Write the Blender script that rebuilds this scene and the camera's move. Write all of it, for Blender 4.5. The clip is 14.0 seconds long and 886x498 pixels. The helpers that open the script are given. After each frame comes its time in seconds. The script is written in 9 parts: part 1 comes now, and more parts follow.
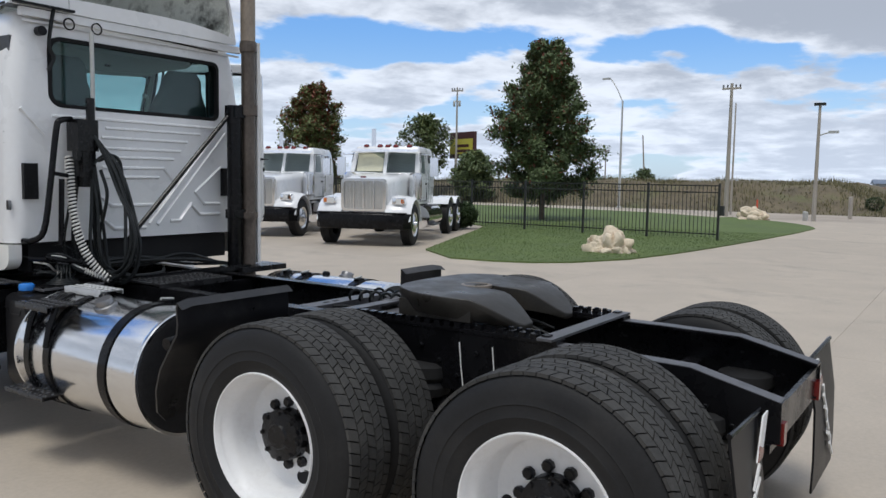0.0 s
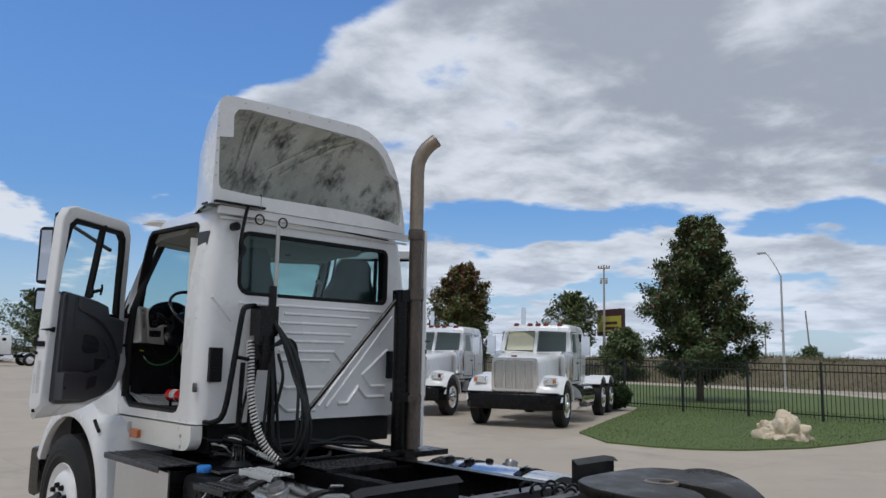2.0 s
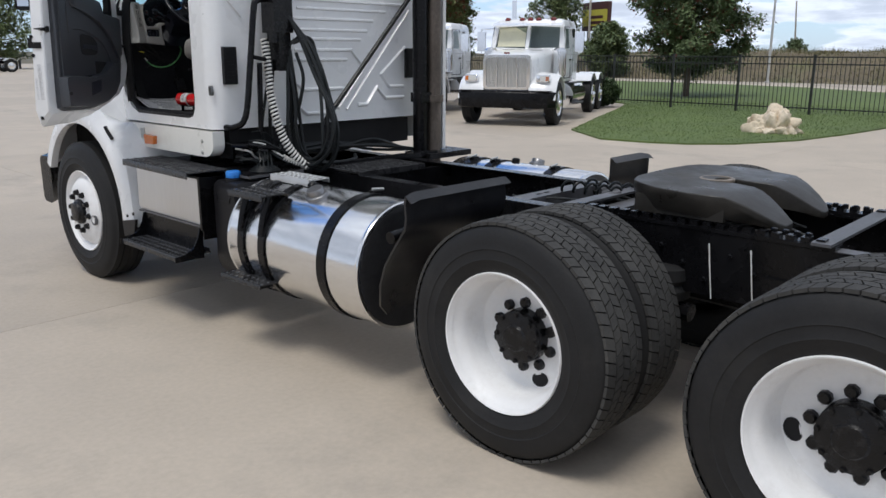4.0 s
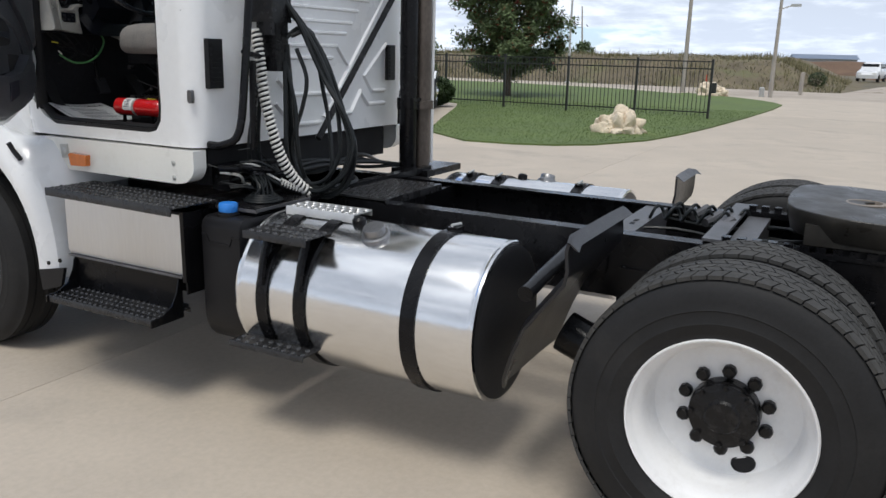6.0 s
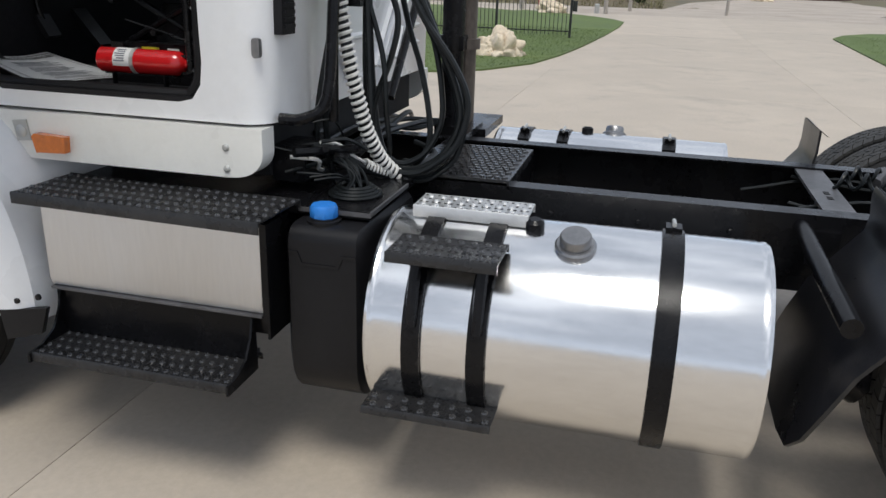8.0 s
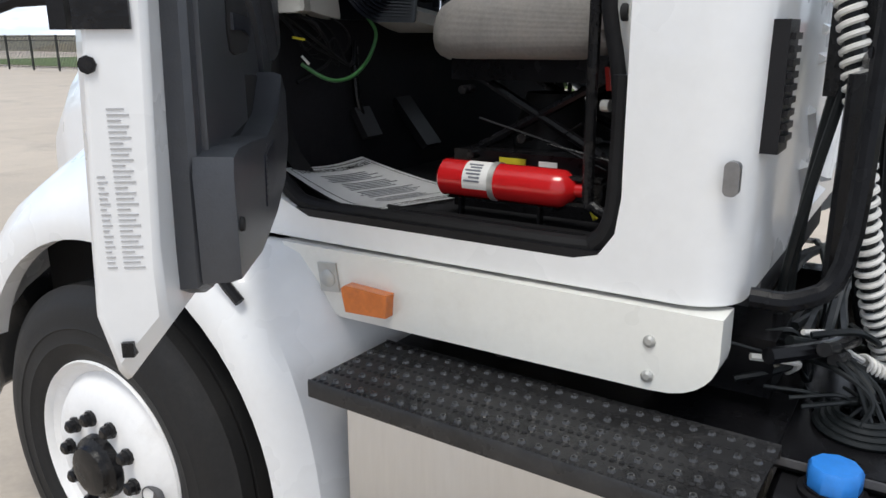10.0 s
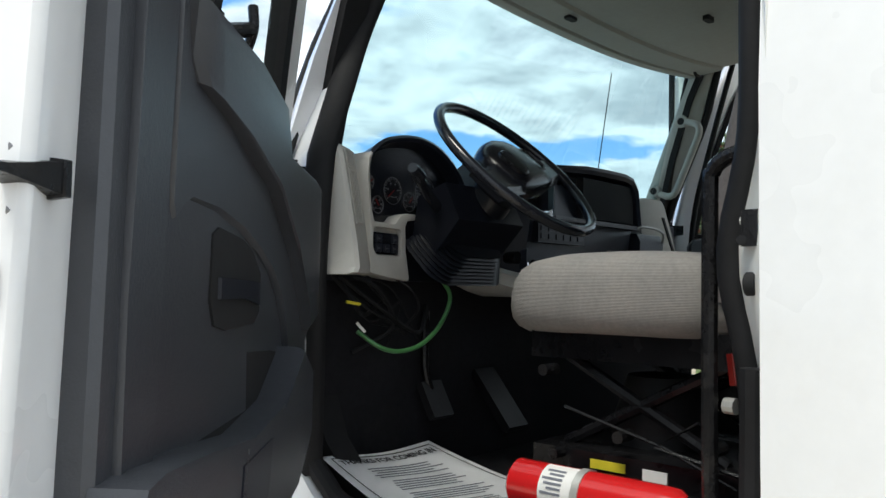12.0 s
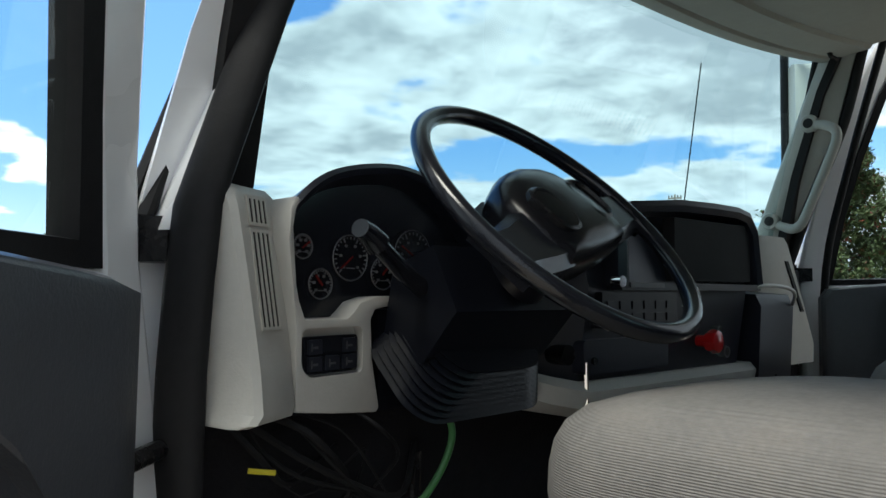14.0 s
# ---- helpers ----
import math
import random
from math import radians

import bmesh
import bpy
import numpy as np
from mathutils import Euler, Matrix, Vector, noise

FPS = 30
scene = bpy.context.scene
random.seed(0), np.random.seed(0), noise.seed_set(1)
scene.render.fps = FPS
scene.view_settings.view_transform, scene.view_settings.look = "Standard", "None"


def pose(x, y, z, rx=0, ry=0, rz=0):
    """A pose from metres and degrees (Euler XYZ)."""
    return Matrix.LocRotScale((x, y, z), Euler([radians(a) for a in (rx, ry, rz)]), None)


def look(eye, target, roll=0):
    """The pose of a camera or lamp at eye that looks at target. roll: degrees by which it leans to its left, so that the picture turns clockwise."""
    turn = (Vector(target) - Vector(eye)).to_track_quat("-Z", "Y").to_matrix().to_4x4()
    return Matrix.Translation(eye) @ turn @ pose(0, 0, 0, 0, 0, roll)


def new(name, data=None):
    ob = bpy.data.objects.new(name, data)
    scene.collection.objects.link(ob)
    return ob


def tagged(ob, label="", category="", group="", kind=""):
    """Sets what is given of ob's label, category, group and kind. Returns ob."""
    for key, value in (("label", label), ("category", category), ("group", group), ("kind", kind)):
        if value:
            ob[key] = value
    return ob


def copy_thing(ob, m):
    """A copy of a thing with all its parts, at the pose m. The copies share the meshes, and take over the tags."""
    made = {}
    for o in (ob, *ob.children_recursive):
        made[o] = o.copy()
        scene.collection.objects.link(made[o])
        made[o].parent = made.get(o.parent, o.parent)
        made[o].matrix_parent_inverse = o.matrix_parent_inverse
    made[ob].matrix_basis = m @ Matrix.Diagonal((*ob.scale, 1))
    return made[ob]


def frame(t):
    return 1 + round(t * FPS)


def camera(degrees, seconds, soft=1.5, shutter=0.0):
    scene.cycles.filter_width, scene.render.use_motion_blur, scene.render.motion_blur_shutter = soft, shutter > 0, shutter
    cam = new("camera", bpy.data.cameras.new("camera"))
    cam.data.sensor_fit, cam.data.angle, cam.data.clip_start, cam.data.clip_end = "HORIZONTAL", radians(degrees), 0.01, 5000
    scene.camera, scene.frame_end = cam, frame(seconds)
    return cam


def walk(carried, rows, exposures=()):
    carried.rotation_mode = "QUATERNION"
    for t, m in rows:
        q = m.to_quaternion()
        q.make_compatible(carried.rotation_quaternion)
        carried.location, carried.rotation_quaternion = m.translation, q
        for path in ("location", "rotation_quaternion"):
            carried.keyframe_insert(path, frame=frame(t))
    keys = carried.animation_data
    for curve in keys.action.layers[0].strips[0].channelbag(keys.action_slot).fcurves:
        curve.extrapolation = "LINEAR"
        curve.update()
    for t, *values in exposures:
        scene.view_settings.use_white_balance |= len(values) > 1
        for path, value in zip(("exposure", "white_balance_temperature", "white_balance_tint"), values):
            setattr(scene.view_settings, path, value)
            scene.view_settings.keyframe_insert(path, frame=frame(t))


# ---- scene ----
# The camera and its walk
cam = camera(59.0, 14.0)
PATH = [
    (0, (-3.479, -1.173, 1.661), (-1.833, -0.05, 1.483), 1.0),
    (0.5, (-3.485, -1.083, 1.676), (-1.843, 0.047, 1.514), 0.9),
    (1, (-3.524, -1.052, 1.703), (-1.899, 0.107, 1.585), 0.9),
    (1.5, (-3.525, -1.029, 1.71), (-2.002, 0.253, 1.902), 0.9),
    (2, (-3.523, -1.017, 1.703), (-2.122, 0.385, 1.968), 1.1),
    (2.5, (-3.529, -1.014, 1.703), (-2.137, 0.399, 1.963), 1.0),
    (3, (-3.507, -0.971, 1.69), (-2.106, 0.456, 1.688), 0.8),
    (3.5, (-3.511, -0.844, 1.68), (-2.123, 0.571, 1.413), 0.6),
    (3.7, (-3.535, -0.754, 1.682), (-2.165, 0.641, 1.262), 0.4),
    (5.8, (-3.722, 0.851, 1.689), (-2.013, 1.769, 1.204), 1.4),
    (6, (-3.672, 1.028, 1.679), (-1.958, 1.936, 1.192), 1.4),
    (6.5, (-3.605, 1.433, 1.694), (-1.819, 2.172, 1.181), 1.5),
    (7, (-3.533, 1.843, 1.701), (-1.676, 2.339, 1.146), 1.8),
    (7.5, (-3.365, 2.224, 1.676), (-1.507, 2.705, 1.114), 1.7),
    (8, (-3.221, 2.598, 1.69), (-1.395, 3.068, 1.022), 1.7),
    (8.5, (-3.061, 2.914, 1.732), (-1.349, 3.642, 0.998), 0.6),
    (9, (-2.815, 3.151, 1.667), (-1.159, 4.019, 0.955), 0.2),
    (9.2, (-2.735, 3.239, 1.672), (-1.079, 4.118, 0.974), 0.1),
    (11.3, (-1.969, 3.623, 1.714), (-0.469, 4.934, 1.536), 0.3),
    (11.5, (-1.989, 3.627, 1.716), (-0.487, 4.941, 1.58), 0.4),
    (12, (-1.995, 3.619, 1.721), (-0.496, 4.939, 1.815), 0.8),
    (12.5, (-1.853, 3.611, 1.733), (-0.357, 4.931, 1.871), 0.8),
    (13, (-1.648, 3.791, 1.733), (-0.157, 5.117, 1.867), 0.9),
    (13.5, (-1.512, 3.905, 1.808), (-0.082, 5.297, 1.95), 0.7),
    (14, (-1.365, 4.03, 1.893), (0.004, 5.484, 2.001), 0.3),
]
EXPOSURES = [(0.0, 0.42, 6100, 10), (0.5, 0.40, 6100, 10), (1.0, 0.52, 6100, 10), (1.5, 0.42, 6100, 9), (2.0, 0.10, 6100, 10), (3.0, 0.02, 6100, 10), (3.5, 0.40, 6100, 11), (3.7, 0.48, 6100, 11), (5.8, 0.68, 6200, 10), (8.0, 0.68, 6200, 10), (9.2, 0.72, 6150, 10), (11.3, 1.38, 6400, 8), (12.0, 1.28, 6350, 5), (12.5, 1.04, 6350, 5), (13.0, 1.02, 6300, 4), (13.5, 1.22, 6300, 6), (14.0, 1.18, 6350, 4)]
walk(cam, [(t, look(eye, target, roll)) for t, eye, target, roll in PATH], EXPOSURES)


# World, sun, exposure
SUN_AZ, SUN_EL = radians(190), radians(66)      # direction towards the sun, from +x to +y
sun = new("sun", bpy.data.lights.new("sun", "SUN"))
sun.data.energy, sun.data.angle, sun.data.color = 1.3, radians(22), (1.0, 0.94, 0.84)
sun.matrix_basis = look((math.cos(SUN_AZ) * 30, math.sin(SUN_AZ) * 30, 30 * math.tan(SUN_EL)), (0, 0, 0))

world = bpy.data.worlds.new("sky")
scene.world = world
world.use_nodes = True
wn, wl = world.node_tree.nodes, world.node_tree.links
wn.clear()


def wmath(op, a, b=None, c=None, clamp=False):
    n = wn.new("ShaderNodeMath")
    n.operation, n.use_clamp = op, clamp
    for i, v in enumerate((a, b, c)):
        if v is None:
            continue
        if isinstance(v, (int, float)):
            n.inputs[i].default_value = v
        else:
            wl.new(v, n.inputs[i])
    return n.outputs[0]


def wnoise(vec, scale, detail, rough, distort=0.0):
    n = wn.new("ShaderNodeTexNoise")
    n.inputs["Scale"].default_value, n.inputs["Detail"].default_value = scale, detail
    n.inputs["Roughness"].default_value, n.inputs["Distortion"].default_value = rough, distort
    wl.new(vec, n.inputs["Vector"])
    return n.outputs["Fac"]


def wmap(v, a, b, c=0.0, d=1.0):
    n = wn.new("ShaderNodeMapRange")
    n.clamp, n.interpolation_type = True, "SMOOTHSTEP"
    for i, x in ((1, a), (2, b), (3, c), (4, d)):
        n.inputs[i].default_value = x
    wl.new(v, n.inputs[0])
    return n.outputs[0]


def wmix(fac, a, b):
    n = wn.new("ShaderNodeMix")
    n.data_type = "RGBA"
    wl.new(fac, n.inputs[0])
    for k, v in ((6, a), (7, b)):
        if isinstance(v, tuple):
            n.inputs[k].default_value = (*v, 1)
        else:
            wl.new(v, n.inputs[k])
    return n.outputs[2]


sky = wn.new("ShaderNodeTexSky")
sky.sky_type, sky.sun_disc = "NISHITA", False
sky.sun_elevation, sky.sun_rotation = SUN_EL, math.pi / 2 - SUN_AZ
sky.air_density, sky.dust_density, sky.ozone_density = 1.0, 0.6, 2.0
coord = wn.new("ShaderNodeTexCoord")
sep = wn.new("ShaderNodeSeparateXYZ")
wl.new(coord.outputs["Generated"], sep.inputs[0])
dx, dy, dz = sep.outputs
up = wmath("MAXIMUM", dz, 0.0)
deep = wmath("ADD", up, 0.16)
comb = wn.new("ShaderNodeCombineXYZ")
wl.new(wmath("DIVIDE", dx, deep), comb.inputs[0])
wl.new(wmath("DIVIDE", dy, deep), comb.inputs[1])
comb.inputs[2].default_value = 3.7
plane = comb.outputs[0]
# a broken cumulus deck: it opens towards the north-west and along a strip low in the north-east
px_, py_ = wmath("DIVIDE", dx, deep), wmath("DIVIDE", dy, deep)
big = wnoise(plane, 0.75, 9.0, 0.50, 0.15)
fine = wnoise(plane, 2.1, 9.0, 0.52, 0.1)
shade = wnoise(plane, 3.4, 7.0, 0.58, 0.2)
gap = wmap(wmath("SUBTRACT", px_, wmath("MULTIPLY", wmath("MAXIMUM", wmath("SUBTRACT", py_, 1.9), 0.0), 0.5)), 0.90, 1.16, -0.245, 0.0)
gap = wmath("MULTIPLY", gap, wmath("MULTIPLY", wmap(py_, 0.2, 1.0), wmap(px_, -1.4, -0.3)))
reach = wmath("MULTIPLY_ADD", px_, 0.86, wmath("MULTIPLY", py_, 0.5))
strip = wmath("MULTIPLY", wmap(wmath("ABSOLUTE", wmath("SUBTRACT", reach, 3.0)), 0.0, 0.44, 1.0, 0.0), -0.13)
strip = wmath("ADD", strip, wmap(reach, 2.7, 3.2, 0.0, -0.085))
low = wmap(up, 0.10, 0.26, 0.02, 0.0)
cover = wmath("ADD", wmath("ADD", wmath("MULTIPLY", big, 0.55), wmath("MULTIPLY", fine, 0.45)), wmath("ADD", wmath("ADD", wmath("ADD", gap, wmap(px_, -0.6, 0.4, 0.21, 0.10)), strip), low))
puff = wmath("MULTIPLY", wmap(wnoise(plane, 1.55, 8.0, 0.52, 0.1), 0.535, 0.59), wmath("MULTIPLY", wmap(up, 0.21, 0.31, 1.0, 0.0), wmap(px_, 1.4, 1.8, 1.0, 0.0)))
mask = wmath("MAXIMUM", wmap(cover, 0.455, 0.505), puff)
# thin, sunlit edges and grey cores, with billows
depth = wmath("ADD", wmath("MULTIPLY", wmath("SUBTRACT", cover, 0.47), 2.6), wmath("MULTIPLY", wmath("SUBTRACT", shade, 0.5), 1.9))
thick = wmap(wmath("ADD", depth, wmath("MULTIPLY", wmap(py_, 0.5, 1.5, 0.22, 0.0), wmap(px_, 1.0, 1.8))), -0.14, 0.60)
cloud = wmix(thick, (0.66, 0.68, 0.715), (0.33, 0.355, 0.40))
lift = wn.new("ShaderNodeVectorMath")
lift.operation = "SCALE"
wl.new(sky.outputs[0], lift.inputs[0])
wl.new(wmap(up, 0.0, 0.42, 0.085, 0.135), lift.inputs["Scale"])
tint = wn.new("ShaderNodeVectorMath")
tint.operation = "MULTIPLY"
wl.new(lift.outputs[0], tint.inputs[0])
tint.inputs[1].default_value = (0.62, 0.83, 1.06)
haze = wmap(up, 0.0, 0.20, 0.42, 0.0)
whole = wmix(haze, wmix(mask, tint.outputs[0], cloud), (0.66, 0.73, 0.84))
back = wn.new("ShaderNodeBackground")
wl.new(whole, back.inputs[0])
back.inputs[1].default_value = 1.0
wl.new(back.outputs[0], wn.new("ShaderNodeOutputWorld").inputs[0])


# Materials


def material(name, base, rough=0.5, metal=0.0, var=0.12, scale=6.0, fine=60.0, bump=0.0, bump_scale=80.0, dirt=None, dirt_amount=0.0,
             dirt_scale=3.0, coat=0.0, transmission=0.0, ior=1.45, emit=0.0, rough_var=0.1, spec=0.5, spread=0.0, stretch=(1, 1, 1), subsurface=0.0, dirt_range=(0.52, 0.72)):
    """Principled surface with coarse and fine variation, stains and fine relief, in metres."""
    m = bpy.data.materials.new(name)
    m.use_nodes = True
    n, l = m.node_tree.nodes, m.node_tree.links
    b = n["Principled BSDF"]
    tc = n.new("ShaderNodeTexCoord")
    mp = n.new("ShaderNodeMapping")
    mp.inputs["Scale"].default_value = stretch
    l.new(tc.outputs["Object"], mp.inputs[0])

    def noise_tex(s, d=4.0, r=0.6):
        t = n.new("ShaderNodeTexNoise")
        t.inputs["Scale"].default_value, t.inputs["Detail"].default_value, t.inputs["Roughness"].default_value = s, d, r
        l.new(mp.outputs[0], t.inputs["Vector"])
        return t.outputs["Fac"]

    def ramp(v, lo, hi, a, c):
        t = n.new("ShaderNodeMapRange")
        for i, x in ((1, lo), (2, hi), (3, a), (4, c)):
            t.inputs[i].default_value = x
        l.new(v, t.inputs[0])
        return t.outputs[0]

    def calc(op, a, c):
        t = n.new("ShaderNodeMath")
        t.operation = op
        for i, v in enumerate((a, c)):
            if isinstance(v, (int, float)):
                t.inputs[i].default_value = v
            else:
                l.new(v, t.inputs[i])
        return t.outputs[0]

    coarse, grain = noise_tex(scale), noise_tex(fine, 3.0)
    value = calc("MULTIPLY", ramp(coarse, 0.3, 0.7, 1 - var, 1 + var), ramp(grain, 0.3, 0.7, 1 - var * 0.5, 1 + var * 0.5))
    if spread:
        info = n.new("ShaderNodeObjectInfo")
        geo = n.new("ShaderNodeNewGeometry")
        both = calc("FRACT", calc("ADD", info.outputs["Random"], geo.outputs["Random Per Island"]), 0.0)
        value = calc("MULTIPLY", value, ramp(both, 0, 1, 1 - spread, 1 + spread))
    hue = n.new("ShaderNodeVectorMath")
    hue.operation = "SCALE"
    hue.inputs[0].default_value = base
    l.new(value, hue.inputs["Scale"])
    colour = hue.outputs[0]
    if dirt_amount:
        spots = noise_tex(dirt_scale, 7.0, 0.68)
        mx = n.new("ShaderNodeMix")
        mx.data_type = "RGBA"
        l.new(ramp(spots, *dirt_range, 0.0, dirt_amount), mx.inputs[0])
        l.new(colour, mx.inputs[6])
        mx.inputs[7].default_value = (*(dirt or (0.1, 0.08, 0.06)), 1)
        colour = mx.outputs[2]
    l.new(colour, b.inputs["Base Color"])
    l.new(ramp(coarse, 0.3, 0.7, max(0.02, rough - rough_var * rough), min(1.0, rough + rough_var * rough)), b.inputs["Roughness"])
    b.inputs["Metallic"].default_value, b.inputs["Coat Weight"].default_value = metal, coat
    b.inputs["Transmission Weight"].default_value, b.inputs["IOR"].default_value = transmission, ior
    b.inputs["Specular IOR Level"].default_value = spec
    b.inputs["Subsurface Weight"].default_value = subsurface
    if emit:
        b.inputs["Emission Strength"].default_value = emit
        b.inputs["Emission Color"].default_value = (*base, 1)
    if bump:
        bp = n.new("ShaderNodeBump")
        bp.inputs["Strength"].default_value, bp.inputs["Distance"].default_value = min(1.0, bump), 0.004
        l.new(noise_tex(bump_scale, 5.0, 0.65), bp.inputs["Height"])
        l.new(bp.outputs[0], b.inputs["Normal"])
    return m


def glass_material(name, tint, rough=0.0):
    m = bpy.data.materials.new(name)
    m.use_nodes = True
    n, l = m.node_tree.nodes, m.node_tree.links
    n.clear()
    out, mix = n.new("ShaderNodeOutputMaterial"), n.new("ShaderNodeMixShader")
    clear, gloss, fres = n.new("ShaderNodeBsdfTransparent"), n.new("ShaderNodeBsdfGlossy"), n.new("ShaderNodeLayerWeight")
    clear.inputs[0].default_value = (*tint, 1)
    gloss.inputs["Roughness"].default_value = rough
    fres.inputs[0].default_value = 0.5
    curve, floor_gloss = n.new("ShaderNodeMath"), n.new("ShaderNodeMath")
    curve.operation, floor_gloss.operation = "POWER", "MULTIPLY_ADD"
    curve.inputs[1].default_value, floor_gloss.inputs[1].default_value, floor_gloss.inputs[2].default_value = 4.0, 0.6, 0.045
    l.new(fres.outputs["Facing"], curve.inputs[0])
    l.new(curve.outputs[0], floor_gloss.inputs[0])
    l.new(floor_gloss.outputs[0], mix.inputs[0])
    l.new(clear.outputs[0], mix.inputs[1])
    l.new(gloss.outputs[0], mix.inputs[2])
    l.new(mix.outputs[0], out.inputs[0])
    return m


WHITE = material("white_paint", (0.78, 0.79, 0.80), 0.28, var=0.03, scale=2.0, fine=25, coat=0.4, dirt=(0.55, 0.52, 0.48), dirt_amount=0.12, dirt_scale=4.0, bump=0.04, bump_scale=30)
CREAM = material("white_skirt_paint", (0.80, 0.80, 0.76), 0.3, var=0.03, scale=3.0, coat=0.4, dirt=(0.5, 0.46, 0.40), dirt_amount=0.2, dirt_scale=5.0)
LINER = material("weathered_white_liner", (0.66, 0.68, 0.63), 0.7, var=0.18, scale=2.5, dirt=(0.03, 0.031, 0.024), dirt_amount=0.92, dirt_scale=3.4, bump=0.3, bump_scale=40, stretch=(2.2, 1.0, 1.0), dirt_range=(0.505, 0.66))
BLACK = material("black_chassis_paint", (0.006, 0.006, 0.007), 0.24, var=0.3, scale=5.0, fine=50, dirt=(0.05, 0.047, 0.044), dirt_amount=0.08, dirt_scale=6.0, bump=0.22, bump_scale=28, rough_var=0.4, spec=0.24)
FRAME = material("black_frame_paint", (0.006, 0.006, 0.007), 0.26, var=0.3, scale=4.0, dirt=(0.05, 0.047, 0.044), dirt_amount=0.08, dirt_scale=7.0, bump=0.25, bump_scale=26, rough_var=0.4, spec=0.24)
EDGE = material("worn_grey_steel", (0.13, 0.13, 0.137), 0.45, 0.5, var=0.25, scale=6.0, dirt=(0.04, 0.04, 0.04), dirt_amount=0.5, dirt_scale=9.0, bump=0.1)
PLASTIC = material("black_plastic", (0.009, 0.009, 0.0105), 0.40, var=0.15, scale=4.0, bump=0.15, bump_scale=220, dirt=(0.04, 0.04, 0.04), dirt_amount=0.12, spec=0.28)
RUBBER = material("tyre_rubber", (0.016, 0.016, 0.0165), 0.62, var=0.2, scale=5.0, fine=70, dirt=(0.04, 0.038, 0.035), dirt_amount=0.3, dirt_scale=4.0, bump=0.2, bump_scale=120, spec=0.3)
TREADRUBBER = material("dusty_tread_rubber", (0.050, 0.049, 0.047), 0.78, var=0.25, scale=5.0, fine=70, dirt=(0.11, 0.105, 0.095), dirt_amount=0.4, dirt_scale=6.0, bump=0.3, bump_scale=120, spec=0.3)
RIM = material("white_wheel_paint", (0.80, 0.80, 0.80), 0.4, var=0.03, scale=6.0, dirt=(0.42, 0.38, 0.34), dirt_amount=0.22, dirt_scale=9.0, bump=0.05)
HUB = material("black_oily_hub", (0.007, 0.007, 0.008), 0.26, var=0.4, scale=20.0, dirt=(0.06, 0.055, 0.05), dirt_amount=0.3, dirt_scale=25.0, bump=0.4, bump_scale=90, spec=0.35)
ALU = material("polished_aluminium", (0.80, 0.80, 0.80), 0.17, 1.0, var=0.05, scale=3.0, fine=30, rough_var=0.3, bump=0.025, bump_scale=14, stretch=(2.0, 0.6, 2.0))
BRUSHED = material("brushed_aluminium", (0.72, 0.72, 0.72), 0.46, 1.0, var=0.05, scale=3.0, fine=60, rough_var=0.2, bump=0.03, bump_scale=60, stretch=(1, 1, 0.12))
PALE_ALU = material("dull_aluminium_tread", (0.68, 0.68, 0.67), 0.42, 0.85, var=0.08, scale=9.0, dirt=(0.3, 0.29, 0.28), dirt_amount=0.3)
TREAD = material("black_tread_steel", (0.018, 0.018, 0.019), 0.28, var=0.3, scale=10.0, dirt=(0.09, 0.085, 0.08), dirt_amount=0.22, dirt_scale=14.0, bump=0.3, bump_scale=45, rough_var=0.4, spec=0.5)
PIPE = material("heat_browned_pipe", (0.125, 0.105, 0.09), 0.45, 0.7, var=0.35, scale=3.5, dirt=(0.035, 0.027, 0.02), dirt_amount=0.8, dirt_scale=5.0, stretch=(1, 1, 0.5))
TAILPIPE = material("tan_heat_faded_tailpipe", (0.30, 0.25, 0.20), 0.45, 0.6, var=0.25, scale=3.5, dirt=(0.10, 0.075, 0.055), dirt_amount=0.6, dirt_scale=5.0, stretch=(1, 1, 0.4))
CHROME = material("chrome", (0.82, 0.82, 0.83), 0.08, 1.0, var=0.02)
WORN = material("worn_tread_tops", (0.09, 0.09, 0.092), 0.24, 0.5, var=0.5, scale=30.0, dirt=(0.012, 0.012, 0.012), dirt_amount=0.6, dirt_scale=18.0, rough_var=0.3)
GREASE = material("greased_plate_steel", (0.024, 0.022, 0.019), 0.36, var=0.35, scale=7.0, spec=0.4, dirt=(0.055, 0.045, 0.033), dirt_amount=0.5, dirt_scale=4.0, bump=0.2, bump_scale=30, rough_var=0.35)
GREY = material("warm_grey_dash_plastic", (0.45, 0.44, 0.41), 0.6, var=0.05, scale=3.0, bump=0.2, bump_scale=260, dirt=(0.22, 0.2, 0.18), dirt_amount=0.2)
PILLAR = material("grey_pillar_plastic", (0.38, 0.38, 0.345), 0.6, var=0.05, scale=3.0, bump=0.2, bump_scale=240)
TRIM = material("charcoal_door_trim", (0.041, 0.044, 0.052), 0.36, var=0.12, scale=2.5, bump=0.22, bump_scale=240, dirt=(0.06, 0.058, 0.056), dirt_amount=0.15, spec=0.8)
DASH = material("black_dash_plastic", (0.016, 0.018, 0.026), 0.30, var=0.15, scale=4.0, bump=0.12, bump_scale=240, spec=0.38)
GLOSSY = material("glossy_black_plastic", (0.010, 0.011, 0.015), 0.20, var=0.1, scale=5.0)
COLUMN = material("black_column_plastic", (0.006, 0.007, 0.011), 0.32, var=0.15, scale=4.0, bump=0.1, bump_scale=240, spec=0.4)
DULLCAP = material("dull_grey_cap_metal", (0.27, 0.27, 0.275), 0.38, 0.9, var=0.15, scale=14.0, bump=0.2)
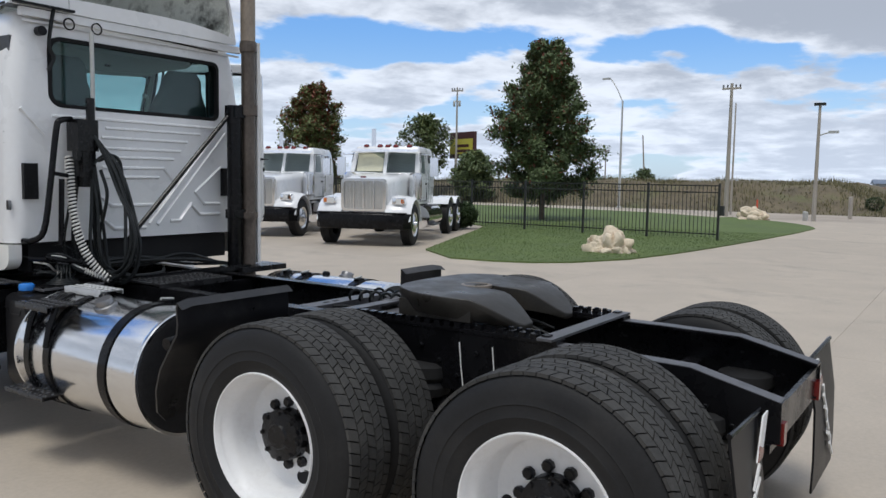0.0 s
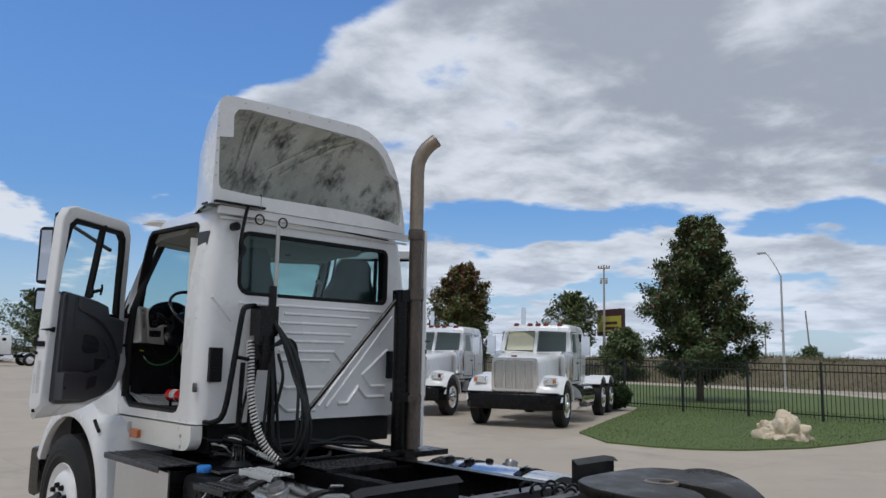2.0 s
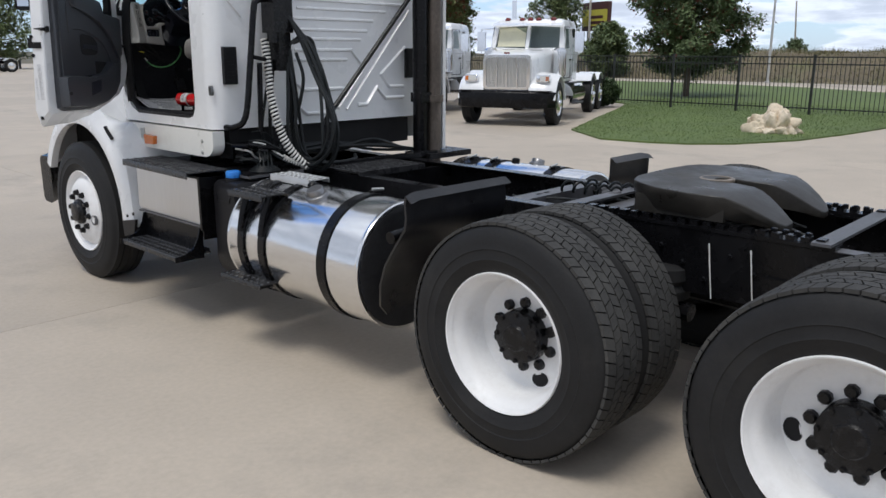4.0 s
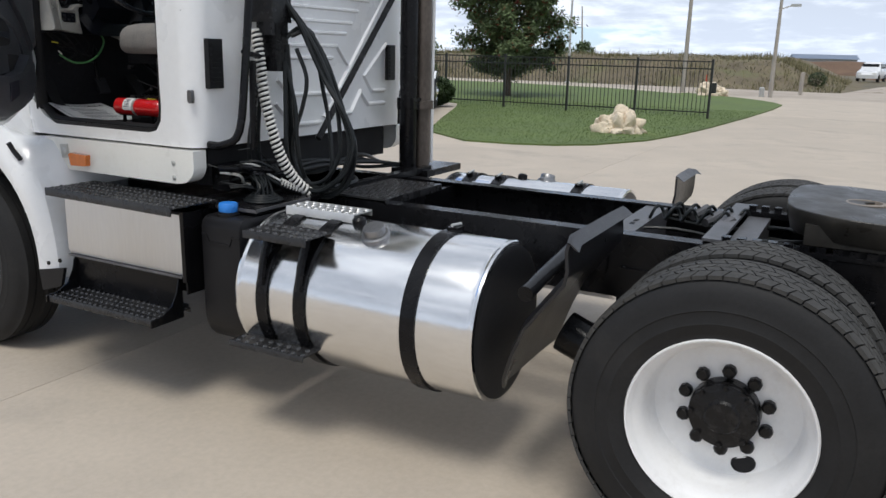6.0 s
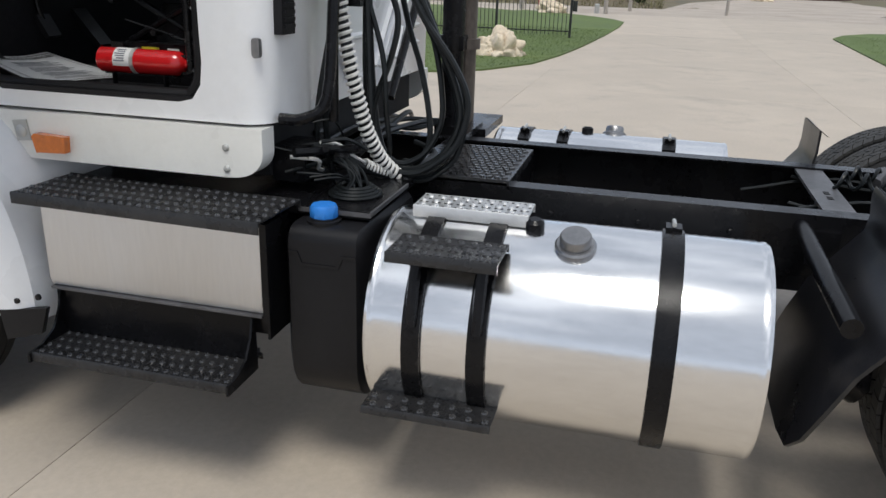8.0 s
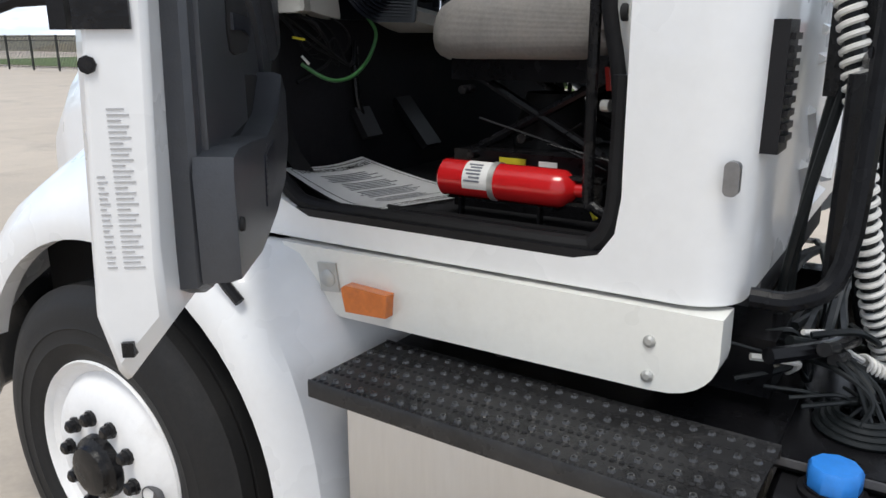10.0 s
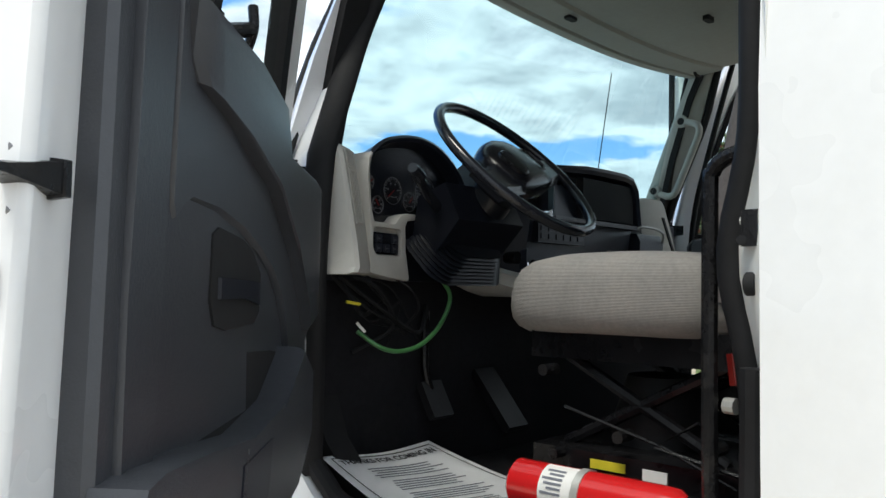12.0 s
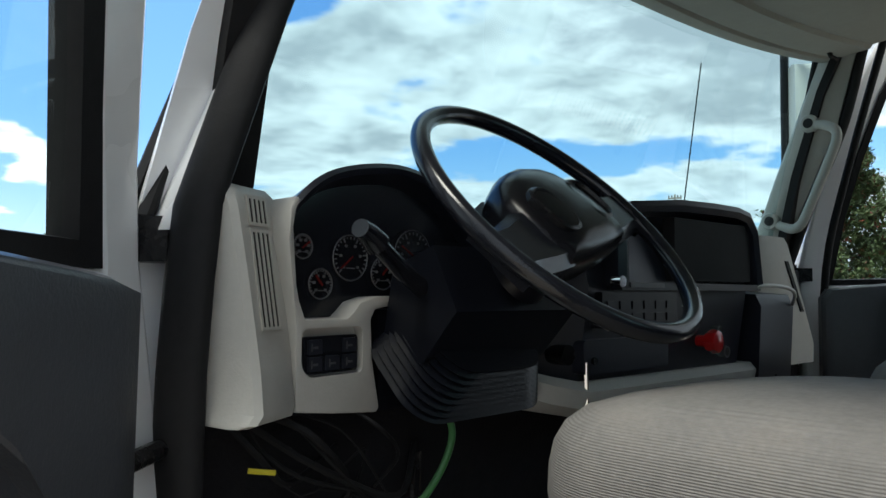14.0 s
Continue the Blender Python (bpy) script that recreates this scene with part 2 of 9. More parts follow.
# aluminium of the tank end, darkened to carry the shade it stands in
TANKEND_SHADED = material("dark_dull_tank_end", (0.05, 0.05, 0.053), 0.45, 0.5, var=0.2, scale=6.0, bump=0.1)
TAN = material("tan_plastic", (0.30, 0.22, 0.13), 0.5, var=0.1)
DIALMARK = material("dim_dial_print", (0.10, 0.10, 0.105), 0.5, var=0.05)
PADBLACK = material("black_horn_pad", (0.006, 0.006, 0.008), 0.24, var=0.1, scale=5.0, spec=0.28)
CARPET = material("black_cab_floor_mat", (0.012, 0.012, 0.014), 0.85, var=0.3, scale=8.0, bump=0.4, bump_scale=150, dirt=(0.05, 0.045, 0.04), dirt_amount=0.3, spec=0.2)
HEADLINER = material("grey_headliner", (0.33, 0.325, 0.295), 0.85, var=0.06, scale=3.0, bump=0.2, bump_scale=180)
GASKET = material("black_rubber_seal", (0.012, 0.012, 0.013), 0.6, var=0.2, scale=8.0, bump=0.15, spec=0.2)
FENDERPLASTIC = material("weathered_black_fender_plastic", (0.014, 0.014, 0.016), 0.30, var=0.25, scale=6.0, bump=0.2, bump_scale=120, dirt=(0.12, 0.11, 0.10), dirt_amount=0.25, dirt_scale=4.0)
HOSE = material("black_rubber_hose", (0.009, 0.011, 0.012), 0.42, var=0.25, scale=12.0, rough_var=0.3, spec=0.35)
COIL_WHITE = material("white_spiral_wrap", (0.72, 0.71, 0.68), 0.45, var=0.1, scale=20.0, dirt=(0.2, 0.19, 0.18), dirt_amount=0.4, dirt_scale=25)
AMBER = material("amber_lens", (0.62, 0.16, 0.02), 0.2, var=0.1, scale=30.0, coat=0.5)
RED = material("red_extinguisher_paint", (0.52, 0.012, 0.014), 0.22, var=0.05, coat=0.6)
REDLENS = material("red_lens", (0.15, 0.012, 0.010), 0.25, var=0.1, coat=0.5)
BLUE = material("blue_plastic_cap", (0.03, 0.20, 0.62), 0.4, var=0.08, scale=30.0)
PAPER = material("white_printed_paper", (0.84, 0.85, 0.87), 0.8, var=0.03)
INK = material("grey_ink", (0.16, 0.17, 0.2), 0.8, var=0.05)
FAINT = material("faint_grey_print", (0.42, 0.42, 0.43), 0.7, var=0.05)
DARKINK = material("black_ink", (0.03, 0.03, 0.035), 0.7, var=0.05)
YELLOW = material("yellow_warning_label", (0.60, 0.52, 0.03), 0.5, var=0.1)
LABEL = material("white_label", (0.75, 0.75, 0.74), 0.5, var=0.05, dirt=(0.5, 0.48, 0.45), dirt_amount=0.2)
GREEN = material("green_air_line", (0.065, 0.19, 0.065), 0.3, var=0.1)
GLASS = glass_material("clear_truck_glass", (0.86, 0.93, 0.92))
REARGLASS = glass_material("green_tinted_rear_glass", (0.66, 0.82, 0.82))
SHIELD = glass_material("tinted_windscreen_glass", (0.53, 0.69, 0.70))
DARKGLASS = glass_material("dark_vehicle_glass", (0.5, 0.56, 0.55))
MIRROR = material("mirror_glass", (0.6, 0.62, 0.65), 0.02, 1.0, var=0.0)


def fabric_material():
    m = material("grey_corduroy_seat_fabric", (0.215, 0.204, 0.194), 0.9, var=0.18, scale=7.0, fine=120, dirt=(0.20, 0.175, 0.15), dirt_amount=0.35, dirt_scale=7.0)
    n, l = m.node_tree.nodes, m.node_tree.links
    tc, wave, bp = n.new("ShaderNodeTexCoord"), n.new("ShaderNodeTexWave"), n.new("ShaderNodeBump")
    wave.bands_direction, wave.inputs["Scale"].default_value, wave.inputs["Distortion"].default_value = "Z", 120.0, 0.5
    l.new(tc.outputs["Object"], wave.inputs["Vector"])
    bp.inputs["Strength"].default_value, bp.inputs["Distance"].default_value = 0.5, 0.0014
    l.new(wave.outputs["Fac"], bp.inputs["Height"])
    l.new(bp.outputs[0], n["Principled BSDF"].inputs["Normal"])
    return m


FABRIC = fabric_material()
BACKCLOTH = material("dark_grey_seat_back_cloth", (0.14, 0.125, 0.12), 0.9, var=0.2, scale=8.0, fine=160, bump=0.3, bump_scale=200)
CONCRETE = material("broom_finished_concrete", (0.445, 0.385, 0.312), 0.85, var=0.10, scale=0.5, fine=30, dirt=(0.25, 0.225, 0.195), dirt_amount=0.45, dirt_scale=0.7, bump=0.25, bump_scale=90, spread=0.05)
GRASS = material("mown_lawn", (0.104, 0.146, 0.043), 0.9, var=0.18, scale=0.6, fine=14, dirt=(0.12, 0.13, 0.04), dirt_amount=0.4, dirt_scale=1.2, bump=0.8, bump_scale=30)
BLADE = material("grass_blades", (0.114, 0.160, 0.048), 0.7, var=0.2, scale=2.0, spread=0.15)
WEEDS = material("dry_weeds", (0.145, 0.118, 0.075), 0.95, var=0.3, scale=0.7, fine=6, dirt=(0.10, 0.13, 0.045), dirt_amount=0.85, dirt_scale=0.35, bump=0.8, bump_scale=6)
STRAW = material("dry_grass_stalks", (0.165, 0.15, 0.08), 0.9, var=0.2, spread=0.45)
GRAVEL = material("pale_gravel_track", (0.40, 0.345, 0.285), 0.95, var=0.15, scale=0.4, fine=9, dirt=(0.24, 0.2, 0.16), dirt_amount=0.5, dirt_scale=0.25, bump=0.5, bump_scale=12)
FARLAND = material("far_fields", (0.13, 0.115, 0.075), 0.95, var=0.3, scale=0.05, fine=0.6)
SOIL = material("brown_earth_mound", (0.15, 0.095, 0.062), 0.95, var=0.2, scale=0.5, fine=5, dirt=(0.07, 0.045, 0.032), dirt_amount=0.5, dirt_scale=0.4, bump=1.0, bump_scale=3)
MULCH = material("dark_mulch", (0.045, 0.028, 0.022), 0.95, var=0.3, scale=0.8, fine=6, bump=1.0, bump_scale=5)
ROCK = material("pale_limestone", (0.70, 0.60, 0.46), 0.85, var=0.18, scale=3.0, fine=20, dirt=(0.28, 0.16, 0.08), dirt_amount=0.75, dirt_scale=3.6, bump=1.0, bump_scale=14)
IRON = material("dark_fence_paint", (0.018, 0.02, 0.018), 0.45, var=0.15, scale=4.0)
BARK = material("grey_brown_bark", (0.085, 0.065, 0.05), 0.9, var=0.3, scale=8.0, bump=0.8, bump_scale=30)
LEAF = material("dark_green_leaves", (0.112, 0.152, 0.066), 0.6, var=0.2, scale=1.0, spread=0.30, subsurface=0.0)
LEAF_RED = material("reddening_leaves", (0.17, 0.045, 0.025), 0.6, var=0.2, scale=1.0, spread=0.4)
LEAF_LIGHT = material("yellow_green_leaves", (0.13, 0.155, 0.055), 0.6, var=0.2, scale=1.0, spread=0.4)
HEDGE = material("clipped_shrub_leaves", (0.030, 0.055, 0.014), 0.6, var=0.2, spread=0.4)
POLE = material("weathered_pole_wood", (0.36, 0.33, 0.29), 0.85, var=0.2, scale=5.0, bump=0.5, stretch=(1, 1, 0.15))
GALV = material("galvanised_steel", (0.52, 0.52, 0.50), 0.45, 0.6, var=0.1, scale=4.0)
STAKE = material("orange_marker_paint", (0.5, 0.07, 0.03), 0.6, var=0.1)
SIGN_YELLOW = material("sign_yellow", (0.50, 0.46, 0.07), 0.5, var=0.06)
SIGN_BROWN = material("sign_brown", (0.075, 0.030, 0.028), 0.5, var=0.1)
BLDG = material("metal_building_wall", (0.42, 0.43, 0.42), 0.6, var=0.08, scale=1.0)
BLDG_BLUE = material("blue_grey_metal_roof", (0.16, 0.20, 0.27), 0.5, var=0.1)
MACHINE_RED = material("red_machine_paint", (0.42, 0.035, 0.03), 0.45, var=0.12)
LAMPLENS = material("lamp_lens", (0.7, 0.7, 0.68), 0.2, var=0.03)
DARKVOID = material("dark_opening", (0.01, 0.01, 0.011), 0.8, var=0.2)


# Mesh helpers: all shapes are gathered in one bmesh a part


def bm_box(bm, x0, x1, y0, y1, z0, z1, m=None):
    vs = [bm.verts.new((x, y, z)) for z in (z0, z1) for x, y in ((x0, y0), (x1, y0), (x1, y1), (x0, y1))]
    for f in ((3, 2, 1, 0), (4, 5, 6, 7), (0, 1, 5, 4), (1, 2, 6, 5), (2, 3, 7, 6), (3, 0, 4, 7)):
        bm.faces.new([vs[i] for i in f])
    if m is not None:
        bmesh.ops.transform(bm, matrix=m, verts=vs)
    return vs


def bm_loft(bm, rings, close=True, caps=True, loop=True):
    """Joins rings of equally many points by quads."""
    made = [[bm.verts.new(p) for p in r] for r in rings]
    k = len(rings[0])
    for a, b in zip(made, made[1:]):
        for i in range(k if loop else k - 1):
            j = (i + 1) % k
            bm.faces.new((a[i], a[j], b[j], b[i]))
    if caps:
        bm.faces.new(made[0][::-1])
        bm.faces.new(made[-1])
    return made


def bm_prism(bm, outline, axis, a, b):
    """A polygon given in the two other axes (in the order x, y, z), drawn out along an axis from a to b."""
    def at(p, v):
        q = list(p)
        q.insert("xyz".index(axis), v)
        return q
    return bm_loft(bm, [[at(p, a) for p in outline], [at(p, b) for p in outline]])


def frame_of(d):
    d = Vector(d).normalized()
    u = d.cross(Vector((0, 0, 1)) if abs(d.z) < 0.9 else Vector((1, 0, 0))).normalized()
    return u, d.cross(u)


def bm_tube(bm, points, r, n=10, caps=True, taper=None):
    """A round tube along points."""
    pts = [Vector(p) for p in points]
    rings, u = [], None
    for i, p in enumerate(pts):
        d = (pts[min(i + 1, len(pts) - 1)] - pts[max(i - 1, 0)]).normalized()
        if u is None:
            u, v = frame_of(d)
        else:
            u = (u - d * u.dot(d)).normalized()
            v = d.cross(u)
        rad = r if taper is None else r + (taper - r) * i / max(1, len(pts) - 1)
        rings.append([p + (u * math.cos(a) + v * math.sin(a)) * rad for a in (2 * math.pi * k / n for k in range(n))])
    bm_loft(bm, rings, caps=caps)


def smooth_path(points, n=6):
    """Catmull-Rom through points."""
    p = [Vector(q) for q in points]
    p = [p[0] * 2 - p[1], *p, p[-1] * 2 - p[-2]]
    out = []
    for i in range(1, len(p) - 2):
        for k in range(n):
            t = k / n
            a, b, c, d = p[i - 1:i + 3]
            out.append(0.5 * ((2 * b) + (c - a) * t + (2 * a - 5 * b + 4 * c - d) * t * t + (3 * b - a - 3 * c + d) * t ** 3))
    return [*out, p[-2]]


def bm_disc_x(bm, profile, n=40, y=0.0, z=0.0, x=0.0, ends=(False, False)):
    """Turns a profile of (x, radius) about an axis along x."""
    rings = [[(x + px, y + r * math.cos(a), z + r * math.sin(a)) for a in (2 * math.pi * k / n for k in range(n))] for px, r in profile]
    made = bm_loft(bm, rings, caps=False)
    if ends[0]:
        bm.faces.new(made[0][::-1])
    if ends[1]:
        bm.faces.new(made[-1])


def bm_turn_z(bm, profile, x=0.0, y=0.0, n=16, m=None):
    """Turns a profile of (radius, z) about a vertical axis, closed at both ends."""
    rings = [[Vector((x + r * math.cos(a), y + r * math.sin(a), z)) for a in (2 * math.pi * k / n for k in range(n))] for r, z in profile]
    if m is not None:
        rings = [[m @ p for p in r] for r in rings]
    bm_loft(bm, rings)


def rounded(x0, x1, y0, y1, r, n=5):
    """A rectangle's outline with rounded corners; r: one radius, or four from (x0, y0) round by (x1, y0)."""
    rs = (r,) * 4 if isinstance(r, (int, float)) else r
    out = []
    for (cx, cy, sx, sy), q, start in zip(((x0, y0, 1, 1), (x1, y0, -1, 1), (x1, y1, -1, -1), (x0, y1, 1, -1)), rs, (180, 270, 0, 90)):
        for k in range(n + 1):
            a = radians(start + 90 * k / n)
            out.append((cx + sx * q + q * math.cos(a), cy + sy * q + q * math.sin(a)))
    return out


def finish(bm, name, mat, smooth=True, bevel=0.0, segments=2, angle=35):
    if bevel:
        edges = [e for e in bm.edges if len(e.link_faces) == 2 and e.calc_face_angle(0) > radians(30)]
        bmesh.ops.bevel(bm, geom=edges, offset=bevel, segments=segments, profile=0.6, affect="EDGES", clamp_overlap=True)
    bmesh.ops.recalc_face_normals(bm, faces=bm.faces)
    me = bpy.data.meshes.new(name)
    if smooth:
        for f in bm.faces:
            f.smooth = True
        for e in bm.edges:
            if len(e.link_faces) == 2 and e.calc_face_angle(0) > radians(angle):
                e.smooth = False
    bm.to_mesh(me)
    bm.free()
    for m in (mat if isinstance(mat, (list, tuple)) else (mat,)):
        me.materials.append(m)
    return me


def part(name, bm, mat, parent=None, label="", bevel=0.0, smooth=True, segments=2, kind=""):
    """Links a bmesh as one mesh object under a thing or a part."""
    ob = new(name, finish(bm, name, mat, smooth, bevel, segments))
    ob.parent = parent
    return tagged(ob, label=label, kind=kind)


def again(ob, parent=None, m=None):
    """A part once more, on the same mesh."""
    o = new(ob.name.split(".")[0], ob.data)
    o.parent = parent or ob.parent
    if m is not None:
        o.matrix_basis = m
    for key in ("label", "kind"):
        if ob.get(key):
            o[key] = ob[key]
    return o


def thing(name, label, category, group="", kind="", m=None):
    ob = new(name)
    ob.empty_display_size = 0.2
    if m is not None:
        ob.matrix_basis = m
    return tagged(ob, label, category, group, kind)


def boxes(name, spans, mat, parent, label="", bevel=0.004, m=None):
    bm = bmesh.new()
    for s in spans:
        bm_box(bm, *s, m=m)
    return part(name, bm, mat, parent, label, bevel)


def tube(name, points, r, mat, parent, label="", n=10, curve=0, taper=None):
    bm = bmesh.new()
    bm_tube(bm, smooth_path(points, curve) if curve else points, r, n, taper=taper)
    return part(name, bm, mat, parent, label)


def cut(ob, cutters):
    """Takes the cutters' bodies out of a mesh object, for good."""
    temps = []
    for bm in cutters:
        bmesh.ops.recalc_face_normals(bm, faces=bm.faces)
        me = bpy.data.meshes.new("cutter")
        bm.to_mesh(me)
        bm.free()
        c = new("cutter", me)
        temps.append(c)
        mod = ob.modifiers.new("cut", "BOOLEAN")
        mod.operation, mod.solver, mod.object = "DIFFERENCE", "EXACT", c
    dg = bpy.context.evaluated_depsgraph_get()
    dg.update()
    made = bpy.data.meshes.new_from_object(ob.evaluated_get(dg))
    ob.modifiers.clear()
    old, ob.data = ob.data, made
    bpy.data.meshes.remove(old)
    for c in temps:
        me = c.data
        bpy.data.objects.remove(c)
        bpy.data.meshes.remove(me)
    bm = bmesh.new()
    bm.from_mesh(made)
    for f in bm.faces:
        f.smooth = True
    for e in bm.edges:
        e.smooth = not (len(e.link_faces) == 2 and e.calc_face_angle(0) > radians(32))
    bm.to_mesh(made)
    bm.free()
    return ob


def prism_bm(outline, axis, a, b):
    bm = bmesh.new()
    bm_prism(bm, outline, axis, a, b)
    return bm


# Ground, lot, lawns, far land
bm = bmesh.new()
bm_loft(bm, [[(2500 * math.cos(a), 2500 * math.sin(a), -0.07) for a in (2 * math.pi * k / 48 for k in range(48))],
             [(1200 * math.cos(a), 1200 * math.sin(a), -0.06) for a in (2 * math.pi * k / 48 for k in range(48))]], caps=False)
bm.faces.new([v for v in bm.verts if abs(v.co.length - 1200) < 1])
ground = tagged(part("ground", bm, FARLAND), "flat dry fields reaching to the horizon", "ground", kind="structure")


def sheet(name, outline, z, thick, mat, label, category, edge=0.0):
    bm = bmesh.new()
    bm_prism(bm, outline, "z", z - thick, z)
    return tagged(part(name, bm, mat, bevel=edge), label, category, kind="structure")


lot = sheet("lot", [(-40, -45), (36.3, -45), (36.3, 120), (-40, 120)], -0.010, 0.05, CONCRETE, "wide beige concrete yard cast in square bays", "pavement")
LAWN = [(10.1, 7.9), (10.2, 6.9), (10.5, 6.2), (11.1, 5.6), (12.6, 4.95), (14.5, 4.65), (17, 4.42), (21.4, 4.15), (26, 3.95), (29.3, 3.95), (30.9, 4.4),
        (32.5, 5.2), (34, 6.3), (36.3, 8.6), (39.5, 13), (41, 20), (41, 60), (24, 60), (22.8, 30), (22.2, 16.8), (20.5, 13.4), (18.2, 12.3), (14.8, 10.9), (11.3, 9.4)]
LAWN_B = [(9.0, -2.7), (11.9, -2.1), (16.5, -2.3), (24.7, -2.75), (26.6, -3.4), (28.3, -4.6), (30, -9), (30, -40), (4, -40), (6, -4.5)]
lawn = sheet("lawn_1", LAWN, 0.035, 0.08, GRASS, "mown green lawn island with curved edge", "lawn", 0.02)
lawn_b = sheet("lawn_2", LAWN_B, 0.035, 0.08, GRASS, "mown green lawn beside the drive", "lawn", 0.02)
road = sheet("road", [(36.3, -60), (46, -60), (46, 120), (36.3, 120)], -0.018, 0.04, GRAVEL, "pale dusty road crossing behind the lawn", "road")
track = sheet("track", [(46, -9), (60, -14), (95, -30), (150, -60), (150, -22), (95, -10), (62, 0.5), (46, 2.5)], -0.02, 0.04, GRAVEL, "pale gravel track leading to earth mounds", "track")
path = sheet("path", [(35.6, 9.4), (36.9, 8.9), (39.9, 13.2), (41.3, 20), (41.3, 60), (40.2, 60), (40.0, 20.2), (38.6, 13.6)], 0.045, 0.06, CONCRETE, "narrow pale concrete footpath behind the fence", "path")


def land(name, x0, x1, y0, y1, nx, ny, height, mat, label, category):
    """A stretch of uneven land."""
    bm = bmesh.new()
    grid = [[bm.verts.new((x0 + (x1 - x0) * i / nx, y0 + (y1 - y0) * j / ny, height(x0 + (x1 - x0) * i / nx, y0 + (y1 - y0) * j / ny))) for j in range(ny + 1)] for i in range(nx + 1)]
    for i in range(nx):
        for j in range(ny):
            bm.faces.new((grid[i][j], grid[i + 1][j], grid[i + 1][j + 1], grid[i][j + 1]))
    return tagged(part(name, bm, mat), label, category, kind="structure")


def ease(v, a, b):
    t = min(1.0, max(0.0, (v - a) / (b - a)))
    return t * t * (3 - 2 * t)


def bank_height(x, y):
    h = 1.75 * ease(x, 46, 54) * ease(y, 1.5, 8) * (1 - 0.55 * ease(y, 30, 60))
    return -0.075 + h * (1 + 0.25 * noise.noise((x * 0.2, y * 0.2, 1))) + 0.12 * ease(x, 45.5, 49) * noise.noise((x * 0.7, y * 0.7, 5)) - 0.05 * (1 - ease(x, 45, 47))


bank = land("bank", 45, 82, -1, 90, 60, 120, bank_height, WEEDS, "weedy brown earth bank with dry grass", "bank")


def verge_height(x, y):
    return -0.075 + 0.45 * ease(x, 47, 58) * ease(-y, 13, 19) * (1 - ease(x, 80, 100)) + 0.08 * noise.noise((x * 0.4, y * 0.4, 2))


verge = land("verge", 46.5, 105, -60, -8, 50, 40, verge_height, WEEDS, "rough weedy strip along the gravel track", "verge")


# Wheels: built with the centre at the origin and the outer face towards -x
WHEEL_R = 0.518
TYRE_PROFILE = [(0.035, 0.288), (0.012, 0.305), (0.0, 0.335), (-0.005, 0.355), (-0.0085, 0.36), (-0.006, 0.366), (-0.006, 0.40), (-0.009, 0.404), (-0.0065, 0.41), (-0.005, 0.43), (0.002, 0.46), (0.012, 0.485), (0.026, 0.498)]


def drive_carcass(bm):
    bm_disc_x(bm, TYRE_PROFILE + [(0.28 - x, r) for x, r in TYRE_PROFILE[::-1]], 64)


def drive_tread(bm):
    n, base, top = 66, 0.499, WHEEL_R
    step = 2 * math.pi / n
    for rib, (x0, x1) in enumerate(((0.016, 0.062), (0.069, 0.112), (0.119, 0.161), (0.168, 0.211), (0.218, 0.264))):
        skew = 0.35 if rib % 2 else -0.35
        for k in range(n):
            a = (k + 0.5 * (rib % 2)) * step
            quad = [(x0, a + skew * step * 0.5), (x1, a - skew * step * 0.5), (x1, a + (0.88 - skew * 0.5) * step), (x0, a + (0.88 + skew * 0.5) * step)]
            low, high = [], []
            for x, t in quad:
                low.append(bm.verts.new((x, base * math.cos(t), base * math.sin(t))))
                edge = 0.006 if rib in (0, 4) and x in (0.016, 0.264) else 0.0
                high.append(bm.verts.new((x, (top - edge) * math.cos(t), (top - edge) * math.sin(t))))
            bm.faces.new(high)
            for i in range(4):
                bm.faces.new((low[i], low[(i + 1) % 4], high[(i + 1) % 4], high[i]))


def ribbed_tyre(bm, n=64):
    prof = list(TYRE_PROFILE) + [(0.032, 0.512)]
    for x0, x1 in ((0.034, 0.075), (0.085, 0.128), (0.152, 0.195), (0.205, 0.246)):
        prof += [(x0, WHEEL_R), (x1, WHEEL_R), (x1 + 0.002, WHEEL_R - 0.012), (x1 + 0.008, WHEEL_R - 0.012)] if x1 < 0.24 else [(x0, WHEEL_R), (x1, WHEEL_R)]
    prof += [(0.28 - x, r) for x, r in TYRE_PROFILE[::-1]]
    bm_disc_x(bm, prof, n)


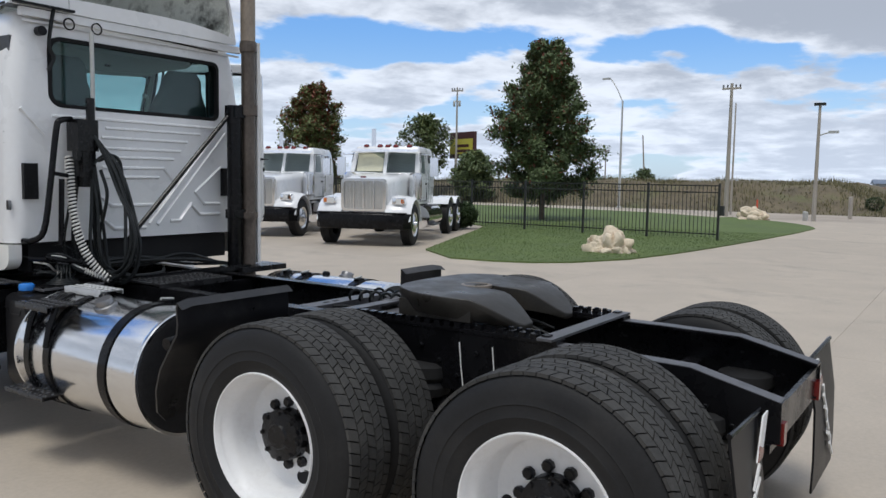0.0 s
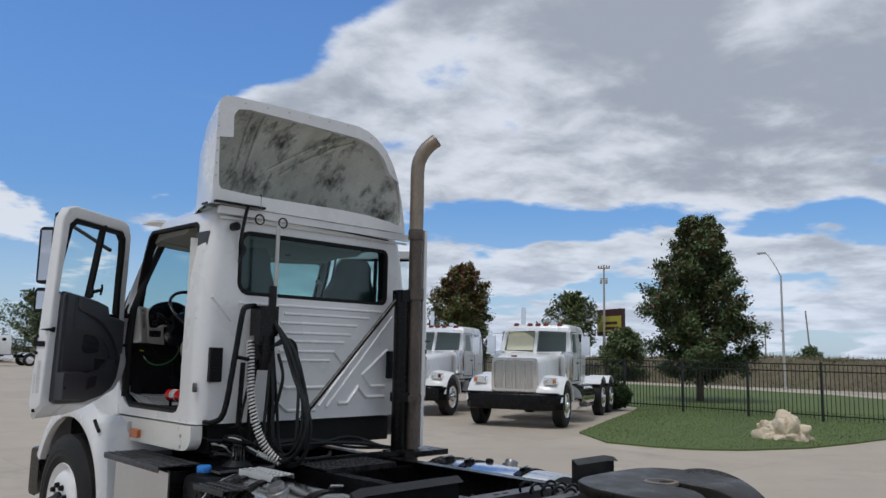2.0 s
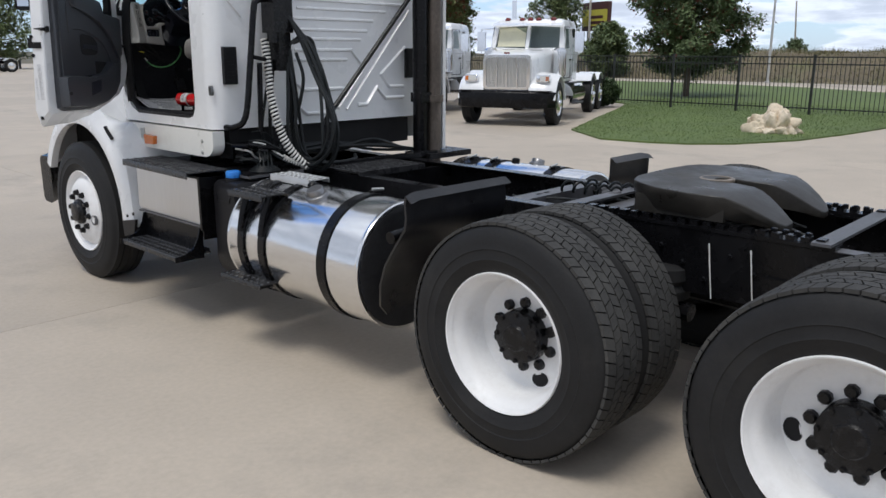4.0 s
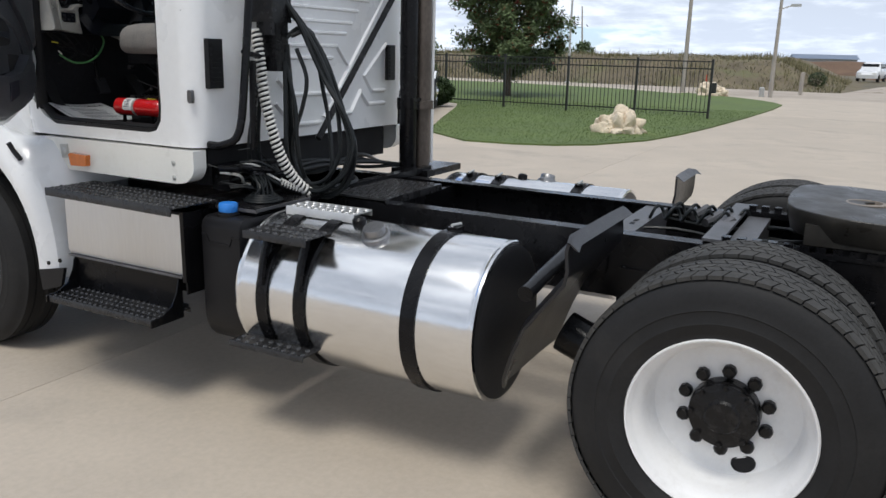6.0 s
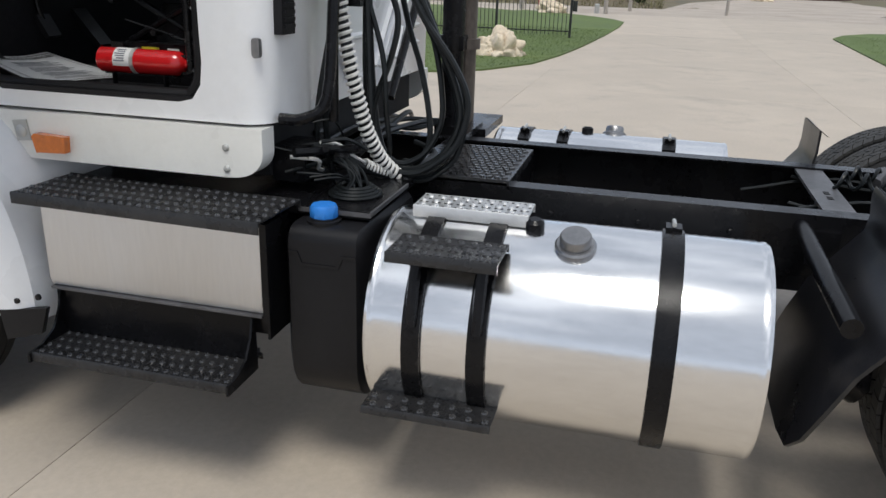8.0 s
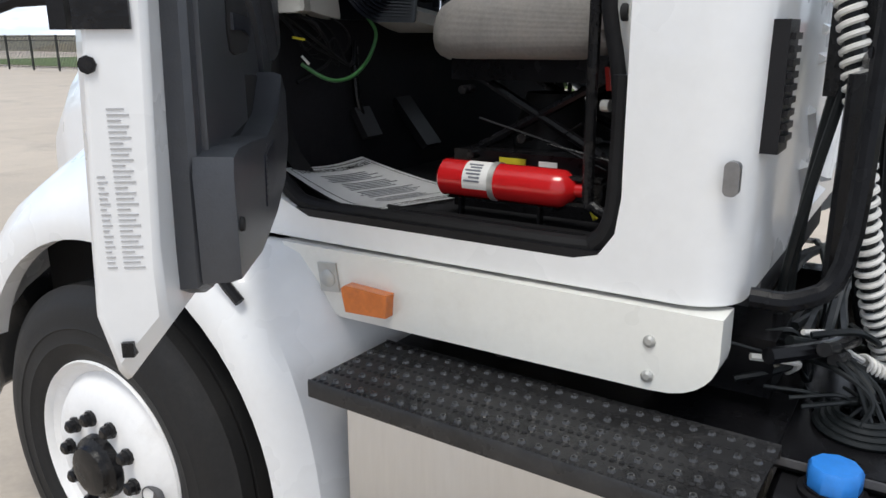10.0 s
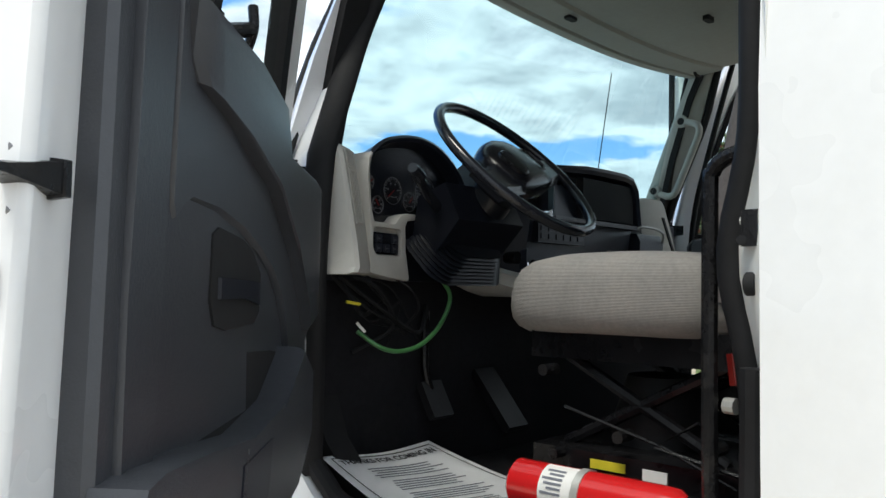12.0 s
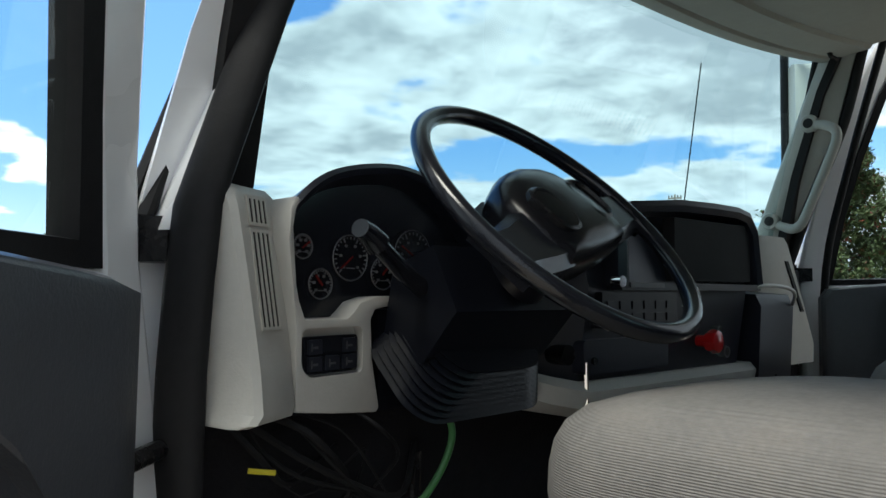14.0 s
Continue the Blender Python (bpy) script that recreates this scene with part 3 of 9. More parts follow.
def build_dual(parent):
    """Outer and inner drive wheel on one side, as parts with their own pieces."""
    bm = bmesh.new()
    bm_disc_x(bm, [(0.03, 0.285), (0.006, 0.297), (0.004, 0.302), (0.012, 0.306), (0.018, 0.302), (0.022, 0.292), (0.045, 0.281), (0.06, 0.266), (0.10, 0.258), (0.175, 0.252), (0.192, 0.243),
                    (0.198, 0.228), (0.196, 0.19), (0.185, 0.165), (0.185, 0.10)], 56)
    wheel = part("wheel", bm, RIM, parent, "white painted steel disc wheel, deep dished")
    bm = bmesh.new()
    drive_carcass(bm)
    part("tyre", bm, RUBBER, wheel, "worn black drive tyre")
    bm = bmesh.new()
    drive_tread(bm)
    part("tread", bm, TREADRUBBER, wheel, "worn block tread", kind="stuff")
    bm = bmesh.new()
    bm_disc_x(bm, [(0.19, 0.118), (0.14, 0.116), (0.135, 0.112), (0.118, 0.112), (0.114, 0.095), (0.108, 0.06), (0.10, 0.052)], 28, ends=(False, True))
    part("hub", bm, HUB, wheel, "black greasy axle hub")
    bm = bmesh.new()
    bm_disc_x(bm, [(0.125, 0.011), (0.112, 0.011), (0.106, 0.008)], 6, ends=(True, True))
    cap_bolt = part("hub_bolt", bm, HUB, wheel)
    for k in range(8):
        m = pose(0, 0.103 * math.cos(k * math.pi / 4), 0.103 * math.sin(k * math.pi / 4))
        if k == 0:
            cap_bolt.matrix_basis = m
        else:
            again(cap_bolt, wheel, m)
    bm = bmesh.new()
    bm_disc_x(bm, [(0.19, 0.024), (0.166, 0.024), (0.158, 0.017)], 8, ends=(True, True))
    nut = part("lug_nut", bm, HUB, wheel)
    for k in range(10):
        a = 2 * math.pi * (k + 0.5) / 10
        m = pose(0, 0.1425 * math.cos(a), 0.1425 * math.sin(a))
        if k == 0:
            nut.matrix_basis = m
        else:
            again(nut, wheel, m)
    for a in (radians(-112),):
        bm = bmesh.new()
        ring = [[(x, 0.205 * math.cos(a) + r * (1.25 * math.cos(t) * -math.sin(a) + math.sin(t) * math.cos(a)), 0.205 * math.sin(a) + r * (1.25 * math.cos(t) * math.cos(a) + math.sin(t) * math.sin(a)))
                 for t in (2 * math.pi * k / 16 for k in range(16))] for x, r in ((0.196, 0.034), (0.1915, 0.033), (0.1905, 0.029), (0.1935, 0.027))]
        bm_loft(bm, ring, caps=False)
        bm.faces.new(list(bm.verts)[-16:])
        part("hand_hole", bm, DARKVOID, wheel)
    bm = bmesh.new()
    drive_carcass(bm)
    bmesh.ops.translate(bm, vec=(0.325, 0, 0), verts=bm.verts)
    part("inner_tyre", bm, RUBBER, wheel, "black inner twin tyre")
    bm = bmesh.new()
    drive_tread(bm)
    bmesh.ops.translate(bm, vec=(0.325, 0, 0), verts=bm.verts)
    part("tread", bm, TREADRUBBER, wheel, "worn block tread", kind="stuff")
    bm = bmesh.new()
    bm_disc_x(bm, [(0.355, 0.29), (0.425, 0.25), (0.585, 0.25)], 32)
    part("inner_rim", bm, HUB, wheel, "dark inner rim")
    return wheel


def build_steer(parent, rim=None, detail=True):
    bm = bmesh.new()
    bm_disc_x(bm, [(0.03, 0.285), (0.006, 0.297), (0.002, 0.302), (0.010, 0.306), (0.018, 0.300), (0.022, 0.29), (0.03, 0.272), (0.042, 0.262), (0.034, 0.252), (0.012, 0.235), (-0.004, 0.20), (-0.012, 0.165), (-0.012, 0.08)], 56 if detail else 28)
    wheel = part("wheel", bm, rim or RIM, parent, "white painted steel disc wheel" if rim is None else "bright aluminium disc wheel")
    bm = bmesh.new()
    ribbed_tyre(bm, 64 if detail else 32)
    part("tyre", bm, RUBBER, wheel, "black ribbed steer tyre")
    bm = bmesh.new()
    bm_disc_x(bm, [(0.0, 0.098), (-0.035, 0.092), (-0.045, 0.075), (-0.06, 0.07), (-0.066, 0.05), (-0.066, 0.02)], 24, ends=(False, True))
    part("hub", bm, HUB if rim is None else CHROME, wheel, "black oil-stained hub" if rim is None else "chrome hub cover")
    if detail:
        bm = bmesh.new()
        bm_disc_x(bm, [(-0.01, 0.024), (-0.022, 0.024), (-0.024, 0.020), (-0.038, 0.019), (-0.044, 0.012)], 8, ends=(True, True))
        nut = part("lug_nut", bm, HUB, wheel)
        for k in range(10):
            a = 2 * math.pi * k / 10
            m = pose(0, 0.1425 * math.cos(a), 0.1425 * math.sin(a))
            if k == 0:
                nut.matrix_basis = m
            else:
                again(nut, wheel, m)
        for a in (radians(184),):
            bm = bmesh.new()
            bm_disc_x(bm, [(0.008, 0.037), (-0.012, 0.037), (-0.013, 0.034), (-0.004, 0.032), (-0.002, 0.016)], 22, 0.205 * math.cos(a), 0.205 * math.sin(a), ends=(False, True))
            part("hand_hole", bm, EDGE, wheel)
    return wheel


# The tractor unit: forward is +y, the driver's side -x, the rear axle at y = 0
XC = -0.07                                     # middle of the cab
truck = thing("semi_truck", "white day-cab tractor unit with open doors and black chassis", "truck")
AXLES = (0.0, 1.32)
FRONT = 5.325

first = build_dual(truck)
first.matrix_basis = pose(-1.205, 0, 0.514, 96, 0, 0)


def copy_part(ob, m):
    """A part with its pieces once more, on the same meshes."""
    top = again(ob, ob.parent, m)
    for c in ob.children:
        again(c, top, c.matrix_basis)
    return top


copy_part(first, pose(-1.205, AXLES[1], 0.514, 0, 0, 0))
copy_part(first, pose(1.205, 0, 0.49, 0, 0, 180) @ Matrix.Scale(0.953, 4))
copy_part(first, pose(1.205, AXLES[1], 0.514, 0, 0, 180))
steer = build_steer(truck)
steer.matrix_basis = pose(-1.20, FRONT + 0.045, 0.514, 8, 0, 0)
copy_part(steer, pose(1.10, FRONT, 0.514, 0, 0, 180))

# Chassis
for sx in (-1, 1):
    line = [(-0.62, 0.855, 0.70), (-0.275, 0.938, 0.66), (0.10, 0.945, 0.665), (5.9, 0.945, 0.665)]
    bm = bmesh.new()
    rings = []
    for y, zt, zb in line:
        prof = [(0.43, zb), (0.43, zt), (0.345, zt), (0.345, zt - 0.009), (0.42, zt - 0.009), (0.42, zb + 0.009), (0.345, zb + 0.009), (0.345, zb)]
        rings.append([(sx * x, y, z) for x, z in prof])
    bm_loft(bm, rings)
    rail = part("frame_rail", bm, FRAME, truck, "black steel channel frame rail")
    # pale strip on the rail top: scuffing, with the highlight painted in
    bm = bmesh.new()
    bm_loft(bm, [[(sx * x, y, z + dz) for x, dz in ((0.429, 0.001), (0.35, 0.001), (0.35, 0.004), (0.429, 0.004))] for y, z in ((-0.615, 0.855), (-0.275, 0.938), (0.10, 0.945), (0.32, 0.945))])
    part("worn_top_edge", bm, EDGE, rail, "scuffed bare steel rail top, highlight put into its colour")
    bm = bmesh.new()
    bm_disc_x(bm, [(0.0, 0.011), (sx * 0.010, 0.011), (sx * 0.014, 0.007)], 6, ends=(True, True))
    rail_bolt = part("rail_bolt", bm, FRAME, rail)
    for k in range(46):
        m = pose(sx * 0.43, -0.45 + k * 0.105, 0.80 + 0.06 * (k % 3 - 1))
        if k:
            again(rail_bolt, rail, m)
        else:
            rail_bolt.matrix_basis = m

boxes("crossmember", [(-0.34, 0.34, 1.86, 1.97, 0.925, 0.937), (-0.34, 0.34, 1.86, 1.868, 0.72, 0.925)], EDGE, truck, "grey steel crossmember with slots")
boxes("crossmember", [(-0.34, 0.34, 1.37, 1.47, 0.925, 0.94), (-0.34, 0.34, 1.37, 1.378, 0.75, 0.925)], EDGE, truck, "grey steel crossmember")
boxes("crossmember", [(-0.415, 0.415, -0.61, -0.59, 0.70, 0.835), (-0.415, 0.415, -0.59, -0.54, 0.70, 0.71)], FRAME, truck, "black rear crossmember")
boxes("crossmember", [(-0.42, 0.42, -0.10, -0.02, 0.72, 0.80)], FRAME, truck, "black crossmember tube", bevel=0.02)
boxes("crossmember", [(-0.415, 0.415, 3.10, 3.14, 0.68, 0.925)], FRAME, truck, "black crossmember")
boxes("crossmember", [(-0.415, 0.415, 4.2, 4.26, 0.68, 0.925)], FRAME, truck, "black crossmember")
# slots of the bright crossmember
for i in range(2):
    bm = bmesh.new()
    bm_box(bm, -0.16 + i * 0.075, -0.12 + i * 0.075, 1.905, 1.925, 0.9372, 0.9392)
    part("slot", bm, DARKVOID, truck)

# Axles, springs, air bags and lines beneath
for ya in AXLES:
    bm = bmesh.new()
    bm_disc_x(bm, [(-0.86, 0.07), (-0.35, 0.085), (-0.18, 0.16), (0.0, 0.215), (0.18, 0.16), (0.35, 0.085), (0.86, 0.07)], 24, ya, 0.514, ends=(True, True))
    axle = part("axle", bm, BLACK, truck, "black drive axle housing")
    for sx in (-1, 1):
        bm = bmesh.new()
        bm_disc_x(bm, [(sx * 0.66, 0.215), (sx * 0.50, 0.215), (sx * 0.49, 0.18)], 28, ya, 0.514, ends=(True, True))
        part("brake_drum", bm, HUB, axle)
        bm = bmesh.new()
        bm_turn_z(bm, [(0.08, 0.60), (0.125, 0.62), (0.13, 0.66), (0.115, 0.685), (0.13, 0.71), (0.125, 0.76), (0.09, 0.775)], sx * 0.40, ya - 0.30, 18)
        part("air_spring", bm, RUBBER, axle, "black rubber air spring")
        bm = bmesh.new()
        bm_tube(bm, [(sx * 0.40, ya - 0.45, 0.56), (sx * 0.40, ya + 0.05, 0.60), (sx * 0.40, ya + 0.5, 0.62)], 0.045, 8)
        bm_box(bm, sx * 0.40 - 0.05, sx * 0.40 + 0.05, ya + 0.44, ya + 0.56, 0.55, 0.80)
        part("trailing_arm", bm, FRAME, axle)
        bm = bmesh.new()
        bm_tube(bm, [(sx * 0.30, ya + 0.18, 0.50), (sx * 0.30, ya + 0.40, 0.50)], 0.085, 16)
        part("brake_chamber", bm, BLACK, axle, "black brake chamber")
tube("drive_shaft", [(0, 1.55, 0.56), (0, 3.2, 0.68), (0, 4.4, 0.75)], 0.05, BLACK, truck)
tube("drive_shaft", [(0, 0.15, 0.53), (0, 1.1, 0.55)], 0.05, BLACK, truck)
boxes("transmission", [(-0.25, 0.25, 4.1, 5.2, 0.62, 1.08)], BLACK, truck, "black gearbox under the cab", bevel=0.05)
boxes("engine_block", [(-0.36, 0.36, 5.2, 6.05, 0.6, 1.25)], BLACK, truck, "dark engine block", bevel=0.05)
rng = random.Random(4)
for k in range(12):
    x0 = rng.uniform(-0.3, 0.3)
    pts = [(x0, 0.5 + 0.3 * rng.random(), 0.9)]
    for s in range(4):
        pts.append((max(-0.33, min(0.33, pts[-1][0] + rng.uniform(-0.12, 0.12))), pts[-1][1] + rng.uniform(0.12, 0.42), 0.90 + rng.uniform(-0.06, 0.04)))
    tube("air_line", pts, 0.007, HOSE, truck, curve=4, n=6)
for k, yy in enumerate((1.55, 1.62, 1.70)):
    tube("fitting", [(-0.1 + 0.12 * k, yy, 0.945), (0.0 + 0.12 * k, yy - 0.05, 0.975)], 0.022, EDGE, truck, n=8)
for k, (x0, y0) in enumerate(((0.03, 1.62), (0.16, 1.55))):
    bm = bmesh.new()
    pts = [(x0 + 0.03 * math.cos(t), y0 + 0.012 * t - 0.1, 0.97 + 0.03 * math.sin(t)) for t in (i * 0.5 for i in range(60))]
    bm_tube(bm, pts, 0.008, 6)
    part("coiled_line", bm, HOSE, truck, "black coiled air line")
for k, yy in enumerate((0.62, 0.80)):
    tube("grey_cable", [(-0.437, yy, 0.90), (-0.445, yy - 0.015, 0.80), (-0.44, yy - 0.03, 0.66)], 0.003, COIL_WHITE, truck, n=6)

# Fifth wheel
bm = bmesh.new()
plate = [(x, 0.555 + (y - 0.44) * 0.735) for x, y in ((-0.17, 0.44), (-0.10, 0.62), (-0.055, 0.80), (-0.05, 0.98), (0.0, 1.03), (0.05, 0.98), (0.055, 0.80), (0.10, 0.62), (0.17, 0.44), (0.30, 0.46), (0.42, 0.72), (0.455, 1.0), (0.42, 1.22), (0.26, 1.40), (-0.26, 1.40), (-0.42, 1.22), (-0.455, 1.0), (-0.42, 0.72), (-0.30, 0.46))]


plate = [(p[0], p[1]) for p in smooth_path([(*q, 0.0) for q in plate + plate[:1]], 3)][:-1]


def plate_z(y):
    return 1.105 + 0.04 * (y - 0.85) - (0.105 * ((0.76 - y) / 0.205) ** 1.3 if y < 0.76 else 0.0)


rings = [[(x, y, plate_z(y) - d) for x, y in plate] for d in (0.0, 0.03)]
rings.append([(x * 0.93, 0.9 + (y - 0.9) * 0.95, plate_z(y) - 0.03 - 0.075 * min(1.0, max(0.0, (plate_z(y) - 1.0) / 0.1))) for x, y in plate])
loops = [[bm.verts.new(p) for p in r] for r in rings]
for top, low in zip(loops, loops[1:]):
    for i in range(len(plate)):
        j = (i + 1) % len(plate)
        bm.faces.new((top[i], top[j], low[j], low[i]))
for ring in (loops[0], loops[-1]):
    bmesh.ops.triangle_fill(bm, edges=[e for e in bm.edges if e.verts[0] in ring and e.verts[1] in ring], use_beauty=True)
fifth = part("fifth_wheel", bm, GREASE, truck, "greasy brown-black fifth wheel coupling plate", bevel=0.008, segments=3)
boxes("plate_skirt", [(-0.41, -0.35, 0.76, 1.18, 0.99, 1.07), (0.35, 0.41, 0.76, 1.18, 0.99, 1.07), (-0.25, 0.25, 1.18, 1.23, 1.0, 1.08)], GREASE, fifth, bevel=0.01)
bm = bmesh.new()
bm_turn_z(bm, [(0.085, 1.098), (0.085, 1.1125), (0.066, 1.114), (0.062, 1.10)], 0, 0.985, 24)
part("jaw_ring", bm, TAILPIPE, fifth, "rust-worn coupling jaw")
for sx in (-1, 1):
    slide = boxes("slide_rail", [(sx * 0.39 - 0.045, sx * 0.39 + 0.045, 0.30, 1.55, 0.948, 0.964)], FRAME, truck, "black toothed slide rail", bevel=0.003)
    tooth = boxes("tooth", [(-0.022, 0.022, -0.017, 0.017, 0.0, 0.022)], FRAME, slide, bevel=0.003)
    for k in range(20):
        m = pose(sx * 0.405, 0.36 + k * 0.058, 0.964)
        if k:
            again(tooth, slide, m)
        else:
            tooth.matrix_basis = m
    boxes("pivot_bracket", [(sx * 0.36 - 0.03, sx * 0.36 + 0.03, 0.80, 1.05, 0.96, 1.075)], BLACK, truck, "black fifth wheel pivot bracket", bevel=0.01)
for y in (0.31, 1.475):
    boxes("mounting_plate", [(-0.46, 0.46, y, y + 0.075, 0.966, 0.978)], EDGE, truck, "scuffed steel mounting plate", bevel=0.003)
bolt = None
for sx in (-1, 1):
    for k in range(4):
        m = pose(sx * 0.38, 0.42 + k * 0.045, 0.986)
        if bolt is None:
            bm = bmesh.new()
            bm_turn_z(bm, [(0.014, -0.01), (0.014, 0.008), (0.010, 0.011)], n=6)
            bolt = part("bolt", bm, FRAME, truck)
            bolt.matrix_basis = m
        else:
            again(bolt, truck, m)

# Tail: lamps, hangers and mud flaps
for sx in (-1, 1):
    tube("flap_hanger", [(sx * 0.43, -0.56, 0.80), (sx * 0.52, -0.562, 0.845), (sx * (1.09 if sx > 0 else 0.94), -0.562, 0.855)], 0.010, BLACK, truck, n=8)
    bm = bmesh.new()
    x0, x1 = sorted((sx * (0.50 if sx > 0 else 0.57), sx * (1.08 if sx > 0 else 0.93)))
    rings = []
    for z in (0.85, 0.82, 0.6, 0.36, 0.20):
        bow = -0.565 - 0.06 * (0.87 - z) + 0.012 * math.sin(z * 9)
        rings.append([(x0, bow, z), (x1, bow, z), (x1, bow - 0.010, z), (x0, bow - 0.010, z)])
    bm_loft(bm, rings)
    flap = part("mud_flap", bm, PLASTIC, truck, "black plastic mud flap with pale printing")
    for k, (z0, hh) in enumerate(((0.655, 0.05), (0.60, 0.075), (0.555, 0.06), (0.50, 0.08), (0.46, 0.05), (0.405, 0.075), (0.37, 0.06), (0.32, 0.07))):
        xa = sx * (0.70 + 0.028 * k)
        lean = Matrix.Translation((xa, -0.602 - 0.06 * (0.66 - z0), z0)) @ Matrix.Rotation(radians(-sx * (38 + 14 * (k % 3))), 4, "Y")
        bm = bmesh.new()
        bm_box(bm, -0.009, 0.009, -0.004, 0.004, -hh, hh, lean)
        part("printed_bar", bm, LABEL, flap)
    bm = bmesh.new()
    bm_loft(bm, [[(sx * xx, -0.583 - 0.06 * (0.85 - zz) - d, zz) for xx, zz in ((0.51, 0.845), (0.58, 0.84), (0.68, 0.70), (0.61, 0.70))] for d in (0.0, 0.006)])
    part("reflective_strip", bm, LABEL, flap, "white and red reflective strip")
    bm = bmesh.new()
    bm_loft(bm, [[(sx * xx, -0.583 - 0.06 * (0.85 - zz) - d, zz) for xx, zz in ((0.645, 0.75), (0.665, 0.72), (0.68, 0.70), (0.61, 0.70), (0.59, 0.73))] for d in (0.005, 0.008)])
    part("red_block", bm, REDLENS, flap)
    x6, x7 = sorted((sx * 0.36, sx * 0.41))
    boxes("tail_lamp", [(x6, x7, -0.63, -0.60, 0.69, 0.775)], REDLENS, truck, "red tail lamp", bevel=0.008)
boxes("lamp_bracket", [(-0.50, 0.50, -0.60, -0.585, 0.68, 0.71)], BLACK, truck)

# Quarter fenders ahead of the drive wheels
FENDER_LINE = ((1.835, 1.055), (1.868, 1.08), (1.875, 1.05), (1.868, 0.98), (1.876, 0.93), (1.945, 0.84), (2.018, 0.74), (2.066, 0.63), (2.108, 0.51), (2.130, 0.45))
for sx in (-1, 1):
    bm = bmesh.new()
    rings = []
    line = FENDER_LINE if sx < 0 else FENDER_LINE[:2] + FENDER_LINE[3:]
    for k, (y, z) in enumerate(line):
        wide = (1.215, 1.215, 1.215, 1.215, 1.215, 1.21, 1.205, 1.195, 1.16, 1.10)[k] if sx < 0 else 0.93
        rings.append([(sx * 0.50, y, z), (sx * 0.66, y + 0.006, z), (sx * (wide - 0.07), y + 0.006, z), (sx * wide, y - 0.01, z - 0.012), (sx * wide, y - 0.022, z - 0.014), (sx * (wide - 0.07), y - 0.006, z - 0.005), (sx * 0.66, y - 0.006, z - 0.004), (sx * 0.50, y - 0.01, z - 0.004)])
    bm_loft(bm, rings)
    qf = part("quarter_fender", bm, FENDERPLASTIC, truck, "black plastic quarter fender")
    tube("fender_arm", [(sx * 0.43, 2.05, 0.90), (sx * 0.65, 2.047, 0.885), (sx * 1.15, 2.025, 0.842)] if sx < 0 else [(sx * 0.43, 1.98, 0.83), (sx * 0.90, 1.97, 0.80)], 0.030, BLACK, qf, "black fender support tube", n=12)
    boxes("fender_bracket", [(min(sx * 0.431, sx * 0.47), max(sx * 0.431, sx * 0.47), 1.93, 2.03, 0.78, 0.90)], BLACK, qf)
tube("brake_chamber", [(-0.70, 2.02, 0.565), (-0.70, 1.93, 0.53), (-0.70, 1.84, 0.49)], 0.088, BLACK, truck, "black brake chamber", n=16)

# Deck plate behind the cab
deck = boxes("deck_plate", [(-0.43, 0.15, 3.07, 3.47, 0.955, 0.966), (-0.43, 0.15, 3.07, 3.078, 0.93, 0.955)], TREAD, truck, "black steel deck plate with raised dots", bevel=0.003)
bm = bmesh.new()
bm_box(bm, -0.012, 0.012, -0.006, 0.006, 0.0, 0.005)
stud = part("raised_dot", bm, WORN, deck)
count = 0
for i in range(14):
    for j in range(13):
        m = pose(-0.40 + i * 0.040, 3.095 + j * 0.029 + 0.0145 * (i % 2), 0.966, 0, 0, 45 if (i + j) % 2 else -45)
        if count:
            again(stud, deck, m)
        else:
            stud.matrix_basis = m
        count += 1

# Fuel tanks
TANK_X, TANK_R = 0.87, 0.335


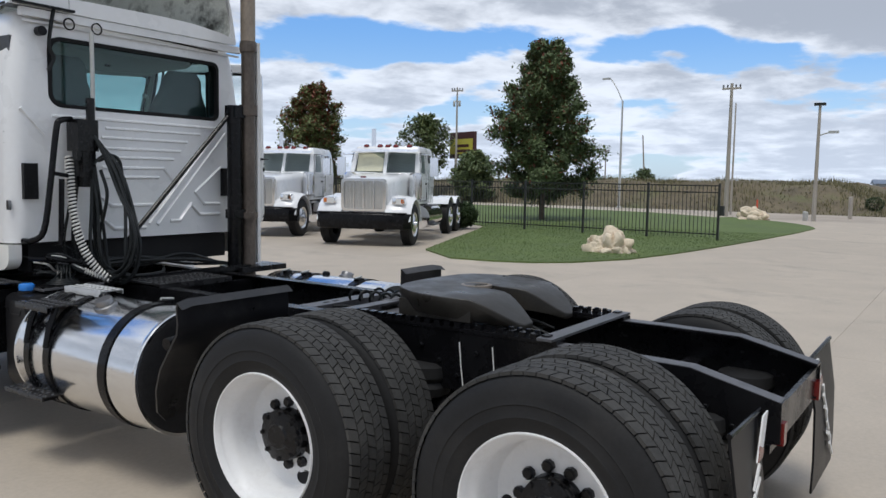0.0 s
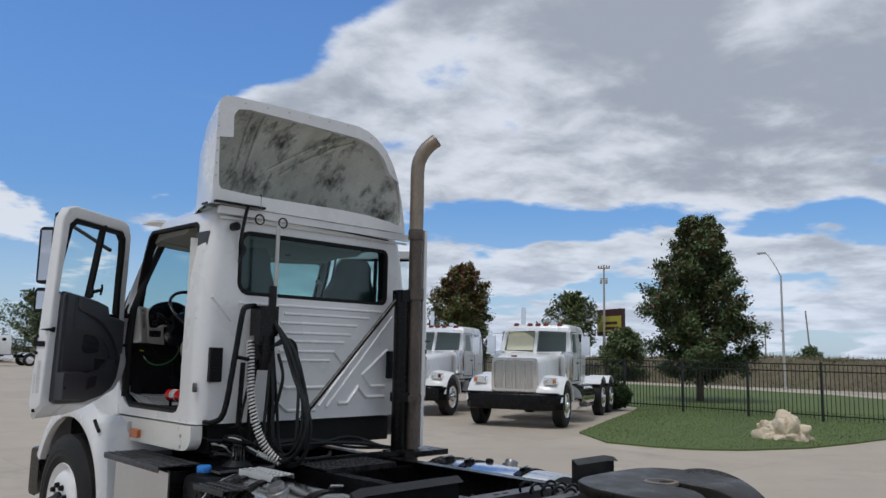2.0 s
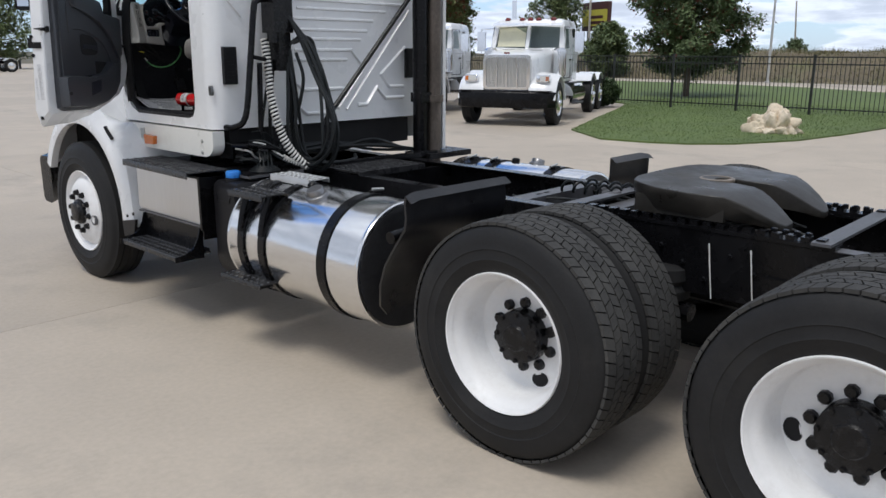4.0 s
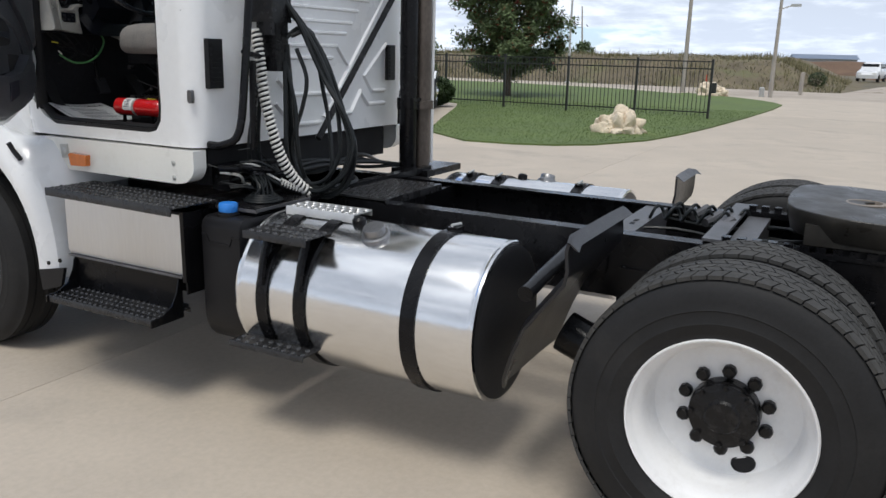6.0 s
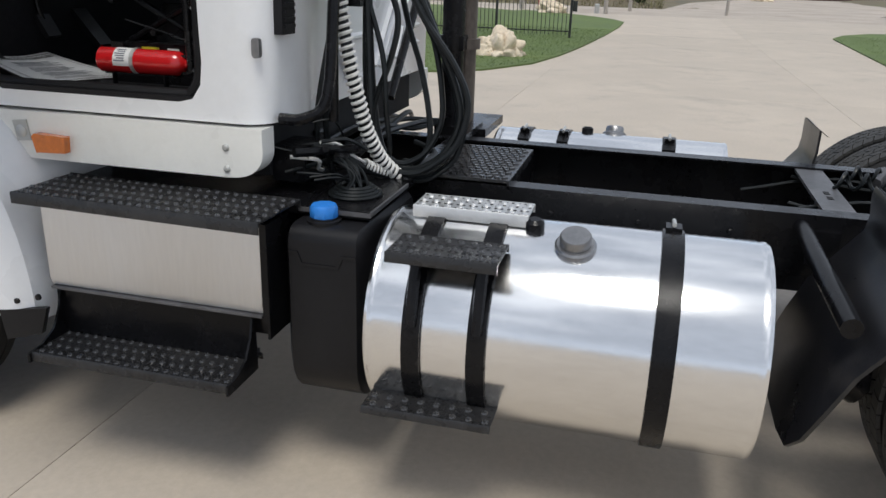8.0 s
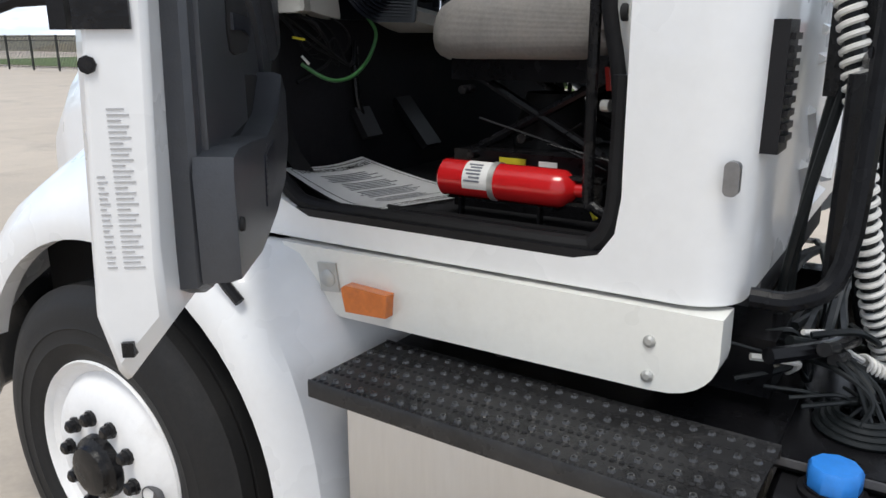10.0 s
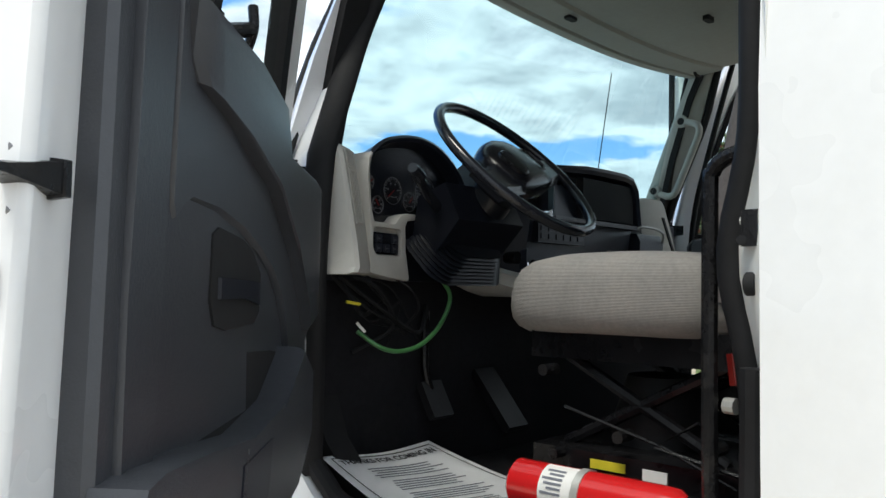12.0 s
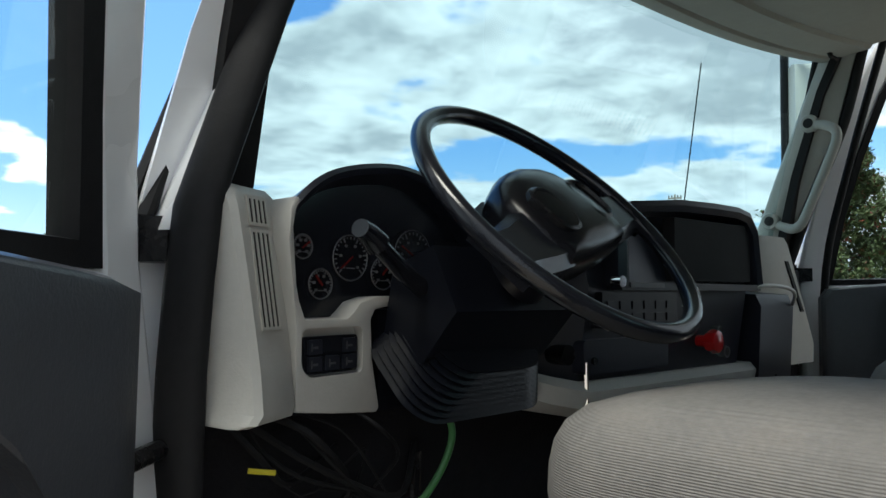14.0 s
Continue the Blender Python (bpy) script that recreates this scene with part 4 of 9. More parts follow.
def tank_side(sx, TANK_Z):
    bm = bmesh.new()
    n = 64
    prof = [(2.213, 0.0), (2.222, 0.26), (2.213, 0.300), (2.205, 0.318), (2.208, 0.331), (2.218, 0.335), (2.232, 0.331), (2.24, 0.3335), (3.33, 0.3335), (3.338, 0.331), (3.352, 0.335), (3.362, 0.331), (3.366, 0.318), (3.358, 0.30), (3.35, 0.26), (3.358, 0.0)]
    rings = [[(sx * TANK_X + r * math.cos(a), y, TANK_Z + r * math.sin(a)) for a in (2 * math.pi * k / n for k in range(n))] for y, r in prof[1:-1]]
    bm_loft(bm, rings)
    tank = part("fuel_tank", bm, ALU, truck, "polished aluminium cylindrical fuel tank")
    # dished end in a dark tone: shade painted onto the aluminium
    bm = bmesh.new()
    dish = [(2.2045, 0.316), (2.2015, 0.300), (2.2055, 0.26), (2.208, 0.15), (2.209, 0.02)]
    bm_loft(bm, [[(sx * TANK_X + r * math.cos(a), y, TANK_Z + r * math.sin(a)) for a in (2 * math.pi * k / n for k in range(n))] for y, r in dish])
    part("tank_end", bm, TANKEND_SHADED, tank, "dished tank end, its shade put into the colour")

    def strap(y, w, mat, a0=-100, a1=115):
        bm = bmesh.new()
        rings = []
        for k in range(33):
            a = radians(a0 + (a1 - a0) * k / 32)
            ca, sa = sx * math.cos(a), math.sin(a)
            rings.append([(sx * TANK_X + (TANK_R + d) * ca, y + e, TANK_Z + (TANK_R + d) * sa) for d, e in ((0.001, -w), (0.008, -w), (0.008, w), (0.001, w))])
        bm_loft(bm, rings)
        return part("strap", bm, mat, tank, "black rubber-lined tank strap")

    strap(2.485, 0.032, FRAME)
    strap(3.01, 0.028, FRAME)
    strap(3.21, 0.028, FRAME)
    bm = bmesh.new()
    tilt = Matrix.Translation((sx * TANK_X, 2.765, TANK_Z)) @ Matrix.Rotation(sx * radians(22), 4, "Y")
    bm_turn_z(bm, [(0.062, TANK_R - 0.01), (0.062, TANK_R + 0.008), (0.056, TANK_R + 0.014), (0.047, TANK_R + 0.014), (0.047, TANK_R + 0.04), (0.043, TANK_R + 0.046)], n=24, m=tilt)
    part("filler_cap", bm, DULLCAP, tank, "dull grey knurled filler cap")
    for y in (2.485, 3.01, 3.21):
        px0 = sx * (TANK_X - 0.055)
        buckle = boxes("strap_buckle", [(px0 - 0.03, px0 + 0.03, y - 0.024, y + 0.024, TANK_Z + TANK_R - 0.002, TANK_Z + TANK_R + 0.018)], FRAME, tank, "black strap buckle", bevel=0.004)
        tube("buckle_bolt", [(px0 - sx * 0.05, y, TANK_Z + TANK_R + 0.02), (px0 + sx * 0.03, y, TANK_Z + TANK_R + 0.028)], 0.007, GALV, buckle, n=8)
    bm = bmesh.new()
    bm_turn_z(bm, [(0.03, TANK_R - 0.01), (0.03, TANK_R + 0.02), (0.018, TANK_R + 0.03)], n=12, m=Matrix.Translation((sx * TANK_X, 2.90, TANK_Z)) @ Matrix.Rotation(sx * radians(8), 4, "Y"))
    part("sender_cap", bm, FRAME, tank)
    return tank


def tread_step(name, x0, x1, y0, y1, z, parent, mat, label, rows, cols, drop=0.03, dot=0.012):
    """A folded tread plate with raised rings."""
    bm = bmesh.new()
    fold = [(x0, z - drop), (x0, z - 0.002), (x0 + 0.003, z + 0.003), (x0 + 0.009, z), (x1 - 0.009, z), (x1 - 0.003, z + 0.003), (x1, z - 0.002), (x1, z - drop * 0.7), (x1 - 0.004, z - drop * 0.7), (x1 - 0.005, z - 0.005), (x0 + 0.005, z - 0.005), (x0 + 0.004, z - drop)]
    bm_prism(bm, [(x, zz) for x, zz in fold], "y", y0, y1)
    step = part(name, bm, mat, parent, label)
    bm = bmesh.new()
    bm_turn_z(bm, [(dot, 0.0), (dot * 0.75, 0.005), (dot * 0.45, 0.005), (dot * 0.3, 0.001)], n=8)
    d = part("raised_ring", bm, WORN if mat is TREAD else mat, step)
    c = 0
    for i in range(rows):
        for j in range(cols):
            m = pose(x0 + (x1 - x0) * (i + 0.5) / rows, y0 + (y1 - y0) * (j + 0.5 + 0.25 * (i % 2) - 0.12) / cols, z)
            if c:
                again(d, step, m)
            else:
                d.matrix_basis = m
            c += 1
    bm = bmesh.new()
    for i in range(rows + 1):
        for j in range(cols * 2):
            x, y = x0 + 0.012 + (x1 - x0 - 0.024) * i / rows, y0 + (y1 - y0) * (j + 0.5) / (cols * 2)
            bm_turn_z(bm, [(0.0055, z + 0.0004), (0.0055, z + 0.0012)], x, y, 6)
    part("drain_hole", bm, DARKVOID, step, "small dark drain holes", kind="stuff")
    return step


tank_side(-1, 0.62)
tank_side(1, 0.585)
tread_step("tank_step", -1.225, -1.045, 2.955, 3.285, 0.93, truck, TREAD, "black perforated upper tank step", 3, 8)
tread_step("tank_step", -1.268, -1.115, 2.945, 3.345, 0.44, truck, TREAD, "black perforated lower tank step", 3, 8, drop=0.022)
tread_step("tank_step", -0.93, -0.785, 2.92, 3.29, 0.988, truck, PALE_ALU, "bright aluminium perforated tank step", 3, 9, drop=0.036)
for y in (3.01, 3.21):
    tube("step_leg", [(-1.14, y, 0.915), (-1.185, y, 0.80), (-1.206, y, 0.70)], 0.018, FRAME, truck, n=8)
    boxes("step_leg", [(-1.235, -1.15, y - 0.016, y + 0.016, 0.405, 0.422)], FRAME, truck, bevel=0.003)
    boxes("step_support", [(-0.90, -0.82, y - 0.02, y + 0.02, 0.935, 0.97)], FRAME, truck)

# Reductant tank
bm = bmesh.new()
bm_loft(bm, [[(x, y, z) for x, z in rounded(-1.10 + dx, -0.55, 0.31 + dz, 0.93 - dz, (0.16, 0.03, 0.03, 0.05))] for y, dx, dz in ((3.405, 0.02, 0.02), (3.42, 0.0, 0.0), (3.645, 0.0, 0.0), (3.66, 0.02, 0.02))])
deft = part("reductant_tank", bm, PLASTIC, truck, "black plastic reductant tank")
bm = bmesh.new()
bm_turn_z(bm, [(0.056, 0.926), (0.056, 0.938), (0.047, 0.941), (0.047, 0.946)], -1.012, 3.56, 24)
part("filler_neck", bm, PLASTIC, deft, "black ribbed filler neck")
bm = bmesh.new()
bm_turn_z(bm, [(0.043, 0.944), (0.045, 0.948), (0.045, 0.978), (0.040, 0.986), (0.022, 0.988)], -1.012, 3.56, 9)
part("blue_cap", bm, BLUE, deft, "blue screw cap", bevel=0.003)
bm = bmesh.new()
bm_prism(bm, [(3.42, 0.852), (3.47, 0.852), (3.485, 0.815), (3.60, 0.815), (3.615, 0.852), (3.645, 0.852), (3.645, 0.842), (3.622, 0.842), (3.607, 0.805), (3.478, 0.805), (3.463, 0.842), (3.42, 0.842)], "x", -1.104, -1.09)
part("shoulder_line", bm, PLASTIC, deft, bevel=0.002)
tank_lid = boxes("tank_lid", [(-0.985, -0.52, 3.415, 3.70, 0.938, 0.964)], BLACK, truck, "black cover plate", bevel=0.006)
boxes("lid_edge", [(-0.992, -0.986, 3.41, 3.70, 0.948, 0.962), (-0.988, -0.60, 3.408, 3.4145, 0.952, 0.966)], EDGE, tank_lid, "bright edge", bevel=0.002)
for k in range(4):
    bm = bmesh.new()
    bm_tube(bm, [(-0.80 + (0.09 - 0.012 * k) * math.cos(t), 3.535 + (0.085 - 0.011 * k) * math.sin(t), 0.972 + 0.008 * k) for t in (2 * math.pi * q / 28 for q in range(29))], 0.0075, 6, caps=False)
    part("cable_ring", bm, HOSE, tank_lid, "rubber cable grommet ring")
for k in range(7):
    tube("cable", [(-0.77 - 0.015 * k, 3.50 + 0.02 * (k % 4), 0.99), (-0.755 - 0.012 * k, 3.53 + 0.015 * (k % 3), 1.04 + 0.012 * (k % 3)), (-0.70 - 0.015 * k, 3.62, 1.075 + 0.01 * (k % 2)), (-0.62, 3.74, 1.06 - 0.01 * k)], 0.0055, HOSE, truck, curve=5, n=6)

# Battery box with steps
boxes("battery_box", [(-1.125, -0.50, 3.70, 4.52, 0.56, 0.93)], BLACK, truck, "black battery box body", bevel=0.01)
bm = bmesh.new()
bm_loft(bm, [[(x, y, z) for x, z in ((-1.152, 0.94), (-1.165, 0.935), (-1.168, 0.675), (-1.158, 0.648), (-1.13, 0.645), (-1.13, 0.94))] for y in (3.71, 4.50)])
part("box_cover", bm, BRUSHED, truck, "bright brushed aluminium battery box cover", bevel=0.004)
upper = tread_step("upper_step", -1.265, -0.99, 3.655, 4.545, 0.985, truck, TREAD, "black steel upper cab step with raised rings", 5, 26, drop=0.036, dot=0.0085)
turn = Matrix.Translation((-1.145, 3.65, 0)) @ Matrix.Rotation(radians(-2.0), 4, "Z") @ Matrix.Translation((1.145, -3.65, 0))
upper.matrix_basis = turn
boxes("step_shelf", [(-1.0, -0.48, 3.66, 4.54, 0.945, 0.968)], FRAME, truck, "black step shelf")
tread_step("lower_step", -1.315, -1.08, 3.765, 4.485, 0.462, truck, TREAD, "black steel lower cab step with raised rings", 5, 20, drop=0.03, dot=0.0095)
for y in (3.757, 4.485):
    bm = bmesh.new()
    prof = [(-1.325, 0.43), (-1.13, 0.43), (-1.13, 0.62), (-1.15, 0.62), (-1.165, 0.56), (-1.20, 0.50), (-1.26, 0.47), (-1.325, 0.463)]
    bm_loft(bm, [[(x, y + d, z) for x, z in prof] for d in (0, 0.008)])
    part("step_bracket", bm, FRAME, truck, "curved black step end plate")
boxes("step_back", [(-1.14, -1.128, 3.765, 4.485, 0.46, 0.64)], FRAME, truck)
# glossy black ridge drawn pale, so its glint sits in the colour
boxes("step_lip", [(-1.085, -1.079, 3.775, 4.475, 0.463, 0.480)], EDGE, truck, "bright step lip, glint put into its colour", bevel=0.002)
boxes("cover_lip", [(-1.172, -1.150, 3.712, 4.498, 0.636, 0.6445)], EDGE, truck, "bright lower cover lip", bevel=0.002)
boxes("box_flange", [(-1.16, -0.60, 3.690, 3.699, 0.56, 0.945), (-1.172, -1.155, 3.684, 3.706, 0.62, 0.95)], FRAME, truck, "black battery box end flange", bevel=0.003)

# Exhaust
bm = bmesh.new()
bm_tube(bm, [(0.705, 3.52, z) for z in (0.86, 1.25, 1.26, 1.28, 1.29, 2.0, 2.65)], 0.052, 20)
stack = part("exhaust_pipe", bm, PIPE, truck, "heat-browned vertical exhaust pipe with curved tip")
bm = bmesh.new()
tip = [(0.705, 3.52, 2.64), (0.705, 3.52, 2.95), (0.705, 3.52, 3.18), (0.72, 3.50, 3.28), (0.755, 3.46, 3.36), (0.805, 3.41, 3.42)]
bm_tube(bm, smooth_path(tip, 5), 0.056, 20)
part("exhaust_tip", bm, TAILPIPE, stack, "curved browned tailpipe")
bm = bmesh.new()
bm_turn_z(bm, [(0.062, 2.60), (0.064, 2.62), (0.064, 2.66), (0.060, 2.68)], 0.705, 3.52, 20)
part("clamp", bm, PIPE, stack)
for z0, z1 in ((1.33, 1.38), (2.12, 2.20)):
    bm = bmesh.new()
    bm_turn_z(bm, [(0.071, z0), (0.071, z1)], 0.705, 3.52, 20)
    part("clamp", bm, PIPE, stack)
bm = bmesh.new()
bm_tube(bm, [(0.60, 3.56, 0.86), (0.60, 3.56, 2.19)], 0.055, 20)
bm_box(bm, 0.56, 0.76, 3.50, 3.62, 2.10, 2.19)
bm_box(bm, 0.56, 0.76, 3.50, 3.62, 1.33, 1.40)
part("stack_post", bm, BLACK, truck, "black exhaust support post")
boxes("heat_shield", [(0.770, 0.800, 3.49, 3.55, 0.98, 2.68)], LABEL, truck, "thin pale heat shield")
tube("stay_rod", [(0.60, 3.58, 2.15), (-0.30, 3.58, 1.22)], 0.017, BLACK, truck, "black diagonal stay rod", n=10)
boxes("rack", [(-0.30, 0.62, 3.40, 3.46, 0.95, 0.985), (0.50, 0.95, 3.36, 3.62, 0.93, 0.97)], BLACK, truck, "black cross bracket")


# Cab shell: rings of a rounded plan, drawn in towards the roof


def cab_ring(z, half, y0, y1, inset=0.0, rr=0.10, rf=0.22):
    """One level of the cab's plan, drawn in a little towards the front above the belt."""
    pull = lambda y: 1 - 0.08 * max(0.0, z - 2.0) * max(0.0, y - 4.35) / 0.55  # noqa: E731
    return [(XC + (x - XC) * pull(y), y, z) for x, y in rounded(XC - half + inset, XC + half - inset, y0 + inset, y1 - inset, (rr, rr, rf, rf), 6)]


LEVELS = [(1.215, 0.925, 3.752, 4.99, 0.0, 0.10, 0.07), (1.5, 0.93, 3.748, 5.02, 0.0, 0.10, 0.07), (1.98, 0.925, 3.742, 5.03, 0.0, 0.10, 0.08), (2.2, 0.905, 3.744, 4.98, 0.0, 0.10, 0.10), (2.45, 0.868, 3.748, 4.915, 0.0, 0.10, 0.14), (2.58, 0.845, 3.755, 4.87, 0.0, 0.10, 0.16)]
bm = bmesh.new()
bm_loft(bm, [cab_ring(*lv) for lv in LEVELS] + [cab_ring(2.655, 0.815, 3.785, 4.83), cab_ring(2.70, 0.74, 3.86, 4.75), cab_ring(2.715, 0.60, 4.0, 4.6)])
cab = part("cab_shell", bm, WHITE, truck, "white painted cab shell with rounded corners")
inner = bmesh.new()
bm_loft(inner, [cab_ring(1.232, 0.925, 3.752, 4.99, 0.055, 0.10, 0.08), cab_ring(1.98, 0.925, 3.742, 5.03, 0.055, 0.10, 0.08), cab_ring(2.45, 0.868, 3.748, 4.915, 0.05, 0.10, 0.14), cab_ring(2.60, 0.82, 3.78, 4.86, 0.055)])
DOOR_HOLE = [(4.06, 1.272), (4.74, 1.272), (4.83, 1.31), (4.90, 1.38), (4.945, 1.48), (4.955, 1.97), (4.90, 2.20), (4.83, 2.42), (4.775, 2.54), (4.72, 2.585), (4.04, 2.585), (3.99, 2.555), (3.972, 2.49), (3.968, 1.40), (3.978, 1.33), (4.01, 1.285)]
holes = [inner]
for a, b in ((XC - 1.2, XC - 0.6), (XC + 0.6, XC + 1.2)):
    holes.append(prism_bm(DOOR_HOLE, "x", a, b))
holes.append(prism_bm(rounded(-0.745, 0.61, 2.075, 2.525, (0.09, 0.06, 0.06, 0.09)), "y", 3.6, 3.9))
holes.append(prism_bm([(x, z) for x, z in ((XC - 0.86, 1.985), (XC - 0.2, 1.955), (XC + 0.2, 1.955), (XC + 0.86, 1.985), (XC + 0.825, 2.50), (XC + 0.78, 2.535), (XC, 2.555), (XC - 0.78, 2.535), (XC - 0.825, 2.50))], "y", 4.70, 5.2))
cut(cab, holes)

# Pressed ribs of the rear wall
bm = bmesh.new()


def rib(bm, pts, w=0.015, d=0.018):
    for (xa, za), (xb, zb) in zip(pts, pts[1:]):
        u = Vector((xb - xa, 0, zb - za)).normalized()
        n = Vector((-u.z, 0, u.x)) * w
        a, b = Vector((xa, 3.750, za)) - u * w * 0.4, Vector((xb, 3.750, zb)) + u * w * 0.4
        lo = [bm.verts.new(p) for p in (a - n, b - n, b + n, a + n)]
        hi = [bm.verts.new(p + Vector((0, -d, 0))) for p in (a - n * 0.3, b - n * 0.3, b + n * 0.3, a + n * 0.3)]
        bm.faces.new(hi)
        for i in range(4):
            bm.faces.new((lo[i], lo[(i + 1) % 4], hi[(i + 1) % 4], hi[i]))


for pts in ([(-0.72, 2.02), (0.62, 2.02)], [(-0.35, 1.965), (0.42, 1.965)], [(-0.38, 1.90), (0.30, 1.90)], [(-0.38, 1.83), (0.24, 1.83)], [(-0.38, 1.77), (0.18, 1.77)],
            [(-0.38, 1.70), (0.10, 1.70), (0.20, 1.60)], [(-0.38, 1.635), (0.05, 1.635)], [(0.66, 1.98), (0.05, 1.30)], [(0.60, 2.0), (-0.02, 1.31)], [(0.62, 1.72), (0.38, 1.53), (0.46, 1.44), (0.60, 1.44)],
            [(0.60, 1.36), (0.42, 1.36), (0.34, 1.44), (0.24, 1.32), (0.16, 1.32)], [(-0.42, 1.52), (-0.32, 1.44), (0.02, 1.44)], [(-0.44, 1.40), (-0.30, 1.28), (-0.06, 1.28)], [(-0.92, 2.05), (-0.78, 1.90)]):
    rib(bm, pts)
part("pressed_rib", bm, WHITE, cab)
bm = bmesh.new()
bm_box(bm, -0.90, 0.80, 3.735, 3.745, 2.585, 2.60)
bm_box(bm, -0.92, 0.80, 3.705, 3.75, 2.615, 2.665)
part("roof_gutter", bm, WHITE, cab, bevel=0.004)
# Rear window, vents, plates
bm = bmesh.new()
outer, innr = rounded(-0.742, 0.607, 2.078, 2.522, (0.088, 0.058, 0.058, 0.088)), rounded(-0.718, 0.584, 2.100, 2.500, (0.075, 0.052, 0.052, 0.075))
made = bm_loft(bm, [[(x, 3.741, z) for x, z in outer], [(x, 3.741, z) for x, z in innr], [(x, 3.80, z) for x, z in innr], [(x, 3.80, z) for x, z in outer]], caps=False)
part("window_seal", bm, GASKET, cab, "black rubber window seal")
boxes("rear_window", [(-0.72, 0.585, 3.768, 3.773, 2.10, 2.50)], REARGLASS, cab, "green-tinted rear window glass", bevel=0).visible_shadow = False
for x0, x1, z0, z1 in ((-0.925, -0.835, 1.49, 1.715), (0.62, 0.70, 1.50, 1.715)):
    vent = boxes("cab_vent", [(x0, x1, 3.722, 3.752, z0, z1)], PLASTIC, cab, "black louvred cab vent", bevel=0.008)
    bm = bmesh.new()
    for k in range(9):
        z = z0 + 0.02 + k * 0.0215
        bm_box(bm, x0 + 0.01, x1 - 0.01, 3.714, 3.724, z, z + 0.011)
    part("louvre", bm, PLASTIC, vent)
bm = bmesh.new()
bm_prism(bm, rounded(3.764, 3.790, 1.424, 1.484, 0.011), "x", -1.004, -0.985)
part("grommet_plate", bm, DULLCAP, cab, "small grey plate")
for z, r in ((1.904, 0.0032), (1.835, 0.002)):
    bm = bmesh.new()
    bm_disc_x(bm, [(0, r), (-0.002, r * 0.8)], 8, 3.808, z, -0.996, ends=(True, True))
    part("rivet", bm, EDGE, cab, "small dark rivet")
for x in (-0.62, -0.43):
    bm = bmesh.new()
    bm_tube(bm, [(x + 0.035 * math.cos(t), 3.70, 2.605 + 0.035 * math.sin(t)) for t in (2 * math.pi * k / 20 for k in range(21))], 0.005, 6)
    part("hanger_ring", bm, HUB, cab, "black steel hanger ring")
tube("hanger_wire", [(-0.66, 3.72, 2.63), (0.0, 3.715, 2.615), (0.58, 3.72, 2.60)], 0.006, HUB, cab, n=6)
boxes("roof_bracket", [(-0.98, -0.60, 3.66, 3.86, 2.675, 2.69)], BLACK, cab, "black antenna bracket", bevel=0.006)
tube("antenna", [(-0.62, 3.70, 2.68), (-0.62, 3.70, 2.78)], 0.006, HUB, cab, n=6)
tube("lamp_cable", [(-0.72, 3.70, 2.68), (-0.74, 3.70, 2.58), (-0.75, 3.71, 2.45), (-0.72, 3.71, 2.38), (-0.76, 3.71, 2.30)], 0.012, HOSE, cab, curve=5, n=8)
bm = bmesh.new()
bm_tube(bm, [(-0.80, 3.69, 2.535), (-0.80, 3.74, 2.535)], 0.03, 12)
part("work_lamp", bm, BLACK, cab, "small black work lamp")

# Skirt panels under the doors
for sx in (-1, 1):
    a, b = sorted((XC + sx * 0.86, XC + sx * 0.942))
    bm = bmesh.new()
    bm_prism(bm, [(3.765, 1.205), (3.765, 1.125), (3.768, 1.108), (3.776, 1.09), (3.788, 1.075), (3.804, 1.062), (3.824, 1.052), (3.85, 1.045), (3.89, 1.042), (4.64, 1.042), (4.662, 1.048), (4.818, 1.205)], "x", a, b)
    skirt = part("skirt_panel", bm, CREAM, truck, "white cab skirt panel", bevel=0.014)
    xf = XC + sx * 0.942
    for z in (1.14, 1.07):
        bm = bmesh.new()
        bm_disc_x(bm, [(0, 0.012), (sx * 0.004, 0.012), (sx * 0.008, 0.006)], 10, 3.893, z, xf, ends=(True, True))
        part("screw", bm, GALV, skirt)
    bm = bmesh.new()
    bm_prism(bm, [(4.485, 1.075), (4.60, 1.07), (4.612, 1.125), (4.60, 1.135), (4.48, 1.13)], "x", *sorted((xf, xf + sx * 0.028)))
    part("marker_lamp", bm, AMBER, skirt, "amber side marker lamp", bevel=0.008)
    bm = bmesh.new()
    bm_prism(bm, [(4.635, 1.105), (4.69, 1.10), (4.70, 1.17), (4.645, 1.175)], "x", *sorted((xf, xf + sx * 0.006)))
    bm_disc_x(bm, [(0, 0.022), (sx * 0.008, 0.022), (sx * 0.012, 0.015)], 14, 4.668, 1.135, xf, ends=(True, True))
    part("latch_plate", bm, GALV, skirt, "worn grey latch plate")
    a, b = sorted((XC + sx * 0.79, XC + sx * 0.852))
    bm = bmesh.new()
    bm_prism(bm, DOOR_HOLE, "x", a, b)
    seal = part("door_seal", bm, GASKET, truck, "black rubber door opening seal")
    hole = [(4.46 + (y - 4.46) * 0.955, 1.93 + (z - 1.93) * 0.968) for y, z in DOOR_HOLE]
    cut(seal, [prism_bm(hole, "x", a - 0.2, b + 0.2)])

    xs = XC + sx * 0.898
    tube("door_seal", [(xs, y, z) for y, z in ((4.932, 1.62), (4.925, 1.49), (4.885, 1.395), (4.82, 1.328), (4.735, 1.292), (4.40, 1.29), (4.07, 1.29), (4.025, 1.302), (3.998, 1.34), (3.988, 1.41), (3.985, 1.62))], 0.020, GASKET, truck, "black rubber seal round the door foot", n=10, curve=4)

